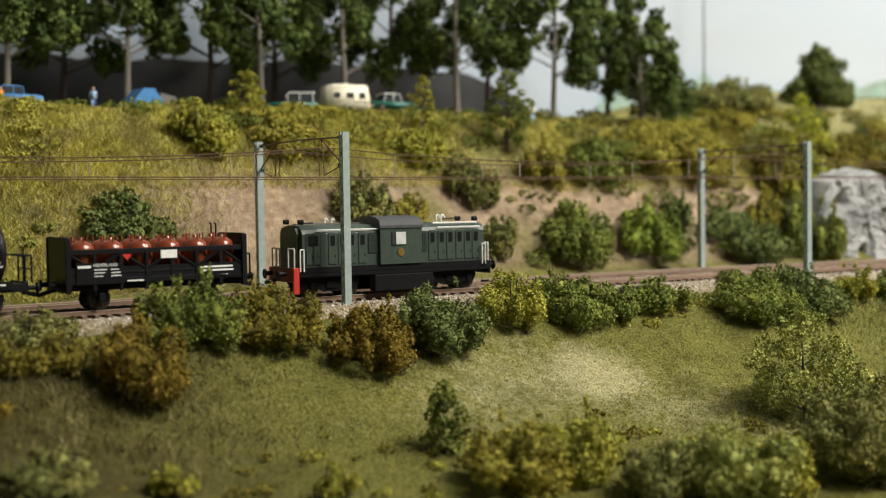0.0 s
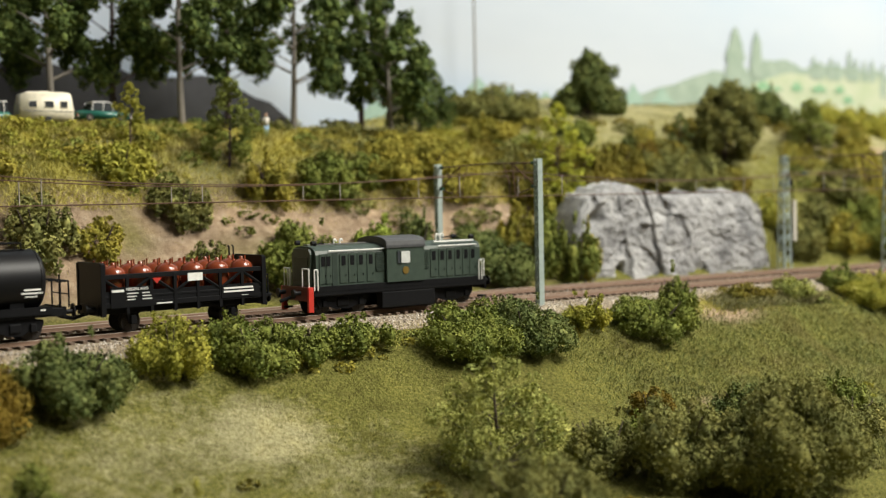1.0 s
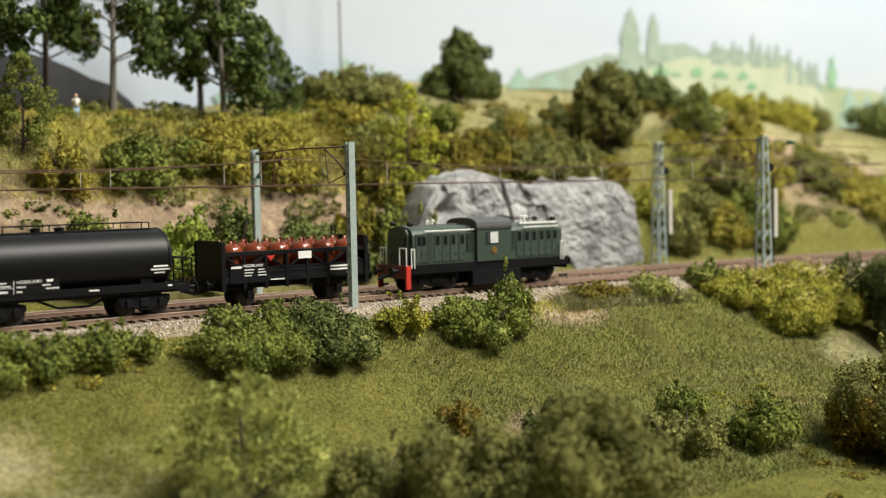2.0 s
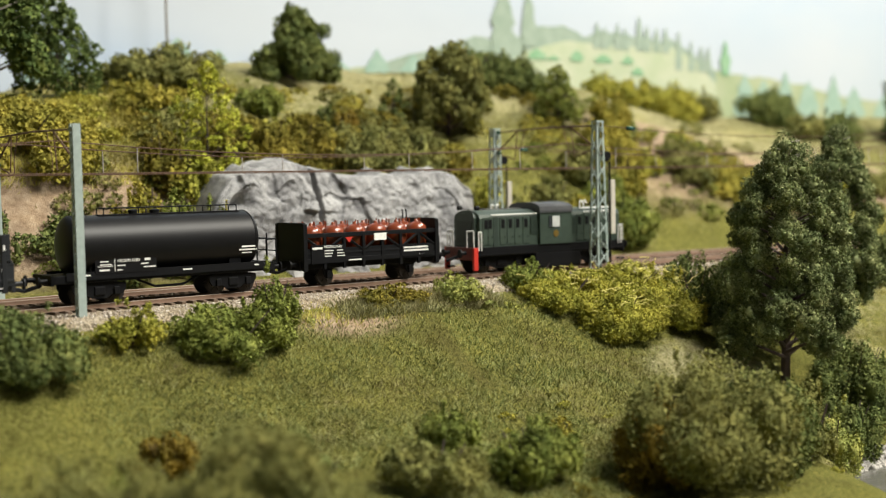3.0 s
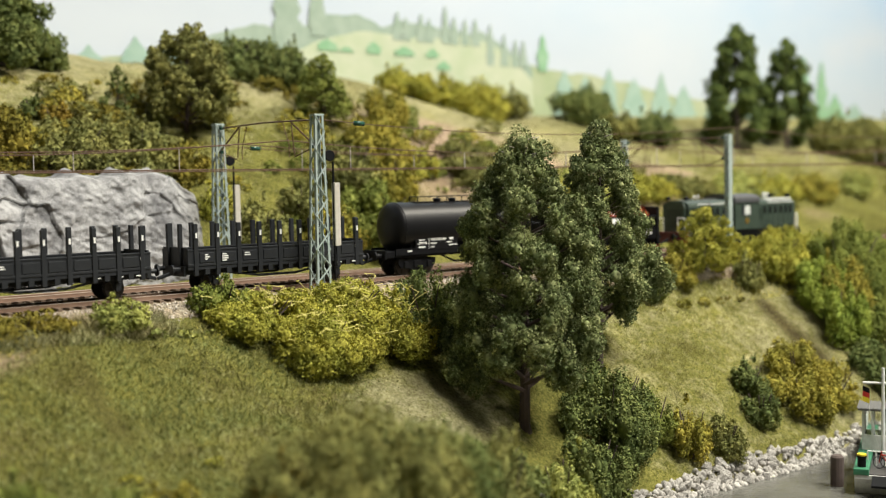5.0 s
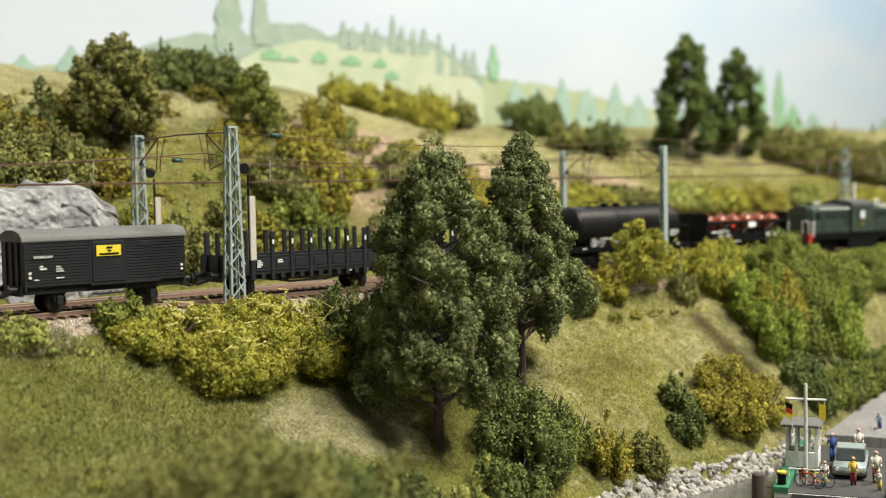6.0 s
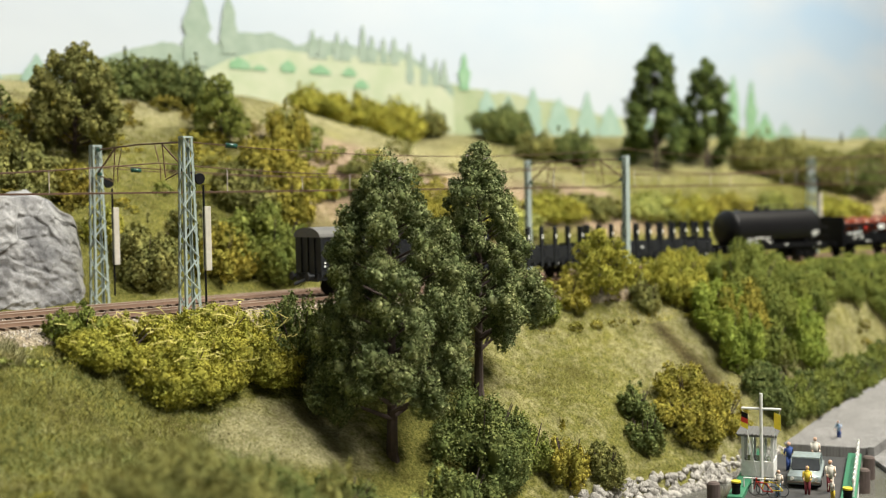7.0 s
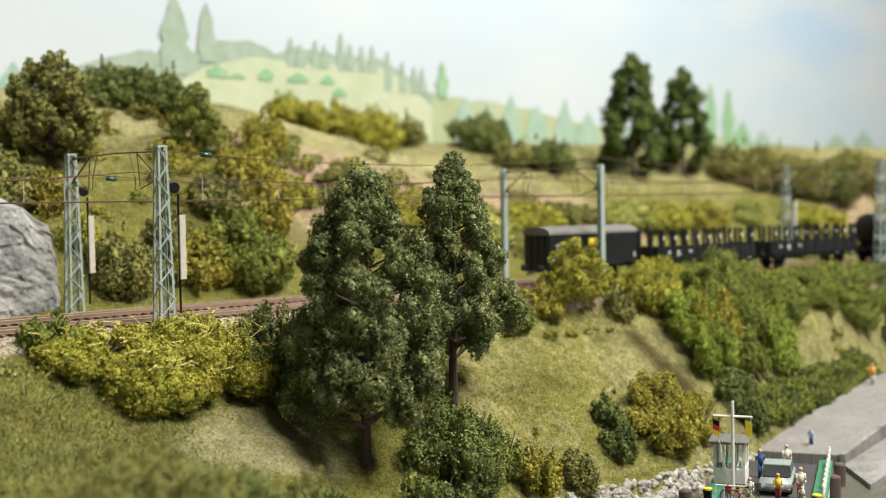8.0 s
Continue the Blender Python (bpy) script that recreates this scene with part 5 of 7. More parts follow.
tree(1.095, 1.023, 0.086, 0.010, 0.040, "darkolive", "olive-green round tree on the hillside", 232, 0.002, leaf=0.0014, clumps=8, boughs=24, fill=1.0, profile=((0.0, 0.8), (0.3, 1.0), (0.75, 0.85), (1.0, 0.35)))
tree(1.234, 1.030, 0.060, 0.006, 0.028, "green", "green round tree on the hillside", 233, 0.002, leaf=0.0014, clumps=24, airy=1.3)
tree(1.860, 1.043, 0.152, 0.012, 0.044, "pine", "tall dark green poplar on the hill", 234, 0.0022, leaf=0.0019, clumps=14, airy=1.1, boughs=22, profile=((0.0, 0.9), (0.4, 1.0), (0.65, 0.62), (1.0, 0.42)))
tree(1.946, 1.030, 0.135, 0.012, 0.040, "pine", "tall dark green poplar on the hill", 235, 0.0022, leaf=0.0019, clumps=14, airy=1.1, boughs=22, profile=((0.0, 0.9), (0.4, 1.0), (0.65, 0.62), (1.0, 0.42)))
# the hedge beside the ramp
for i in range(13):
    bush(1.480 + i * 0.020, 0.627 + i * 0.0024, 0.036, 0.016, "green" if i % 3 else "darkgreen", "in a low hedge beside the ramp")


# ---- the train ----
def wheelset(x, parent, r=0.0062):
    bm = bmesh.new()
    for s in (-1, 1):
        rod(bm, (0, s * 0.0075, 0), (0, s * 0.0088, 0), r, sides=20)
        rod(bm, (0, s * 0.0070, 0), (0, s * 0.0075, 0), r + 0.0006, sides=20)
        for k in range(6):
            a = k * math.pi / 3
            rod(bm, (0.3 * r * math.cos(a), s * 0.0089, 0.3 * r * math.sin(a)), (0.8 * r * math.cos(a), s * 0.0089, 0.8 * r * math.sin(a)), 0.00035, sides=4)
    rod(bm, (0, -0.0088, 0), (0, 0.0088, 0), 0.001, sides=8)
    w = part("wheelset", bm, WHEEL, parent, "dark steel wheelset")
    w.matrix_local = pose(x, 0, r)
    WHEELS.append((w, x, r))
    return w


WHEELS, TRAIN = [], []


def bars(parent, x, y, z, widths, colour, thick=0.0006, gap=0.0011, side=-1):
    """Lines of small lettering too fine to read, as plain bars."""
    bm = bmesh.new()
    for i, w in enumerate(widths):
        box(bm, x, x + w, y - 0.0001, y + 0.0001, z - i * gap - thick, z - i * gap)
    return part("lettering", bm, colour, parent, "rows of fine lettering")


def words(text, parent, x, y, z, size, colour):
    data = bpy.data.curves.new("lettering", "FONT")
    data.body, data.size, data.extrude = text, size, 0.0002
    tmp = bpy.data.objects.new("lettering", data)
    me = bpy.data.meshes.new_from_object(tmp)
    bpy.data.objects.remove(tmp)
    me.materials.append(colour)
    ob = new("lettering", me)
    ob.parent, ob.matrix_local = parent, pose(x, y, z, 90)
    return tagged(ob, "white lettering")


def buffers(v, end, z=0.0120, m=BLACK):
    s = 1 if end > 0 else -1
    for y in (-0.010, 0.010):
        bm = rod(bmesh.new(), (end - s * 0.006, y, z), (end - s * 0.001, y, z), 0.0011, sides=10)
        rod(bm, (end - s * 0.001, y, z), (end, y, z), 0.0026, 0.0024, sides=14)
        part("buffer", bm, m, v)
    part("coupling", rods([(end - s * 0.006, 0, z - 0.002), (end + s * 0.004, 0, z - 0.004)], 0.0009, 6), m, v, "black coupling hook")


def bogie(v, x, wheelbase, m=BLACK):
    b = new("bogie")
    b.parent, b.matrix_local = v, pose(x, 0, 0)
    for s in (-1, 1):
        y = s * 0.0112
        h = wheelbase / 2
        bm = prism([(-h - 0.006, 0.0065), (-h - 0.004, 0.0040), (-h + 0.003, 0.0040), (-h * 0.4, 0.0025), (h * 0.4, 0.0025), (h - 0.003, 0.0040), (h + 0.004, 0.0040), (h + 0.006, 0.0065), (h + 0.006, 0.0088), (h * 0.45, 0.0100), (-h * 0.45, 0.0100), (-h - 0.006, 0.0088)], y - 0.0009, y + 0.0009)
        part("side_frame", bm, m, b)
        for e in (-h, h):
            part("axle_box", boxed(e - 0.0017, e + 0.0017, min(y, y + s * 0.0022), max(y, y + s * 0.0022), 0.0038, 0.0074, 0.0004), m, b)
        part("spring", boxed(-h * 0.32, h * 0.32, min(y, y + s * 0.0018), max(y, y + s * 0.0018), 0.0038, 0.0078, 0.0006), m, b)
    part("bolster", boxed(-0.004, 0.004, -0.011, 0.011, 0.006, 0.0095), m, b)
    for e in (-wheelbase / 2, wheelbase / 2):
        wheelset(x + e, v)


def axle_guards(v, xs, m=BLACK):
    for x in xs:
        wheelset(x, v)
        for s in (-1, 1):
            y = s * 0.0118
            part("axle_guard", prism([(x - 0.0055, 0.0125), (x - 0.0022, 0.004), (x + 0.0022, 0.004), (x + 0.0055, 0.0125)], y - 0.0006, y + 0.0006), m, v)
            part("axle_box", boxed(x - 0.0018, x + 0.0018, min(y, y + s * 0.0026), max(y, y + s * 0.0026), 0.0036, 0.0076, 0.0005), m, v)
            bm = bmesh.new()
            for i in range(4):
                box(bm, x - 0.0095 + i * 0.0017, x + 0.0095 - i * 0.0017, y + s * 0.0006 - 0.0008, y + s * 0.0006 + 0.0008, 0.0108 - i * 0.0008, 0.0115 - i * 0.0008)
            part("leaf_spring", bm, m, v)


def build_loco(v):
    w = 0.0155
    low = 0.0150
    part("running_frame", boxed(-0.0745, 0.0745, -0.0168, 0.0168, 0.0095, low, 0.0006), BLACK, v, "black running frame")

    def hood(x0, x1, name):
        # a rounded section, slightly narrower at the roof
        sec = [(-w, low), (-w, 0.0355), (-w + 0.0012, 0.0382), (-w + 0.0050, 0.0402), (-0.005, 0.0412), (0.005, 0.0412), (w - 0.0050, 0.0402), (w - 0.0012, 0.0382), (w, 0.0355), (w, low)]
        bm = prism(sec, x0, x1, "X")
        return part(name, bm, GREEN, v, "grey-green engine hood")

    rear, front = hood(-0.0685, -0.0130, "hood"), hood(0.0195, 0.0715, "hood")
    # chamfered corners of the hood ends
    for x, s in ((-0.0685, -1), (0.0715, 1)):
        part("hood_end", prism([(-0.0120, low), (-0.0120, 0.0362), (-0.0095, 0.0396), (0.0095, 0.0396), (0.0120, 0.0362), (0.0120, low)], x, x + s * 0.0022, "X"), GREEN, v)
        part("radiator_grille", boxed(min(x + s * 0.0022, x + s * 0.0026), max(x + s * 0.0022, x + s * 0.0026), -0.009, 0.009, 0.018, 0.034), GREEN_DARK, v)
    cab_w = 0.0180
    cab = part("cab", prism([(-cab_w, low), (-cab_w, 0.0388), (-cab_w + 0.0004, 0.0392), (cab_w - 0.0004, 0.0392), (cab_w, 0.0388), (cab_w, low)], -0.0128, 0.0192, "X"), GREEN, v, "grey-green driver's cab")
    roof = [(-cab_w - 0.0006, 0.0382)]
    for i in range(13):
        a = math.pi * i / 12
        roof.append((-(cab_w + 0.0006) * math.cos(a), 0.0400 + 0.0062 * math.sin(a) ** 0.6))
    roof.append((cab_w + 0.0006, 0.0382))
    part("cab_roof", prism(roof, -0.0134, 0.0198, "X"), ROOF, v, "curved grey cab roof")
    for s in (-1, 1):
        y = s * w
        out = y + s * 0.0002
        # doors with small windows along the hoods
        for x in (-0.0630, -0.0590, -0.0470, -0.0400, -0.0330, -0.0250, 0.0290, 0.0365, 0.0435, 0.0510, 0.0580, 0.0645):
            panel = part("hood_door", boxed(x - 0.0029, x + 0.0029, min(y, y + s * 0.00045), max(y, y + s * 0.00045), 0.0165, 0.0362, 0.00015), GREEN, v)
            part("door_louvre", boxed(x - 0.0015, x + 0.0015, min(y + s * 0.0004, y + s * 0.0007), max(y + s * 0.0004, y + s * 0.0007), 0.0282, 0.0345), BLACK, panel)
            part("door_handle", boxed(x + 0.0014, x + 0.0019, min(y + s * 0.0004, y + s * 0.0008), max(y + s * 0.0004, y + s * 0.0008), 0.0210, 0.0222), BLACK, panel)
        for x0, x1 in ((-0.0206, -0.0140), (0.0206, 0.0244)):
            g = part("side_grille", boxed(x0, x1, min(y, y + s * 0.0003), max(y, y + s * 0.0003), 0.0225, 0.0358), GREEN_DARK, v)
            for i in range(11):
                z = 0.0232 + i * 0.0011
                part("slat", boxed(x0, x1, min(y, y + s * 0.0007), max(y, y + s * 0.0007), z, z + 0.0005), GREEN, g)
        part("dark_stripe", boxed(-0.0560, -0.0520, min(y, y + s * 0.0006), max(y, y + s * 0.0006), low, 0.0365), GREEN_DARK, v, "dark recessed joint of the hood")
        # hand rails
        for x0, x1 in ((-0.0585, -0.0135), (0.0330, 0.0675)):
            part("roof_rail", rods([(x0, y + s * 0.0006, 0.0380), (x1, y + s * 0.0006, 0.0380)], 0.00042, 6), WHITE, v, "white hand rail")
        cy = s * cab_w
        win = part("cab_window", boxed(-0.0046, 0.0070, min(cy, cy + s * 0.0003), max(cy, cy + s * 0.0003), 0.0270, 0.0362), GREEN_DARK, v)
        part("window_frame", boxed(-0.0018, -0.0012, min(cy, cy + s * 0.0009), max(cy, cy + s * 0.0009), 0.0272, 0.0360), GREEN, win)
        part("pane", boxed(-0.0040, -0.0018, min(cy + s * 0.0003, cy + s * 0.0006), max(cy + s * 0.0003, cy + s * 0.0006), 0.0276, 0.0356), DARK_GLASS, win, "dark narrow pane")
        part("pane", boxed(-0.0012, 0.0064, min(cy + s * 0.0003, cy + s * 0.0006), max(cy + s * 0.0003, cy + s * 0.0006), 0.0276, 0.0356), WHITE_PANE, win, "pale pane with its brightness painted on")
        part("number_plate", rod(bmesh.new(), (0.0028, cy, 0.0226), (0.0028, cy + s * 0.0004, 0.0226), 0.0026, sides=18), BRASS, v, "oval brass plate")
        part("fuel_tank", boxed(-0.0165, 0.0290, min(s * 0.0095, s * 0.0166), max(s * 0.0095, s * 0.0166), 0.0012, 0.0098, 0.0008), BLACK, v, "black fuel tank box")
        part("valance", boxed(-0.0715, 0.0715, min(s * 0.0160, s * 0.0170), max(s * 0.0160, s * 0.0170), 0.0118, low), BLACK, v)
    for x in (-0.046, 0.046):
        bogie(v, x, 0.029)
    for e in (-1, 1):
        x = e * 0.0745
        part("buffer_beam", boxed(min(x, x + e * 0.0018), max(x, x + e * 0.0018), -0.0165, 0.0165, 0.0075, 0.0150, 0.0004), DULL_RED if e < 0 else BLACK, v, "dull red buffer beam" if e < 0 else "")
        buffers(v, e * 0.0835, 0.0115)
        for s in (-1, 1):
            part("end_rail", rods([(x, s * 0.016, 0.0135), (x, s * 0.016, 0.0268), (x + e * 0.0005, s * 0.0085, 0.0268), (x + e * 0.0005, s * 0.0085, 0.0135)], 0.00048, 6), WHITE, v, "white end hand rail")
            part("step_rail", rods([(e * 0.0712, s * 0.0176, 0.0125), (e * 0.0712, s * 0.0176, 0.0262), (e * 0.0686, s * 0.0176, 0.0262), (e * 0.0686, s * 0.0176, 0.0125)], 0.00045, 6), WHITE, v, "white step hand rail")
            part("step", boxed(e * 0.0725 - 0.0028, e * 0.0725 + 0.0028, min(s * 0.0135, s * 0.0172), max(s * 0.0135, s * 0.0172), 0.0030, 0.0040), BLACK, v)
            lamp_ = part("marker_lamp", lathe([(0.0004, -0.0016), (0.0015, -0.0016), (0.0017, 0.001), (0.0017, 0.0016), (0.0004, 0.0016)], 12, "X"), BLACK, v)
            lamp_.location = (e * 0.0670, s * 0.0105, 0.0432)
    part("red_step", boxed(-0.0762, -0.0722, -0.0182, -0.0160, 0.0020, 0.0150, 0.0004), RED, v, "bright red step plate")
    part("red_step", boxed(-0.0762, -0.0722, 0.0160, 0.0182, 0.0020, 0.0150, 0.0004), RED, v, "bright red step plate")
    for x in (0.0385, 0.0425):
        for y in (-0.006,):
            part("exhaust", rods([(x, y, 0.0405), (x, y, 0.0452), (x + 0.0010, y, 0.0462), (x + 0.0024, y, 0.0456), (x + 0.0030, y, 0.0440)], 0.00065, 8), WHITE, v, "white bent vent pipe")
    for x in (-0.0420, -0.0370):
        part("exhaust", rods([(x, 0.004, 0.0405), (x, 0.004, 0.0445), (x + 0.0014, 0.004, 0.0450), (x + 0.0022, 0.004, 0.0435)], 0.0006, 8), WHITE, v, "white bent vent pipe")
    part("roof_walk", boxed(-0.064, -0.014, 0.002, 0.008, 0.0414, 0.0420), VAN_ROOF, v, "pale roof walkway")
    part("roof_pipe", rods([(0.030, -0.0145, 0.0408), (0.066, -0.0145, 0.0408)], 0.0006, 6), WHITE, v, "white roof pipe")
    part("roof_rod", rods([(-0.055, -0.004, 0.0425), (-0.064, -0.004, 0.0425)], 0.0004, 6), BLACK, v)
    part("roof_rod", rods([(0.050, 0.004, 0.0430), (0.066, 0.004, 0.0436)], 0.0004, 6), BLACK, v)


BRASS = paint("dull_brass", (0.30, 0.20, 0.05), 0.4, 0.6)
# opaque pane: the light beyond the window is put into its pale colour
WHITE_PANE = paint("painted_light_pane", (0.60, 0.62, 0.60), 0.10, dirt=0.4, dust=(0.12, 0.13, 0.13), scale=400)


def underframe(v, half, z0=0.0088, z1=0.0125, m=BLACK):
    for s in (-1, 1):
        part("sole_bar", boxed(-half, half, min(s * 0.0125, s * 0.0140), max(s * 0.0125, s * 0.0140), z0, z1, 0.0003), m, v)
    part("floor_frame", boxed(-half, half, -0.0125, 0.0125, z1 - 0.0012, z1), m, v)
    for e in (-1, 1):
        part("head_stock", boxed(min(e * half, e * (half + 0.0015)), max(e * half, e * (half + 0.0015)), -0.0140, 0.0140, z0 - 0.0006, z1 + 0.0006), m, v)
        buffers(v, e * (half + 0.008), 0.0112, m)


def build_jar_wagon(v):
    half = 0.0530
    underframe(v, half)
    part("deck", boxed(-half, half, -0.0158, 0.0158, 0.0120, 0.0159), BLACK, v)
    part("end_wall", boxed(-half - 0.0010, -half + 0.0012, -0.0170, 0.0170, 0.0120, 0.0378, 0.0003), BLACK, v, "tall black end wall")
    part("end_wall", boxed(half - 0.0012, half + 0.0010, -0.0170, 0.0170, 0.0120, 0.0378, 0.0003), BLACK, v, "tall black end wall")
    for s in (-1, 1):
        part("end_post", boxed(-half - 0.0014, -half + 0.0016, s * 0.0170 - 0.0012, s * 0.0170 + 0.0012, 0.0080, 0.0372, 0.0003), BLACK, v)
        part("end_post", boxed(half - 0.0016, half + 0.0014, s * 0.0170 - 0.0012, s * 0.0170 + 0.0012, 0.0080, 0.0372, 0.0003), BLACK, v)
        y = s * 0.0166
        for z in (0.0130, 0.0294):
            part("side_beam", boxed(-half, half, y - 0.0008, y + 0.0008, z - 0.0014, z + 0.0014, 0.0002), BLACK, v)
        part("side_beam", boxed(-half, half, y - 0.0006, y + 0.0006, 0.0168, 0.0182, 0.0002), BLACK, v)
        n = 7
        step = 2 * half / n
        for i in range(1, n):
            x = -half + i * step
            part("side_post", boxed(x - 0.0010, x + 0.0010, y - 0.0009, y + 0.0009, 0.0085, 0.0300, 0.0002), BLACK, v)
        for i in range(n):
            x0 = -half + i * step
            a, b = ((x0, y, 0.0285), (x0 + step, y, 0.0185)) if i % 2 == 0 else ((x0, y, 0.0185), (x0 + step, y, 0.0285))
            part("brace", rod(bmesh.new(), a, b, 0.0010, sides=5), BLACK, v)
        part("lower_board", boxed(-half, half, y - 0.0004, y + 0.0004, 0.0120, 0.0208), BLACK, v)
        plate = part("lettered_board", boxed(-half + 0.0045, -0.0225, min(y, y + s * 0.0012), max(y, y + s * 0.0012), 0.0115, 0.0232), BLACK, v)
        part("lettered_board", boxed(half - 0.0300, half - 0.0040, min(y, y + s * 0.0012), max(y, y + s * 0.0012), 0.0125, 0.0200), BLACK, v)
        part("label_board", boxed(0.0005, 0.0103, min(y + s * 0.0008, y + s * 0.0014), max(y + s * 0.0008, y + s * 0.0014), 0.0245, 0.0292), WHITE, v, "white paper label")
        part("red_triangle", prism([(-0.0225, 0.0275), (-0.0165, 0.0275), (-0.0195, 0.0240)], min(y + s * 0.0009, y + s * 0.0013), max(y + s * 0.0009, y + s * 0.0013)), RED, v, "small red triangle")
    y = -0.0166 - 0.0013
    bars(v, -half + 0.0052, y, 0.0218, (0.0075,), WHITE, 0.0014)
    words("NEDERLAND", v, -0.0392, y, 0.0210, 0.0024, WHITE)
    bars(v, -0.0385, y, 0.0196, (0.0070, 0.0060, 0.0050), WHITE, 0.0006, 0.0018)
    bars(v, -0.0290, y, 0.0196, (0.0045, 0.0055, 0.0060), WHITE, 0.0006, 0.0018)
    bars(v, half - 0.0285, y, 0.0190, (0.0205, 0.0210), WHITE, 0.0011, 0.0021)
    bars(v, -0.0200, y + 0.0002, 0.0128, (0.0100,), WHITE, 0.0008)
    bars(v, half - 0.016, y + 0.0002, 0.0140, (0.0050,), WHITE, 0.0006)
    # twelve stoneware jars in two rows
    for row in (-1, 1):
        for i in range(6):
            x = -0.0425 + i * 0.0170
            jar = part("jar", lathe([(0.0045, 0.0), (0.0066, 0.002), (0.0075, 0.010), (0.0075, 0.0140), (0.0066, 0.0172), (0.0040, 0.0192), (0.0016, 0.0198), (0.0012, 0.0203), (0.0013, 0.0214), (0.0004, 0.0216)], 18), JAR, v, "glossy red-brown stoneware jar", True)
            jar.location = (x, row * 0.0078, 0.0158)
            for k, (dx, dy) in enumerate(((0.0, -0.0042), (0.0040, 0.0022), (-0.0040, 0.0022))):
                part("neck", rod(bmesh.new(), (dx * 1.05, dy * 1.05, 0.0170), (dx * 1.05, dy * 1.05, 0.0222), 0.00045, sides=8), JAR, jar)
    axle_guards(v, (-0.0330, 0.0330))
    # brake platform with its rail
    for y0 in (-0.012, 0.012):
        part("platform_rail", rods([(half + 0.006, y0, 0.0130), (half + 0.006, y0, 0.0250), (half + 0.001, y0, 0.0250)], 0.0005, 6), BLACK, v)
    part("platform_rail", rods([(half + 0.006, -0.012, 0.0250), (half + 0.006, 0.012, 0.0250)], 0.0005, 6), BLACK, v)
    part("platform", boxed(half, half + 0.0075, -0.014, 0.014, 0.0118, 0.0128), BLACK, v)
    for x in (half - 0.006, half - 0.009):
        part("brake_pipe", rods([(x, 0.010, 0.030), (x, 0.010, 0.0430), (x - 0.001, 0.010, 0.0438)], 0.0005, 6), BLACK, v)


def build_tank_wagon(v):
    half = 0.0710
    underframe(v, half, 0.0098, 0.0135)
    r = 0.0174
    prof = []
    for i in range(7):
        a = math.pi / 2 * i / 6
        prof.append((max(0.0003, r * math.sin(a)), -0.0615 + 0.0055 * (1 - math.cos(a))))
    prof += [(r, -0.0555), (r, 0.0575)]
    for i in range(7):
        a = math.pi / 2 * (1 - i / 6)
        prof.append((max(0.0003, r * math.sin(a)), 0.0635 - 0.0055 * (1 - math.cos(a))))
    shell = part("tank", lathe(prof, 48, "X"), SATIN, v, "satin black cylindrical tank", True)
    shell.location = (0, 0, 0.0298)
    for x in (-0.0557, 0.0577):
        hoop = part("hoop", lathe([(r + 0.0001, -0.0003), (r + 0.0004, 0), (r + 0.0001, 0.0003)], 40, "X"), SATIN, v)
        hoop.location = (x, 0, 0.0298)
    for x in (-0.045, 0.045):
        part("saddle", boxed(x - 0.004, x + 0.004, -0.0125, 0.0125, 0.0130, 0.0200), BLACK, v)
    part("frame_skirt", boxed(-0.0640, 0.0640, -0.0150, -0.0140, 0.0110, 0.0150), BLACK, v)
    part("frame_skirt", boxed(-0.0640, 0.0640, 0.0140, 0.0150, 0.0110, 0.0150), BLACK, v)
    part("walkway", boxed(-0.0400, 0.0530, -0.0050, 0.0050, 0.0466, 0.0473), BLACK, v)
    for y in (-0.0050, 0.0050):
        part("walkway_rail", rods([(-0.0365, y, 0.0471), (-0.0365, y, 0.0509), (0.0510, y, 0.0509), (0.0510, y, 0.0471)], 0.00035, 6), BLACK, v)
        for x in (-0.010, 0.012, 0.033):
            part("rail_post", rods([(x, y, 0.0471), (x, y, 0.0509)], 0.0003, 6), BLACK, v)
    for x in (-0.0170, -0.0030):
        dome = part("filler_dome", lathe([(0.0026, 0), (0.0026, 0.0022), (0.0030, 0.0024), (0.0030, 0.0032), (0.0004, 0.0038)], 16), BLACK, v, smooth=False)
        dome.location = (x, -0.002, 0.0462)
    for x in (-0.0435, 0.0435):
        bogie(v, x, 0.0205)
    part("brake_gear", rods([(-0.020, -0.010, 0.0098), (-0.008, -0.010, 0.0060), (0.010, -0.010, 0.0060), (0.022, -0.010, 0.0098)], 0.0006, 6), BLACK, v)
    for y0 in (-0.012, 0.0, 0.012):
        part("platform_rail", rods([(half + 0.004, y0, 0.0135), (half + 0.004, y0, 0.0285), (half - 0.003, y0, 0.0285)], 0.0005, 6), BLACK, v)
    part("platform_rail", rods([(half + 0.004, -0.012, 0.0285), (half + 0.004, 0.012, 0.0285)], 0.0005, 6), BLACK, v)
    part("platform_rail", rods([(half + 0.004, -0.012, 0.0210), (half + 0.004, 0.012, 0.0210)], 0.0004, 6), BLACK, v)
    part("brake_wheel", rods([(half + 0.002, -0.004, 0.0135), (half + 0.002, -0.004, 0.0320)], 0.0005, 6), BLACK, v)
    # lettering on a thin board by the lower edge, and marks on the shell
    y = -0.0153
    plate = part("lettered_board", boxed(-0.0470, -0.0090, -0.0152, -0.0148, 0.0135, 0.0225), SATIN, v)
    words("NEDERLAND", v, -0.0335, y - 0.0001, 0.0198, 0.0024, WHITE)
    bars(v, -0.0335, y, 0.0182, (0.0050, 0.0030), WHITE, 0.0007, 0.0026)
    bars(v, -0.0165, y, 0.0214, (0.0036,), WHITE, 0.0014)
    bars(v, -0.0190, y, 0.0186, (0.0046,), WHITE, 0.0007)
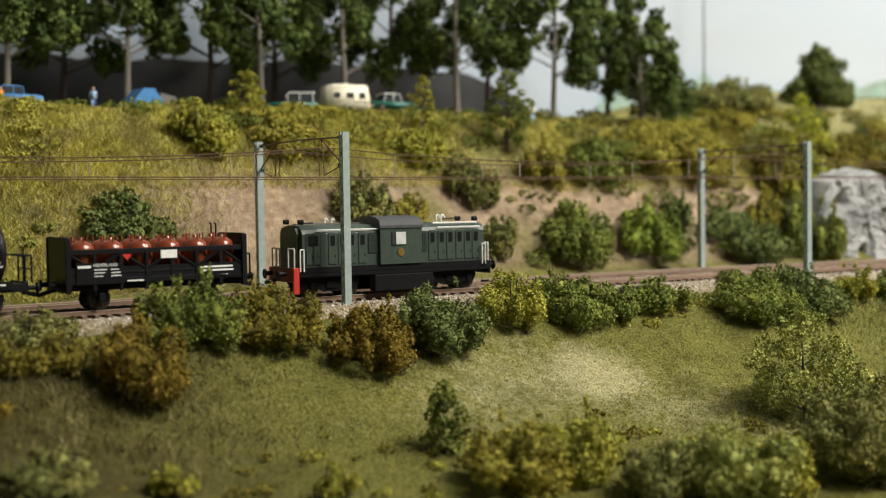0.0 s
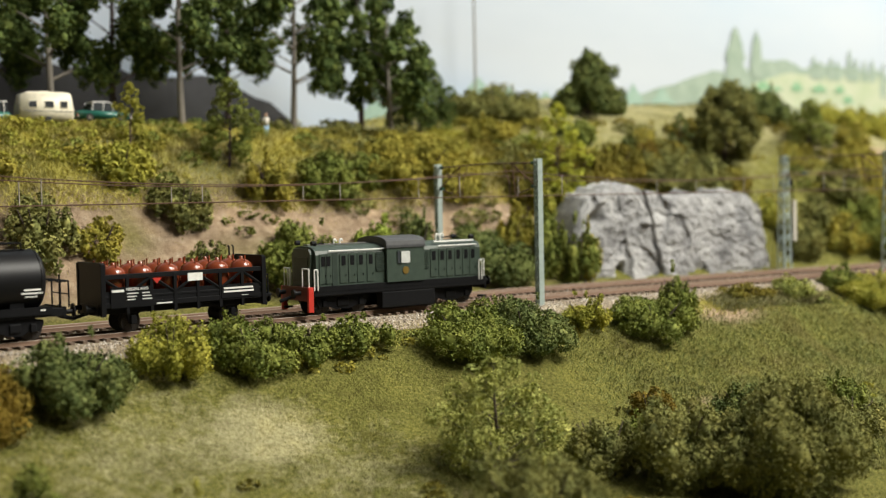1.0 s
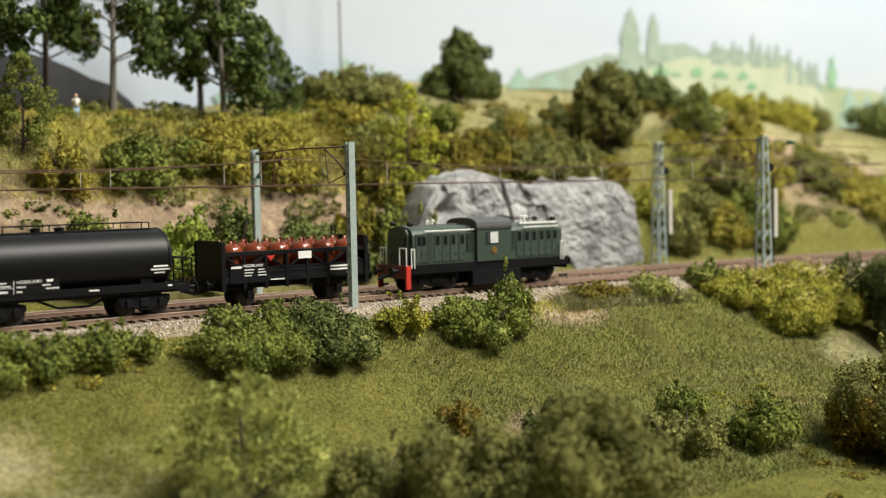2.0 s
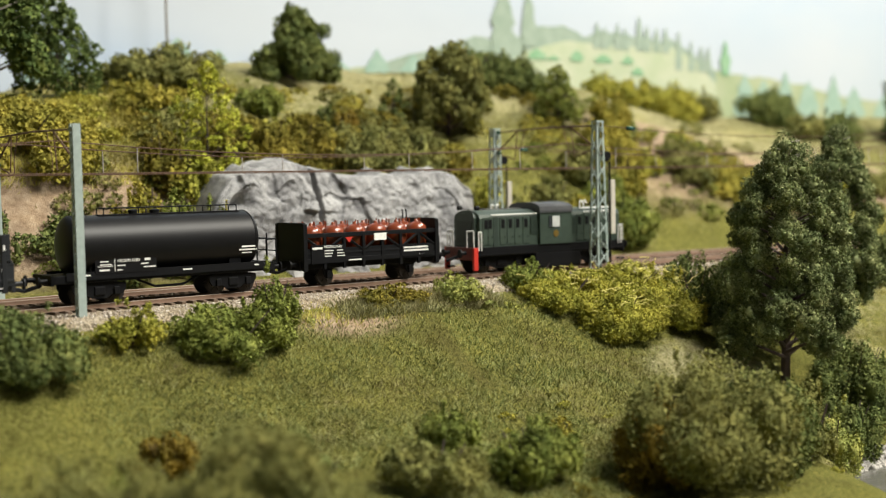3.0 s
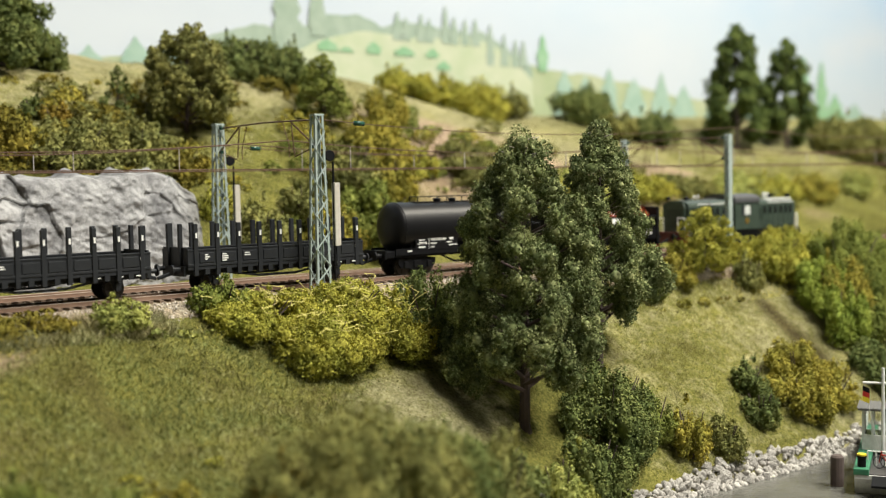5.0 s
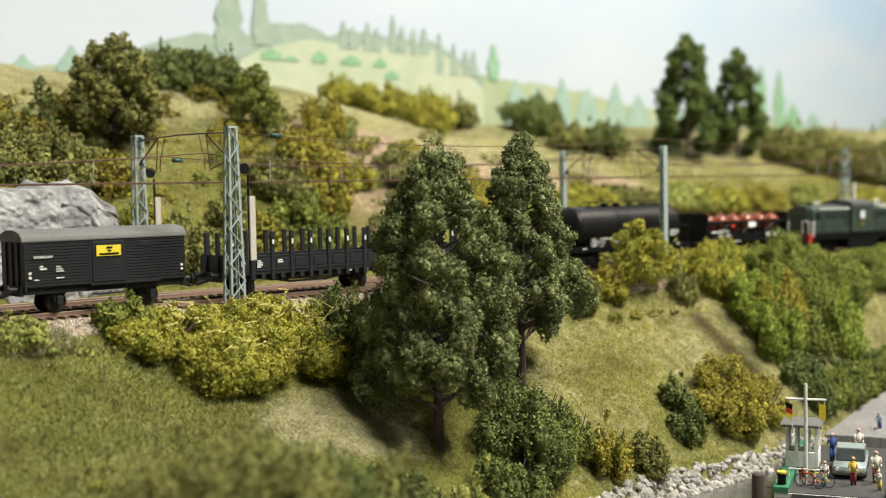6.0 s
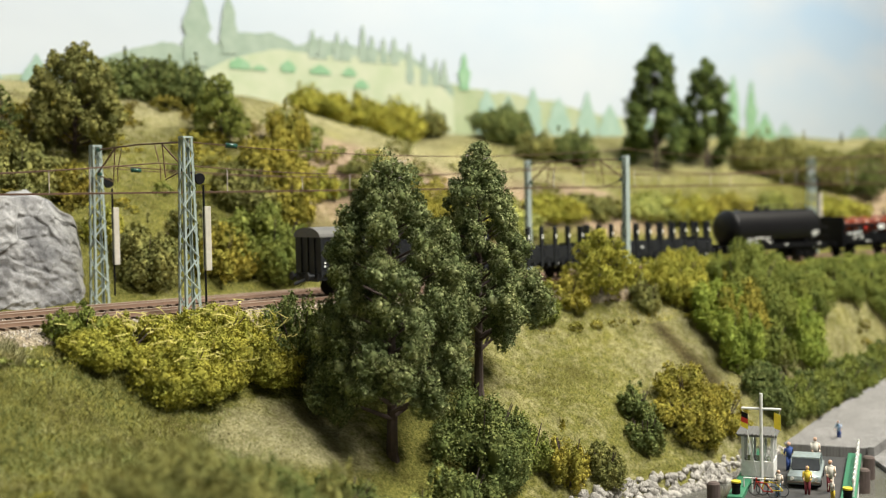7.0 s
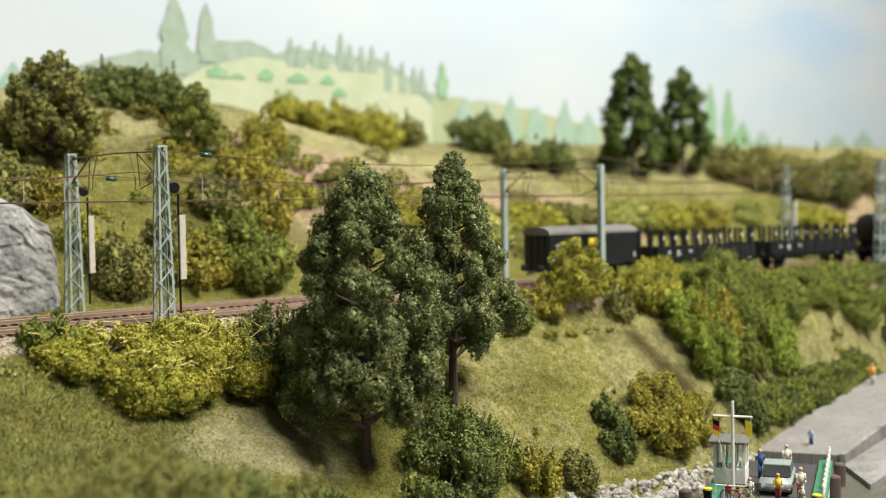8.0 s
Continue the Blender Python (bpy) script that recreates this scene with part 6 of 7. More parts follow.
    bars(v, -0.0172, y, 0.0166, (0.0076,), WHITE, 0.0007)
    bars(v, -0.0440, y, 0.0208, (0.0050, 0.0070), WHITE, 0.0007, 0.0018)
    bars(v, -0.0458, y, 0.0178, (0.0100,), WHITE, 0.0003)
    bars(v, -0.0445, y, 0.0160, (0.0060,), WHITE, 0.0010)
    bars(v, -0.0352, y, 0.0222, (0.0003,), WHITE, 0.0080)
    bars(v, 0.0080, y, 0.0136, (0.0060,), WHITE, 0.0009)
    bars(v, -0.0540, y, 0.0136, (0.0040,), WHITE, 0.0009)
    bars(v, 0.0570, y, 0.0136, (0.0030,), WHITE, 0.0009)
    for i, (x0, x1) in enumerate(((0.0475, 0.0570), (0.0460, 0.0585), (0.0485, 0.0555))):
        z = 0.0250 - i * 0.0019
        yy = -math.sqrt(r * r - (z - 0.0298) ** 2) - 0.00005
        t = part("lettering", boxed(x0, x1, yy - 0.0001, yy + 0.0003, z - 0.0005, z + 0.0005), WHITE, v, "row of fine lettering")
    part("small_plate", boxed(-0.0580, -0.0558, -0.0150, -0.0136, 0.0265, 0.0285), WHITE, v, "small white plate")


def build_stake_wagon(v):
    half = 0.0660
    underframe(v, half, 0.0085, 0.0120, GREY)
    part("floor_boards", boxed(-half, half, -0.0150, 0.0150, 0.0120, 0.0134), GREY, v)
    for s in (-1, 1):
        y = s * 0.0158
        part("side_board", boxed(-half, half, y - 0.0006, y + 0.0006, 0.0108, 0.0225, 0.0002), GREY, v)
        part("top_edge", boxed(-half, half, y - 0.0009, y + 0.0009, 0.0218, 0.0228, 0.0002), GREY, v)
        part("low_edge", boxed(-half, half, y - 0.0010, y + 0.0010, 0.0125, 0.0140, 0.0002), GREY, v)
        n = 9
        for i in range(n):
            x = -half + 0.0055 + i * (2 * half - 0.011) / (n - 1)
            st = part("stake", boxed(x - 0.0014, x + 0.0014, y + s * 0.0004 - 0.0010, y + s * 0.0004 + 0.0012, 0.0080, 0.0385, 0.0003), GREY, v, "tall steel stake")
            part("stake_mark", boxed(x - 0.0006, x + 0.0006, min(y + s * 0.0016, y + s * 0.0020), max(y + s * 0.0016, y + s * 0.0020), 0.0298, 0.0330), WHITE, st, "white mark")
            if i < n - 1:
                d = (2 * half - 0.011) / (n - 1)
                part("side_panel", boxed(x + 0.0026, x + d - 0.0026, min(y, y + s * 0.0011), max(y, y + s * 0.0011), 0.0145, 0.0205, 0.0002), GREY, v)
                part("hook_block", boxed(x + d / 2 - 0.0016, x + d / 2 + 0.0016, min(y, y + s * 0.0012), max(y, y + s * 0.0012), 0.0085, 0.0112), GREY, v)
    for e in (-1, 1):
        x = e * (half - 0.0006)
        part("end_board", boxed(x - 0.0006, x + 0.0006, -0.0150, 0.0150, 0.0120, 0.0240, 0.0002), GREY, v)
        for y in (-0.0075, 0.0075):
            part("end_stake", boxed(x + e * 0.0008 - 0.0012, x + e * 0.0008 + 0.0012, y - 0.0012, y + 0.0012, 0.0085, 0.0385, 0.0003), GREY, v)
    y = -0.0158 - 0.0012
    for x, ws in ((-0.0545, (0.0022, 0.0034, 0.0018)), (-0.0425, (0.0030, 0.0042, 0.0042, 0.0030)), (-0.0265, (0.0034, 0.0042))):
        bars(v, x, y, 0.0196, ws, WHITE, 0.0007, 0.0013)
    bars(v, 0.0590, y, 0.0200, (0.0024,), WHITE, 0.0014)
    for x in (0.030, 0.044, 0.056):
        bars(v, x, y, 0.0096, (0.0036,), WHITE, 0.0006)
    axle_guards(v, (-0.0460, 0.0460), GREY)
    part("truss", rods([(-0.034, -0.0125, 0.0088), (-0.014, -0.0125, 0.0062), (0.014, -0.0125, 0.0062), (0.034, -0.0125, 0.0088)], 0.0006, 6), GREY, v)
    part("truss", rods([(-0.034, 0.0125, 0.0088), (-0.014, 0.0125, 0.0062), (0.014, 0.0125, 0.0062), (0.034, 0.0125, 0.0088)], 0.0006, 6), GREY, v)


def build_van(v):
    half = 0.0518
    underframe(v, half, 0.0088, 0.0122, GREY)
    w = 0.0158
    part("body", prism([(-w, 0.0118), (-w, 0.0388), (w, 0.0388), (w, 0.0118)], -half, half, "X"), GREY, v, "dark grey planked body")
    for s in (-1, 1):
        y = s * w
        for i in range(15):
            z = 0.0122 + i * 0.00176
            part("plank", boxed(-half + 0.0004, half - 0.0004, min(y, y + s * 0.0006), max(y, y + s * 0.0006), z, z + 0.00130, 0.0001), GREY, v)
        for x in (-half + 0.0007, -0.0115, 0.0115, half - 0.0007):
            part("side_post", boxed(x - 0.0006, x + 0.0006, min(y, y + s * 0.0007), max(y, y + s * 0.0007), 0.0105, 0.0386, 0.0002), GREY, v)
        door = part("sliding_door", boxed(-0.0105, 0.0105, min(y + s * 0.0002, y + s * 0.0008), max(y + s * 0.0002, y + s * 0.0008), 0.0125, 0.0372, 0.0002), GREY, v)
        for i in range(13):
            z = 0.0130 + i * 0.00185
            part("plank", boxed(-0.0102, 0.0102, min(y + s * 0.0008, y + s * 0.0011), max(y + s * 0.0008, y + s * 0.0011), z, z + 0.0016, 0.0001), GREY, door)
        part("door_rail", boxed(-0.012, 0.034, min(y, y + s * 0.0014), max(y, y + s * 0.0014), 0.0114, 0.0124), GREY, v)
        part("vent_flap", boxed(0.0210, 0.0290, min(y, y + s * 0.0010), max(y, y + s * 0.0010), 0.0330, 0.0362, 0.0002), GREY, v)
        board = part("sign_board", boxed(-0.0080, 0.0078, min(y + s * 0.0011, y + s * 0.0017), max(y + s * 0.0011, y + s * 0.0017), 0.0282, 0.0345), YELLOW, v, "yellow sign with black lettering")
        bm = bmesh.new()
        yy = y + s * 0.0018
        for x0, x1, z in ((-0.0016, 0.0022, 0.0330), (-0.0008, 0.0014, 0.0312), (-0.0062, 0.0062, 0.0293)):
            box(bm, x0, x1, yy - 0.0001, yy + 0.0001, z - 0.0005, z + 0.0006)
        part("lettering", bm, BLACK, board, "black lettering")
    roof = [(-w - 0.0010, 0.0382)]
    for i in range(13):
        a = math.pi * i / 12
        roof.append((-(w + 0.0010) * math.cos(a), 0.0390 + 0.0062 * math.sin(a)))
    roof.append((w + 0.0010, 0.0382))
    part("roof", prism(roof, -half - 0.0012, half + 0.0012, "X"), VAN_ROOF, v, "curved light grey roof")
    for e in (-1, 1):
        for y in (-0.0085, 0.0, 0.0085):
            x = e * half
            part("end_post", boxed(min(x, x + e * 0.0010), max(x, x + e * 0.0010), y - 0.0009, y + 0.0009, 0.0115, 0.0400), GREY, v)
        for z in (0.0170, 0.0195):
            part("lamp_iron", boxed(e * (half - 0.0030) - 0.0008, e * (half - 0.0030) + 0.0008, -w - 0.0014, -w - 0.0009, z, z + 0.0013), WHITE, v, "white square mark")
    y = -w - 0.0012
    words("NEDERLAND", v, -0.0465, y, 0.0286, 0.0020, WHITE)
    bars(v, -0.0430, y, 0.0242, (0.0020, 0.0042), WHITE, 0.0008, 0.0014)
    bars(v, -0.0330, y, 0.0236, (0.0028, 0.0040, 0.0046), WHITE, 0.0006, 0.0013)
    bars(v, -0.0330, y, 0.0172, (0.0046,), WHITE, 0.0006)
    bars(v, -0.0465, y, 0.0165, (0.0030,), WHITE, 0.0006)
    axle_guards(v, (-0.0300, 0.0300), GREY)
    part("step_board", boxed(-0.010, 0.010, -0.0165, -0.0135, 0.0070, 0.0076), GREY, v)


def stretch_running_gear(v):
    """The bodies ride high: what lies below the floor reaches 4 mm further down to the rails, the rest is lifted."""
    done = set()
    for ob in v.children_recursive:
        if ob.type != "MESH" or ob.name.startswith("wheelset") or ob.data.name in done:
            continue
        done.add(ob.data.name)
        if abs(ob.rotation_euler.x) > 1:
            ob.location.z += 0.004
            continue
        base = ob.location.z + (ob.parent.location.z if ob.parent is not v else 0.0)
        for p in ob.data.vertices:
            z = base + p.co.z
            p.co.z += 0.004 if z > 0.0125 or ob.name.startswith("lettering") else 0.004 * max(0.0, z) / 0.0125


def shorten(v, k):
    """The same vehicle at k times its length."""
    done = set()
    for ob in v.children_recursive:
        ob.location.x *= k
        if ob.type == "MESH" and not ob.name.startswith("wheelset") and ob.data.name not in done:
            done.add(ob.data.name)
            for p in ob.data.vertices:
                p.co.x *= k
    for i, (w, x, r) in enumerate(WHEELS):
        if w.parent is v:
            WHEELS[i] = (w, x * k, r)


def vehicle(name, label, category, build, behind):
    v = thing(name, pose(0, 0, 0), label, category, "vehicles of the goods train")
    build(v)
    stretch_running_gear(v)
    if build is build_loco:
        shorten(v, 0.976)
    TRAIN.append((v, behind))
    return v


# distances behind the middle of the locomotive
vehicle("diesel_locomotive", "dark green centre-cab diesel locomotive with white hand rails", "locomotive", build_loco, -0.0048)
vehicle("jar_wagon", "black open wagon carrying red-brown stoneware jars", "wagon", build_jar_wagon, 0.1550)
vehicle("tank_wagon", "satin black bogie tank wagon with white lettering", "wagon", build_tank_wagon, 0.3010)
vehicle("stake_wagon", "dark grey low-sided wagon with tall stakes, behind the tank", "wagon", build_stake_wagon, 0.461)
vehicle("stake_wagon", "dark grey low-sided wagon with tall stakes, before the van", "wagon", build_stake_wagon, 0.617)
vehicle("covered_van", "dark grey covered van with a yellow sign and pale roof", "wagon", build_van, 0.7635)


# ---- the ferry, the road and the shore ----
def figure(m, high, top, legs, label, bend=0.0):
    """A painted scale figure in one plain mesh."""
    bm = bmesh.new()

    def piece(index, make):
        a = len(bm.faces)
        make()
        bm.faces.ensure_lookup_table()
        for f in bm.faces[a:]:
            f.material_index = index

    h = high
    piece(1, lambda: [rod(bm, (0, s * 0.05 * h, 0), (0, s * 0.055 * h, 0.47 * h), 0.045 * h, 0.06 * h, 7) for s in (-1, 1)])
    lean = Vector((bend * h, 0, 0))
    piece(0, lambda: [rod(bm, (0, 0, 0.45 * h), Vector((0, 0, 0.80 * h)) + lean, 0.085 * h, 0.11 * h, 9), rod(bm, Vector((0, 0, 0.80 * h)) + lean, Vector((0, 0, 0.84 * h)) + lean, 0.11 * h, 0.04 * h, 9)])
    piece(0, lambda: [rod(bm, Vector((0, s * 0.12 * h, 0.79 * h)) + lean, Vector((0.07 * h, s * 0.14 * h, 0.58 * h)) + lean, 0.035 * h, 0.03 * h, 6) for s in (-1, 1)])
    piece(2, lambda: [rod(bm, Vector((0.07 * h, s * 0.14 * h, 0.58 * h)) + lean, Vector((0.13 * h, s * 0.10 * h, 0.50 * h)) + lean, 0.026 * h, 0.022 * h, 6) for s in (-1, 1)])
    piece(2, lambda: bmesh.ops.create_uvsphere(bm, u_segments=10, v_segments=8, radius=0.068 * h, matrix=Matrix.Translation(Vector((0.01 * h, 0, 0.92 * h)) + lean)))
    ob = part("figure", bm, (CLOTH[top], CLOTH[legs], SKIN), None, smooth=True)
    ob.matrix_world = m
    return tagged(ob, label, "figurine")


def car(m, body, roof, label, length=0.047, wide=0.0185, tall=0.0165, boxy=False):
    c = thing("car", m, label, "car")
    h, L = tall, length / 2
    low, waist = 0.0026, 0.0092
    side = [(-L, low), (-L, waist - 0.001), (-L * 0.96, waist), (L * 0.94, waist - 0.0006), (L, waist - 0.0022), (L, low)]
    bm = prism(side, -wide / 2, wide / 2)
    bmesh.ops.bevel(bm, geom=list(bm.edges), offset=0.0007, segments=2, affect="EDGES")
    part("body", bm, body, c, smooth=True)
    r0, r1 = (-L * 0.92, L * 0.42) if boxy else (-L * 0.58, L * 0.46)
    cab = prism([(r0, waist - 0.0003), (r0 + (0.0006 if boxy else 0.0042), h - 0.0004), (r1 - 0.0052, h - 0.0004), (r1, waist - 0.0003)], -wide * 0.44, wide * 0.44)
    bmesh.ops.bevel(cab, geom=list(cab.edges), offset=0.0006, segments=2, affect="EDGES")
    part("window_band", cab, DARK_GLASS, c, "dark glazing")
    part("roof", boxed(r0 + (0.0004 if boxy else 0.0040), r1 - 0.0048, -wide * 0.43, wide * 0.43, h - 0.0010, h + 0.0001, 0.0004), roof, c)
    for s in (-1, 1):
        for x in (r0 + 0.0028, (r0 + r1) / 2, r1 - 0.0030):
            part("pillar", rods([(x, s * wide * 0.447, waist - 0.0004), (x + (0.0006 if x < 0 else -0.0012), s * wide * 0.44, h - 0.0006)], 0.0004, 5), roof, c)
        for x in (-L * 0.58, L * 0.60):
            wheel = part("wheel", lathe([(0.0004, -0.0010), (0.0030, -0.0010), (0.0036, -0.0004), (0.0036, 0.0004), (0.0030, 0.0010), (0.0004, 0.0010)], 16, "Y"), RUBBER, c)
            wheel.location = (x, s * (wide / 2 - 0.0008), 0.0036)
            part("hub_cap", rod(bmesh.new(), (0, s * 0.0010, 0), (0, s * 0.0013, 0), 0.0017, sides=12), STEEL, wheel, "bright hub cap")
        for e, mm in ((-1, RED), (1, WHITE)):
            part("lamp", rod(bmesh.new(), (e * L - e * 0.0004, s * wide * 0.36, waist - 0.0028), (e * (L + 0.0003), s * wide * 0.36, waist - 0.0028), 0.0012, sides=10), mm, c)
    for e in (-1, 1):
        part("bumper", boxed(e * L - 0.0009, e * L + 0.0009, -wide * 0.5, wide * 0.5, 0.0036, 0.0050, 0.0004), STEEL, c, "chrome bumper")
    return c




def build_caravan(m):
    c = thing("caravan", m, "cream touring caravan parked under the trees", "caravan")
    L, w, h = 0.0212, 0.0115, 0.0270
    side = [(-L + 0.002, 0.0040), (-L, 0.0065), (-L + 0.0004, 0.0150), (-L + 0.0025, h - 0.0010), (-L + 0.006, h), (L - 0.006, h), (L - 0.0025, h - 0.0010), (L - 0.0004, 0.0150), (L, 0.0065), (L - 0.002, 0.0040)]
    bm = prism(side, -w, w)
    bmesh.ops.bevel(bm, geom=list(bm.edges), offset=0.0008, segments=2, affect="EDGES")
    part("body", bm, CREAM, c, smooth=True)
    for s in (-1, 1):
        for x0, x1 in ((-0.0160, -0.0085), (-0.0030, 0.0050), (0.0095, 0.0160)):
            f = part("window", boxed(x0, x1, min(s * w, s * (w + 0.0003)), max(s * w, s * (w + 0.0003)), 0.0140, 0.0200, 0.0003), CREAM, c)
            part("pane", boxed(x0 + 0.0006, x1 - 0.0006, min(s * (w + 0.0002), s * (w + 0.0005)), max(s * (w + 0.0002), s * (w + 0.0005)), 0.0146, 0.0194), DARK_GLASS, f)
        part("trim", boxed(-L + 0.0006, L - 0.0006, min(s * w, s * (w + 0.0003)), max(s * w, s * (w + 0.0003)), 0.0112, 0.0118), VAN_ROOF, c)
        wheel = part("wheel", lathe([(0.0004, -0.0010), (0.0034, -0.0010), (0.0038, 0), (0.0034, 0.0010), (0.0004, 0.0010)], 16, "Y"), RUBBER, c)
        wheel.location = (0, s * (w - 0.0005), 0.0038)
    part("drawbar", rods([(L - 0.002, 0, 0.0050), (L + 0.010, 0, 0.0050), (L + 0.010, 0, 0.0)], 0.0007, 6), STEEL, c)
    part("roof_light", boxed(-0.004, 0.004, -0.004, 0.004, h - 0.0002, h + 0.0012, 0.0004), CREAM, c)


def build_ferry():
    m = pose(1.301, 0.499, 0.0, 0, 0, 28.0)
    f = thing("car_ferry", m, "small green and white car ferry moored at the ramp", "ferry")
    L, w = 0.136, 0.0365
    hull = prism([(0.004, -0.005), (-0.006, 0.0105), (-0.006, 0.0130), (L + 0.004, 0.0130), (L + 0.004, 0.0105), (L - 0.006, -0.005)], -w, w)
    part("hull", hull, WHITE, f, "white hull side")
    part("deck", boxed(-0.005, L + 0.003, -w + 0.007, w - 0.007, 0.0128, 0.0136), DECK, f, "dark deck")
    for s in (-1, 1):
        part("gunwale", boxed(-0.0065, L + 0.0045, min(s * (w - 0.0085), s * (w + 0.0006)), max(s * (w - 0.0085), s * (w + 0.0006)), 0.0128, 0.0168, 0.0006), FERRY_GREEN, f, "green side deck")
        bol = part("bollard", lathe([(0.0026, 0), (0.0026, 0.0055), (0.0031, 0.0058), (0.0031, 0.0068), (0.0004, 0.0069)], 14), BLACK, f, "black bollard")
        bol.location = (0.001, s * (w - 0.004), 0.0168)
        part("bollard_top", rod(bmesh.new(), (0, 0, 0.0069), (0, 0, 0.0080), 0.0029, sides=14), YELLOW, bol, "yellow top")
        rail = [(x, s * (w - 0.0012), 0) for x in np.linspace(0.012, L - 0.004, 9)]
        for x, y, _ in rail if s < 0 else rail[6:]:
            part("rail_post", rod(bmesh.new(), (x, y, 0.0165), (x, y, 0.0270), 0.0006, sides=7), WHITE, f, "white rail post")
            part("post_knob", rod(bmesh.new(), (x, y, 0.0265), (x, y, 0.0282), 0.0010, 0.0007, sides=8), WHITE, f)
        for z in (0.0215, 0.0262):
            a = rail[0] if s < 0 else rail[6]
            part("hand_rail", rods([(a[0], a[1], z), (rail[-1][0], a[1], z)], 0.0005, 6), WHITE, f, "white hand rail")
    part("front_flap", prism([(-0.006, 0.0130), (-0.022, 0.0105), (-0.022, 0.0092), (-0.006, 0.0110)], -0.026, 0.026), BLACK, f, "black loading flap")
    part("rear_flap", prism([(L + 0.003, 0.0130), (L + 0.022, 0.0085), (L + 0.022, 0.0072), (L + 0.003, 0.0112)], -0.026, 0.026), DECK, f, "dark loading flap")
    # wheelhouse
    x0, x1, y0, y1, z0 = 0.050, 0.074, 0.0145, 0.0350, 0.0166
    house = part("wheelhouse", boxed(x0, x1, y0, y1, z0, z0 + 0.0100, 0.0003), WHITE, f, "white wheelhouse")
    for x in (x0 + 0.0010, (x0 + x1) / 2, x1 - 0.0010):
        for y in (y0 + 0.0010, y1 - 0.0010):
            part("window_post", boxed(x - 0.0009, x + 0.0009, y - 0.0009, y + 0.0009, z0 + 0.0100, z0 + 0.0265), WHITE, house)
    for y in ((y0 + y1) / 2 - 0.0035, (y0 + y1) / 2 + 0.0035):
        for x in (x0 + 0.0006, x1 - 0.0006):
            part("window_post", boxed(x - 0.0005, x + 0.0005, y - 0.0008, y + 0.0008, z0 + 0.0100, z0 + 0.0265), WHITE, house)
    part("pane", boxed(x0 + 0.0016, x1 - 0.0016, y0 + 0.0014, y1 - 0.0014, z0 + 0.0101, z0 + 0.0262), GLASS, house, "wheelhouse glazing").visible_shadow = False
    roof = part("wheelhouse_roof", boxed(x0 - 0.0030, x1 + 0.0030, y0 - 0.0022, y1 + 0.0022, z0 + 0.0265, z0 + 0.0280, 0.0004), VAN_ROOF, f, "ribbed pale grey roof")
    for i in range(11):
        y = y0 - 0.0015 + i * 0.00245
        part("roof_rib", boxed(x0 - 0.0030, x1 + 0.0030, y - 0.0004, y + 0.0004, z0 + 0.0280, z0 + 0.0284), VAN_ROOF, roof)
    # signal mast with cross arm, stays and two flags
    mx, my = 0.043, 0.0215
    part("signal_mast", rod(bmesh.new(), (mx, my, 0.0136), (mx, my, 0.0725), 0.0012, 0.0010, 10), WHITE, f, "white signal mast")
    part("cross_arm", rod(bmesh.new(), (mx, my - 0.0125, 0.0625), (mx, my + 0.0125, 0.0625), 0.0008, sides=8), WHITE, f)
    for s in (-1, 1):
        part("stay", rods([(mx, my + s * 0.0120, 0.0625), (mx, my + s * 0.0030, 0.0200)], 0.00025, 5), WHITE, f)
    def cloth(y, colours, label):
        flag = new("flag")
        flag.parent = f
        tagged(flag, label)
        for i, c in enumerate(colours):
            h = 0.0100 / len(colours)
            z = 0.0605 - i * h
            part("stripe", prism([(y, z), (y - 0.0042, z - 0.0016), (y - 0.0042, z - 0.0016 - h), (y, z - h)], mx - 0.0004, mx, "X"), c, flag)
    cloth(my + 0.0125, (BLACK, RED, YELLOW), "small black, red and yellow striped flag")
    cloth(my - 0.0080, (YELLOW,), "small yellow flag")
    for i in range(4):
        y = 0.0300 - i * 0.0052
        part("low_rail", rods([(0.020, y, 0.0136), (0.020, y, 0.0225), (0.020, y - 0.0050, 0.0225), (0.020, y - 0.0050, 0.0136)], 0.0005, 6), WHITE, f, "white low rail")
    deck = 0.0136

    def on_deck(x, y, z=deck, turn=0):
        return m @ pose(x, y, z, 0, 0, turn)

    car(on_deck(0.062, -0.0050, deck, 180), SILVER, SILVER, "silver-blue vintage saloon car on the ferry deck", 0.050, 0.0200, 0.0165)
    figure(on_deck(0.034, -0.0210, deck, 200), 0.0205, "cream", "maroon", "figurine in cream shirt and maroon trousers on the ferry deck")
    figure(on_deck(0.024, -0.0080, deck, 180), 0.0180, "yellow_top", "maroon", "figurine in a yellow top and red skirt on the ferry deck")
    figure(on_deck(0.088, 0.0080, deck, 30), 0.0195, "navy", "navy", "figurine in navy blue beside the wheelhouse")
    figure(on_deck(0.104, -0.0080, deck, 200), 0.0205, "cream", "navy", "figurine in a white shirt at the rear of the ferry")
    figure(on_deck(0.014, -0.0235, deck, 160), 0.0130, "cream", "yellow_top", "seated figurine near the loading flap", 0.12)
    figure(on_deck(0.016, 0.0090, deck, 200), 0.0165, "cream", "pale_blue", "figurine leaning over a bicycle", 0.10)
    for i, (x, y, c) in enumerate(((0.010, 0.0170, RED), (0.013, 0.0120, YELLOW))):
        bike = thing("bicycle", on_deck(x, y, deck, 70 + 15 * i), "small " + ("red" if i == 0 else "yellow") + " bicycle standing on the ferry deck", "bicycle")
        for e in (-0.0062, 0.0062):
            ring = [(e + 0.0037 * math.cos(a), 0, 0.0039 + 0.0037 * math.sin(a)) for a in np.linspace(0, 2 * math.pi, 15)]
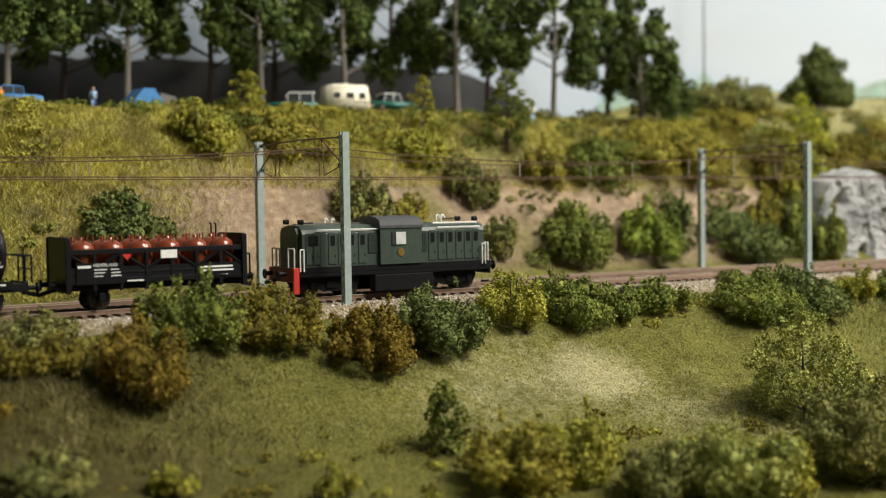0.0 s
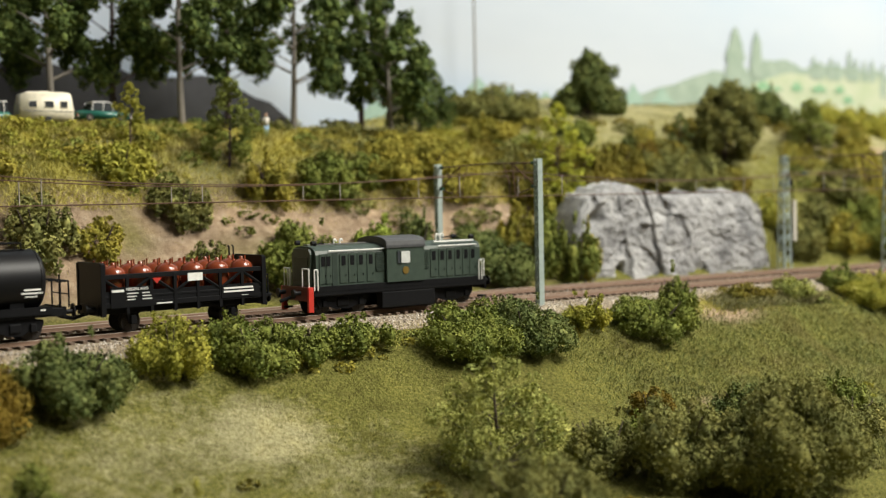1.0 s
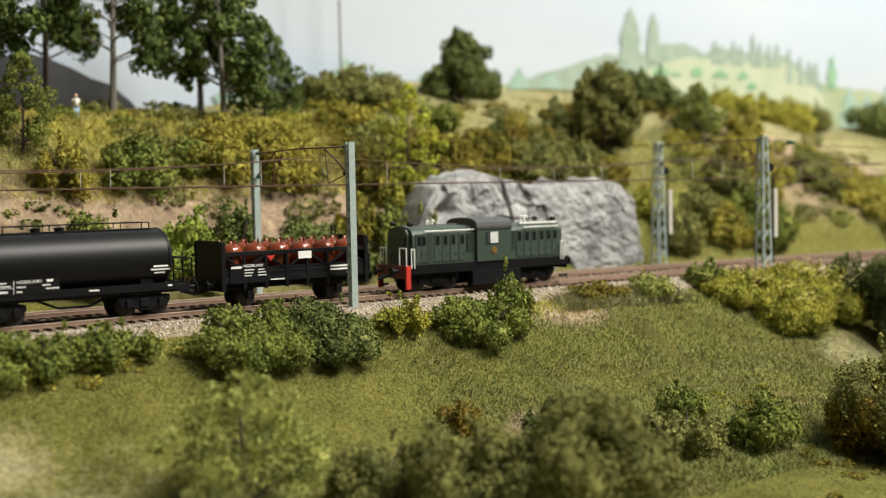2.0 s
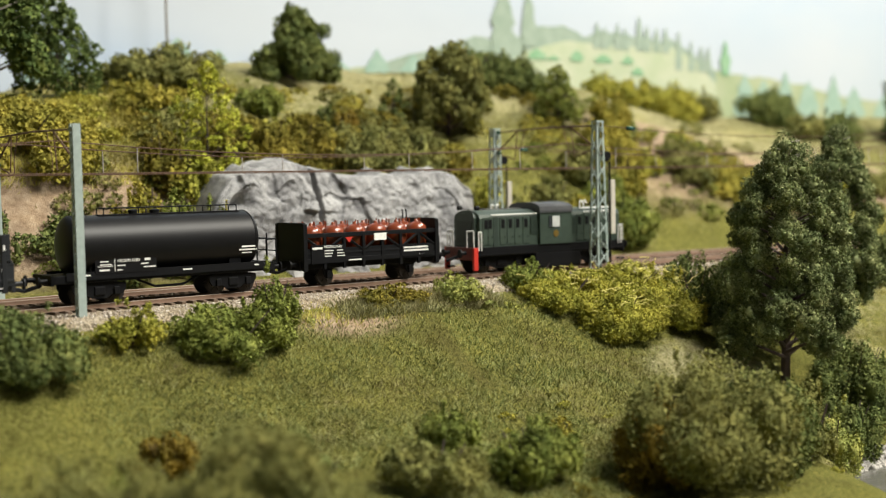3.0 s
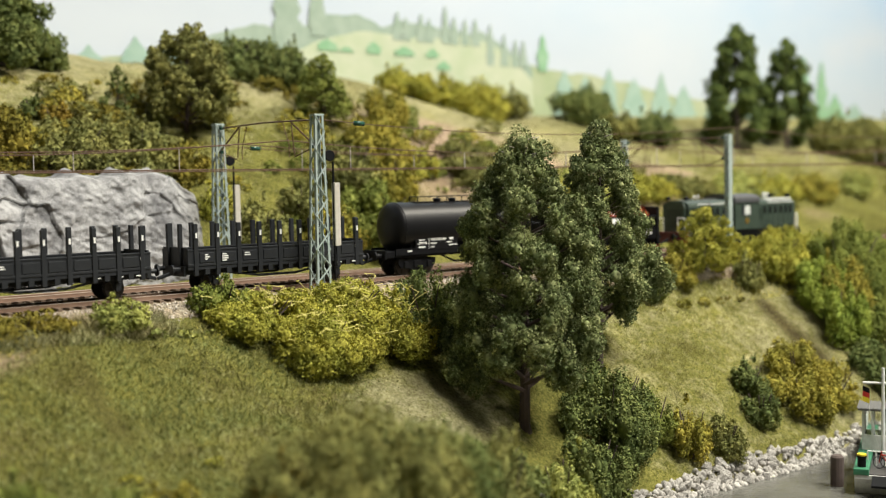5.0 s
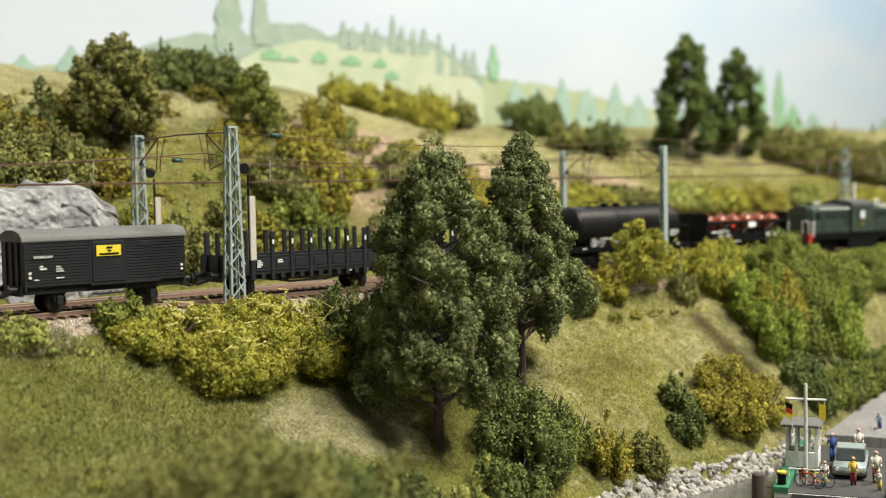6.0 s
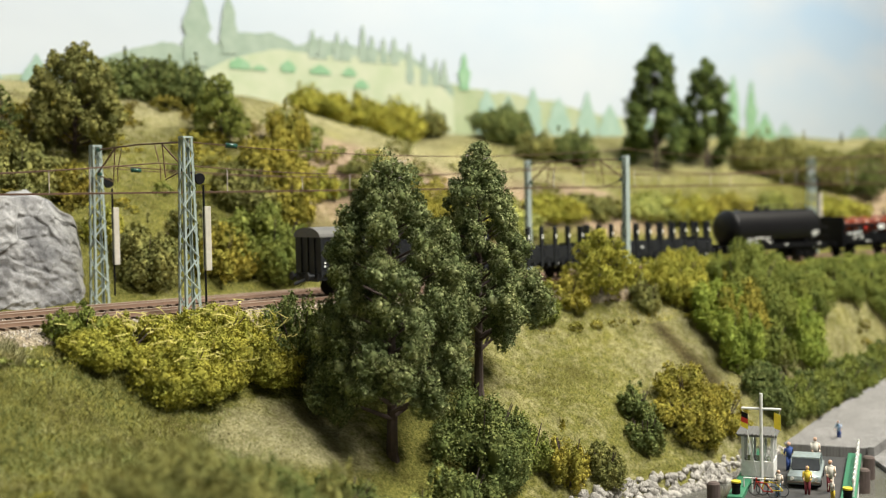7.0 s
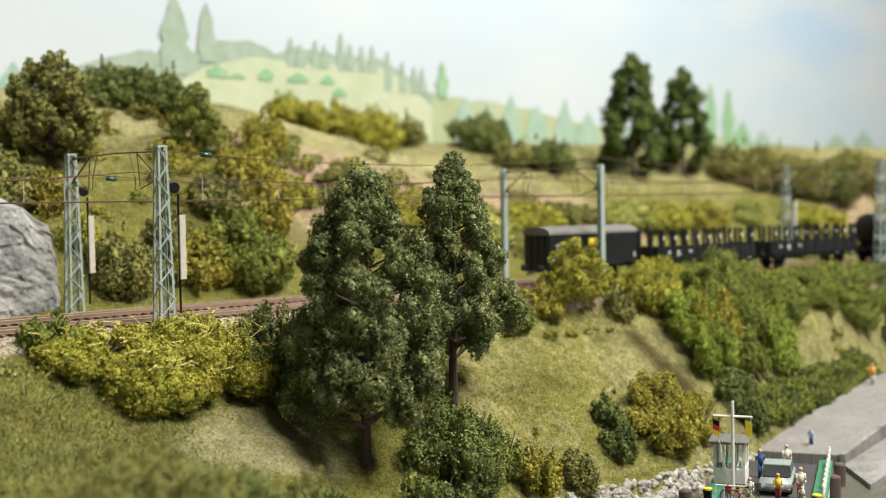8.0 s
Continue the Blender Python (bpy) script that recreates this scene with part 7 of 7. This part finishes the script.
            part("wheel", tube(ring, 0.00028), RUBBER, bike)
        part("frame", rods([(-0.0062, 0, 0.0039), (-0.0020, 0, 0.0085), (0.0046, 0, 0.0088), (0.0, 0, 0.0036), (-0.0062, 0, 0.0039)], 0.0004, 6), c, bike)
        part("fork", rods([(0.0062, 0, 0.0039), (0.0044, 0, 0.0110), (0.0040, 0.0022, 0.0114)], 0.0004, 6), c, bike)
        part("saddle", boxed(-0.0032, -0.0010, -0.0007, 0.0007, 0.0098, 0.0106, 0.0002), BLACK, bike)


APRON = make_rock("grey_apron", (0.15, 0.145, 0.14), (0.23, 0.225, 0.22), (0.28, 0.275, 0.27), 40)


def build_road():
    m, nodes, links, b = material("stone_setts", 0.85, 0.0, 0.2)
    co = nodes.new("ShaderNodeTexCoord")
    br = nodes.new("ShaderNodeTexBrick")
    br.inputs["Scale"].default_value = 120
    br.inputs["Color1"].default_value, br.inputs["Color2"].default_value, br.inputs["Mortar"].default_value = (0.22, 0.215, 0.21, 1), (0.27, 0.265, 0.26, 1), (0.155, 0.15, 0.145, 1)
    links.new(co.outputs["Object"], br.inputs["Vector"])
    stain = ramp_node(nodes, links, noise_node(nodes, links, 25, 4), ((0.35, (0.82, 0.82, 0.82)), (0.65, (1.0, 1.0, 1.0))))
    links.new(mix_node(nodes, links, 1.0, br.outputs["Color"], stain, "MULTIPLY"), b.inputs["Base Color"])
    bump(nodes, links, b, br.outputs["Fac"], -0.5, 0.0006)

    def slab(name, sections, mm, label):
        """A ramp of cross sections: x, y of the near and far edge, height."""
        bm, rows = bmesh.new(), []
        for x0, y0, x1, y1, z in sections:
            rows.append([bm.verts.new(p) for p in ((x0, y0, z - 0.03), (x0, y0, z), (x1, y1, z), (x1, y1, z - 0.03))])
        for p, q in zip(rows, rows[1:]):
            for i in range(3):
                bm.faces.new((p[i], p[i + 1], q[i + 1], q[i]))
        bm.faces.new(rows[0])
        bm.faces.new(rows[-1][::-1])
        bmesh.ops.recalc_face_normals(bm, faces=bm.faces)
        return tagged(part(name, bm, mm, None), label, "road", kind="structure")

    slab("road", ((1.492, 0.556, 1.464, 0.612, 0.0095), (1.575, 0.566, 1.56, 0.627, 0.020), (1.70, 0.578, 1.695, 0.637, 0.038), (1.90, 0.570, 1.90, 0.630, 0.055), (2.5, 0.40, 2.52, 0.46, 0.06)), m, "pale grey sett-paved ferry ramp and road")
    slab("kerb", ((1.494, 0.551, 1.492, 0.555, 0.0105), (1.577, 0.561, 1.575, 0.565, 0.0212), (1.702, 0.573, 1.70, 0.577, 0.0392), (1.902, 0.565, 1.90, 0.569, 0.0562)), APRON, "worn concrete kerb of the ramp")
    slab("quay", ((1.445, 0.505, 1.490, 0.550, 0.0035), (1.60, 0.520, 1.600, 0.563, 0.0130), (1.80, 0.500, 1.80, 0.570, 0.022)), APRON, "low concrete apron beside the ramp")
    figure(pose(1.675, 0.626, 0.0345, 0, 0, 200), 0.0200, "orange", "cream", "figurine in orange standing beside the road")
    figure(pose(1.503, 0.585, 0.0105, 0, 0, 200), 0.0150, "pale_blue", "navy", "figurine in pale blue crouching on the ramp", 0.15)


def build_shore():
    bank = thing("stone_bank", pose(0, 0, 0), "bank of broken pale stones along the water", "stones")
    rng = random.Random(8)
    shapes = []
    for k in range(6):
        bm = bmesh.new()
        bmesh.ops.create_icosphere(bm, subdivisions=1, radius=1.0)
        for v in bm.verts:
            v.co = Vector((v.co.x * rng.uniform(0.55, 1.3), v.co.y * rng.uniform(0.45, 1.1), v.co.z * rng.uniform(0.35, 0.9)))
        me = bpy.data.meshes.new("stone")
        bm.to_mesh(me)
        bm.free()
        me.materials.append(STONE)
        shapes.append(me)
    for i in range(300):
        x = rng.uniform(1.12, 1.44)
        y = float(np.minimum(0.597, mast_y(x) - 0.085)) + rng.uniform(-0.006, 0.012)
        r = rng.uniform(0.0024, 0.0048)
        ob = new("stone", rng.choice(shapes))
        ob.parent = bank
        z = max(float(height(x, y)), -0.002) + r * 0.5
        ob.matrix_local = pose(x, y, z, rng.uniform(0, 360), rng.uniform(0, 360), rng.uniform(0, 360)) @ Matrix.Scale(r, 4)
    ball = bmesh.new()
    bmesh.ops.create_icosphere(ball, subdivisions=1, radius=1.0)
    base = np.array([v.co[:] for v in ball.verts])
    tris = np.array([[v.index for v in f.verts] for f in ball.faces])
    ball.free()
    gen = np.random.default_rng(9)
    verts, faces = [], []
    for i in range(900):
        x = gen.uniform(1.03, 1.46)
        y = min(0.597, float(mast_y(x)) - 0.085) + gen.uniform(-0.007, 0.011)
        r = gen.uniform(0.0014, 0.0034)
        q = base * gen.uniform(0.6, 1.2, base.shape) * r * gen.uniform(0.6, 1.2, 3)
        faces.append(tris + len(base) * i)
        verts.append(q + np.array((x, y, max(float(height(x, y)), -0.001) + r * 0.35)))
    me = array_mesh("rubble", np.concatenate(verts), np.concatenate(faces), 3)
    me.materials.append(STONE)
    tagged(new("rubble", me), "small pale rubble between the shore stones", "rubble", kind="stuff")
    for x, y, h in ((1.291, 0.548, 0.020), (1.404, 0.509, 0.016), (1.441, 0.526, 0.016)):
        p = tagged(part("mooring_pile", lathe([(0.0040, -0.03), (0.0042, h * 0.6), (0.0041, h - 0.0012), (0.0030, h), (0.0004, h + 0.0002)], 14), PILE, None, "weathered dark wooden mooring pile in the water"), category="pile", group="piles along the ferry berth")
        p.location = (x, y, 0)


build_road()
build_ferry()
build_shore()

# the camp on the plateau
def on_hill(x, y, turn=0):
    return pose(x, y, float(height(x, y)) + 0.0005, 0, 0, turn)


build_caravan(on_hill(0.370, 1.047, 4))
car(on_hill(0.418, 1.055, 8), TEAL, WHITE, "dark green estate car with a white roof on the grass", 0.046, 0.0185, 0.0170)
car(on_hill(0.322, 1.050, 170), TEAL, WHITE, "green and white off-road car on the grass", 0.044, 0.0185, 0.0180, True)
tent = thing("tent", on_hill(0.190, 1.055, 15), "blue and white ridge tent on the plateau", "tent")
part("canvas", prism([(-0.016, 0), (-0.004, 0.0150), (0.006, 0.0150), (0.016, 0)], -0.012, 0.012), BLUE, tent)
part("awning", prism([(0.010, 0), (0.0115, 0.0115), (0.026, 0.0085), (0.027, 0)], -0.011, 0.011), VAN_ROOF, tent, "pale grey awning")
car(on_hill(0.085, 1.062, 10), BLUE, BLUE, "light blue car on the plateau", 0.046, 0.018, 0.0160)
figure(on_hill(0.150, 1.060, 90), 0.0200, "pale_blue", "navy", "figurine in pale blue on the plateau")
figure(on_hill(0.560, 1.040, 90), 0.0205, "cream", "pale_blue", "figurine in light clothes beneath the trees")
figure(on_hill(0.075, 1.045, 90), 0.0150, "orange", "navy", "figurine in orange beside a car")
pole = thing("lamp_post", on_hill(0.905, 1.235), "slender grey lamp post on the hill", "post")
part("shaft", rod(bmesh.new(), (0, 0, 0), (0, 0, 0.150), 0.0014, 0.0009, 8), GREY_BARK, pole)
part("cap", rod(bmesh.new(), (0, 0, 0.150), (0, 0, 0.153), 0.0016, 0.0006, 8), GREY_BARK, pole)


# ---- what moves: the goods train along the nearer track ----
LOCO_X = ((0.0, 0.2868), (0.5, 0.4130), (1.0, 0.5348), (1.5, 0.6552), (2.25, 0.8356), (3.0, 1.0140), (3.5, 1.1335), (4.0, 1.2525), (4.5, 1.3710), (5.5, 1.6130), (6.5, 1.8560), (7.25, 2.0385), (8.0, 2.2200))


def middle(x):
    """From the place of a vehicle's near side to that of its middle."""
    return x - 0.0165 * math.sin(math.atan(-0.201 * (x - 1.05)))


def motions():
    times, places = [t for t, _ in LOCO_X], [x for _, x in LOCO_X]
    for v, behind in TRAIN:
        walk(v, [(t, track_pose(middle(along(x, -behind)), NEAR, RAIL_TOP)) for t, x in LOCO_X])
    for w, x0, r in WHEELS:
        rows = []
        for i in range(241):
            t = i / 30
            run = np.interp(t, times, places)
            rows.append((t, pose(x0, 0, r, 0, math.degrees(run / r) % 360.0, 0)))
        walk(w, rows)


motions()
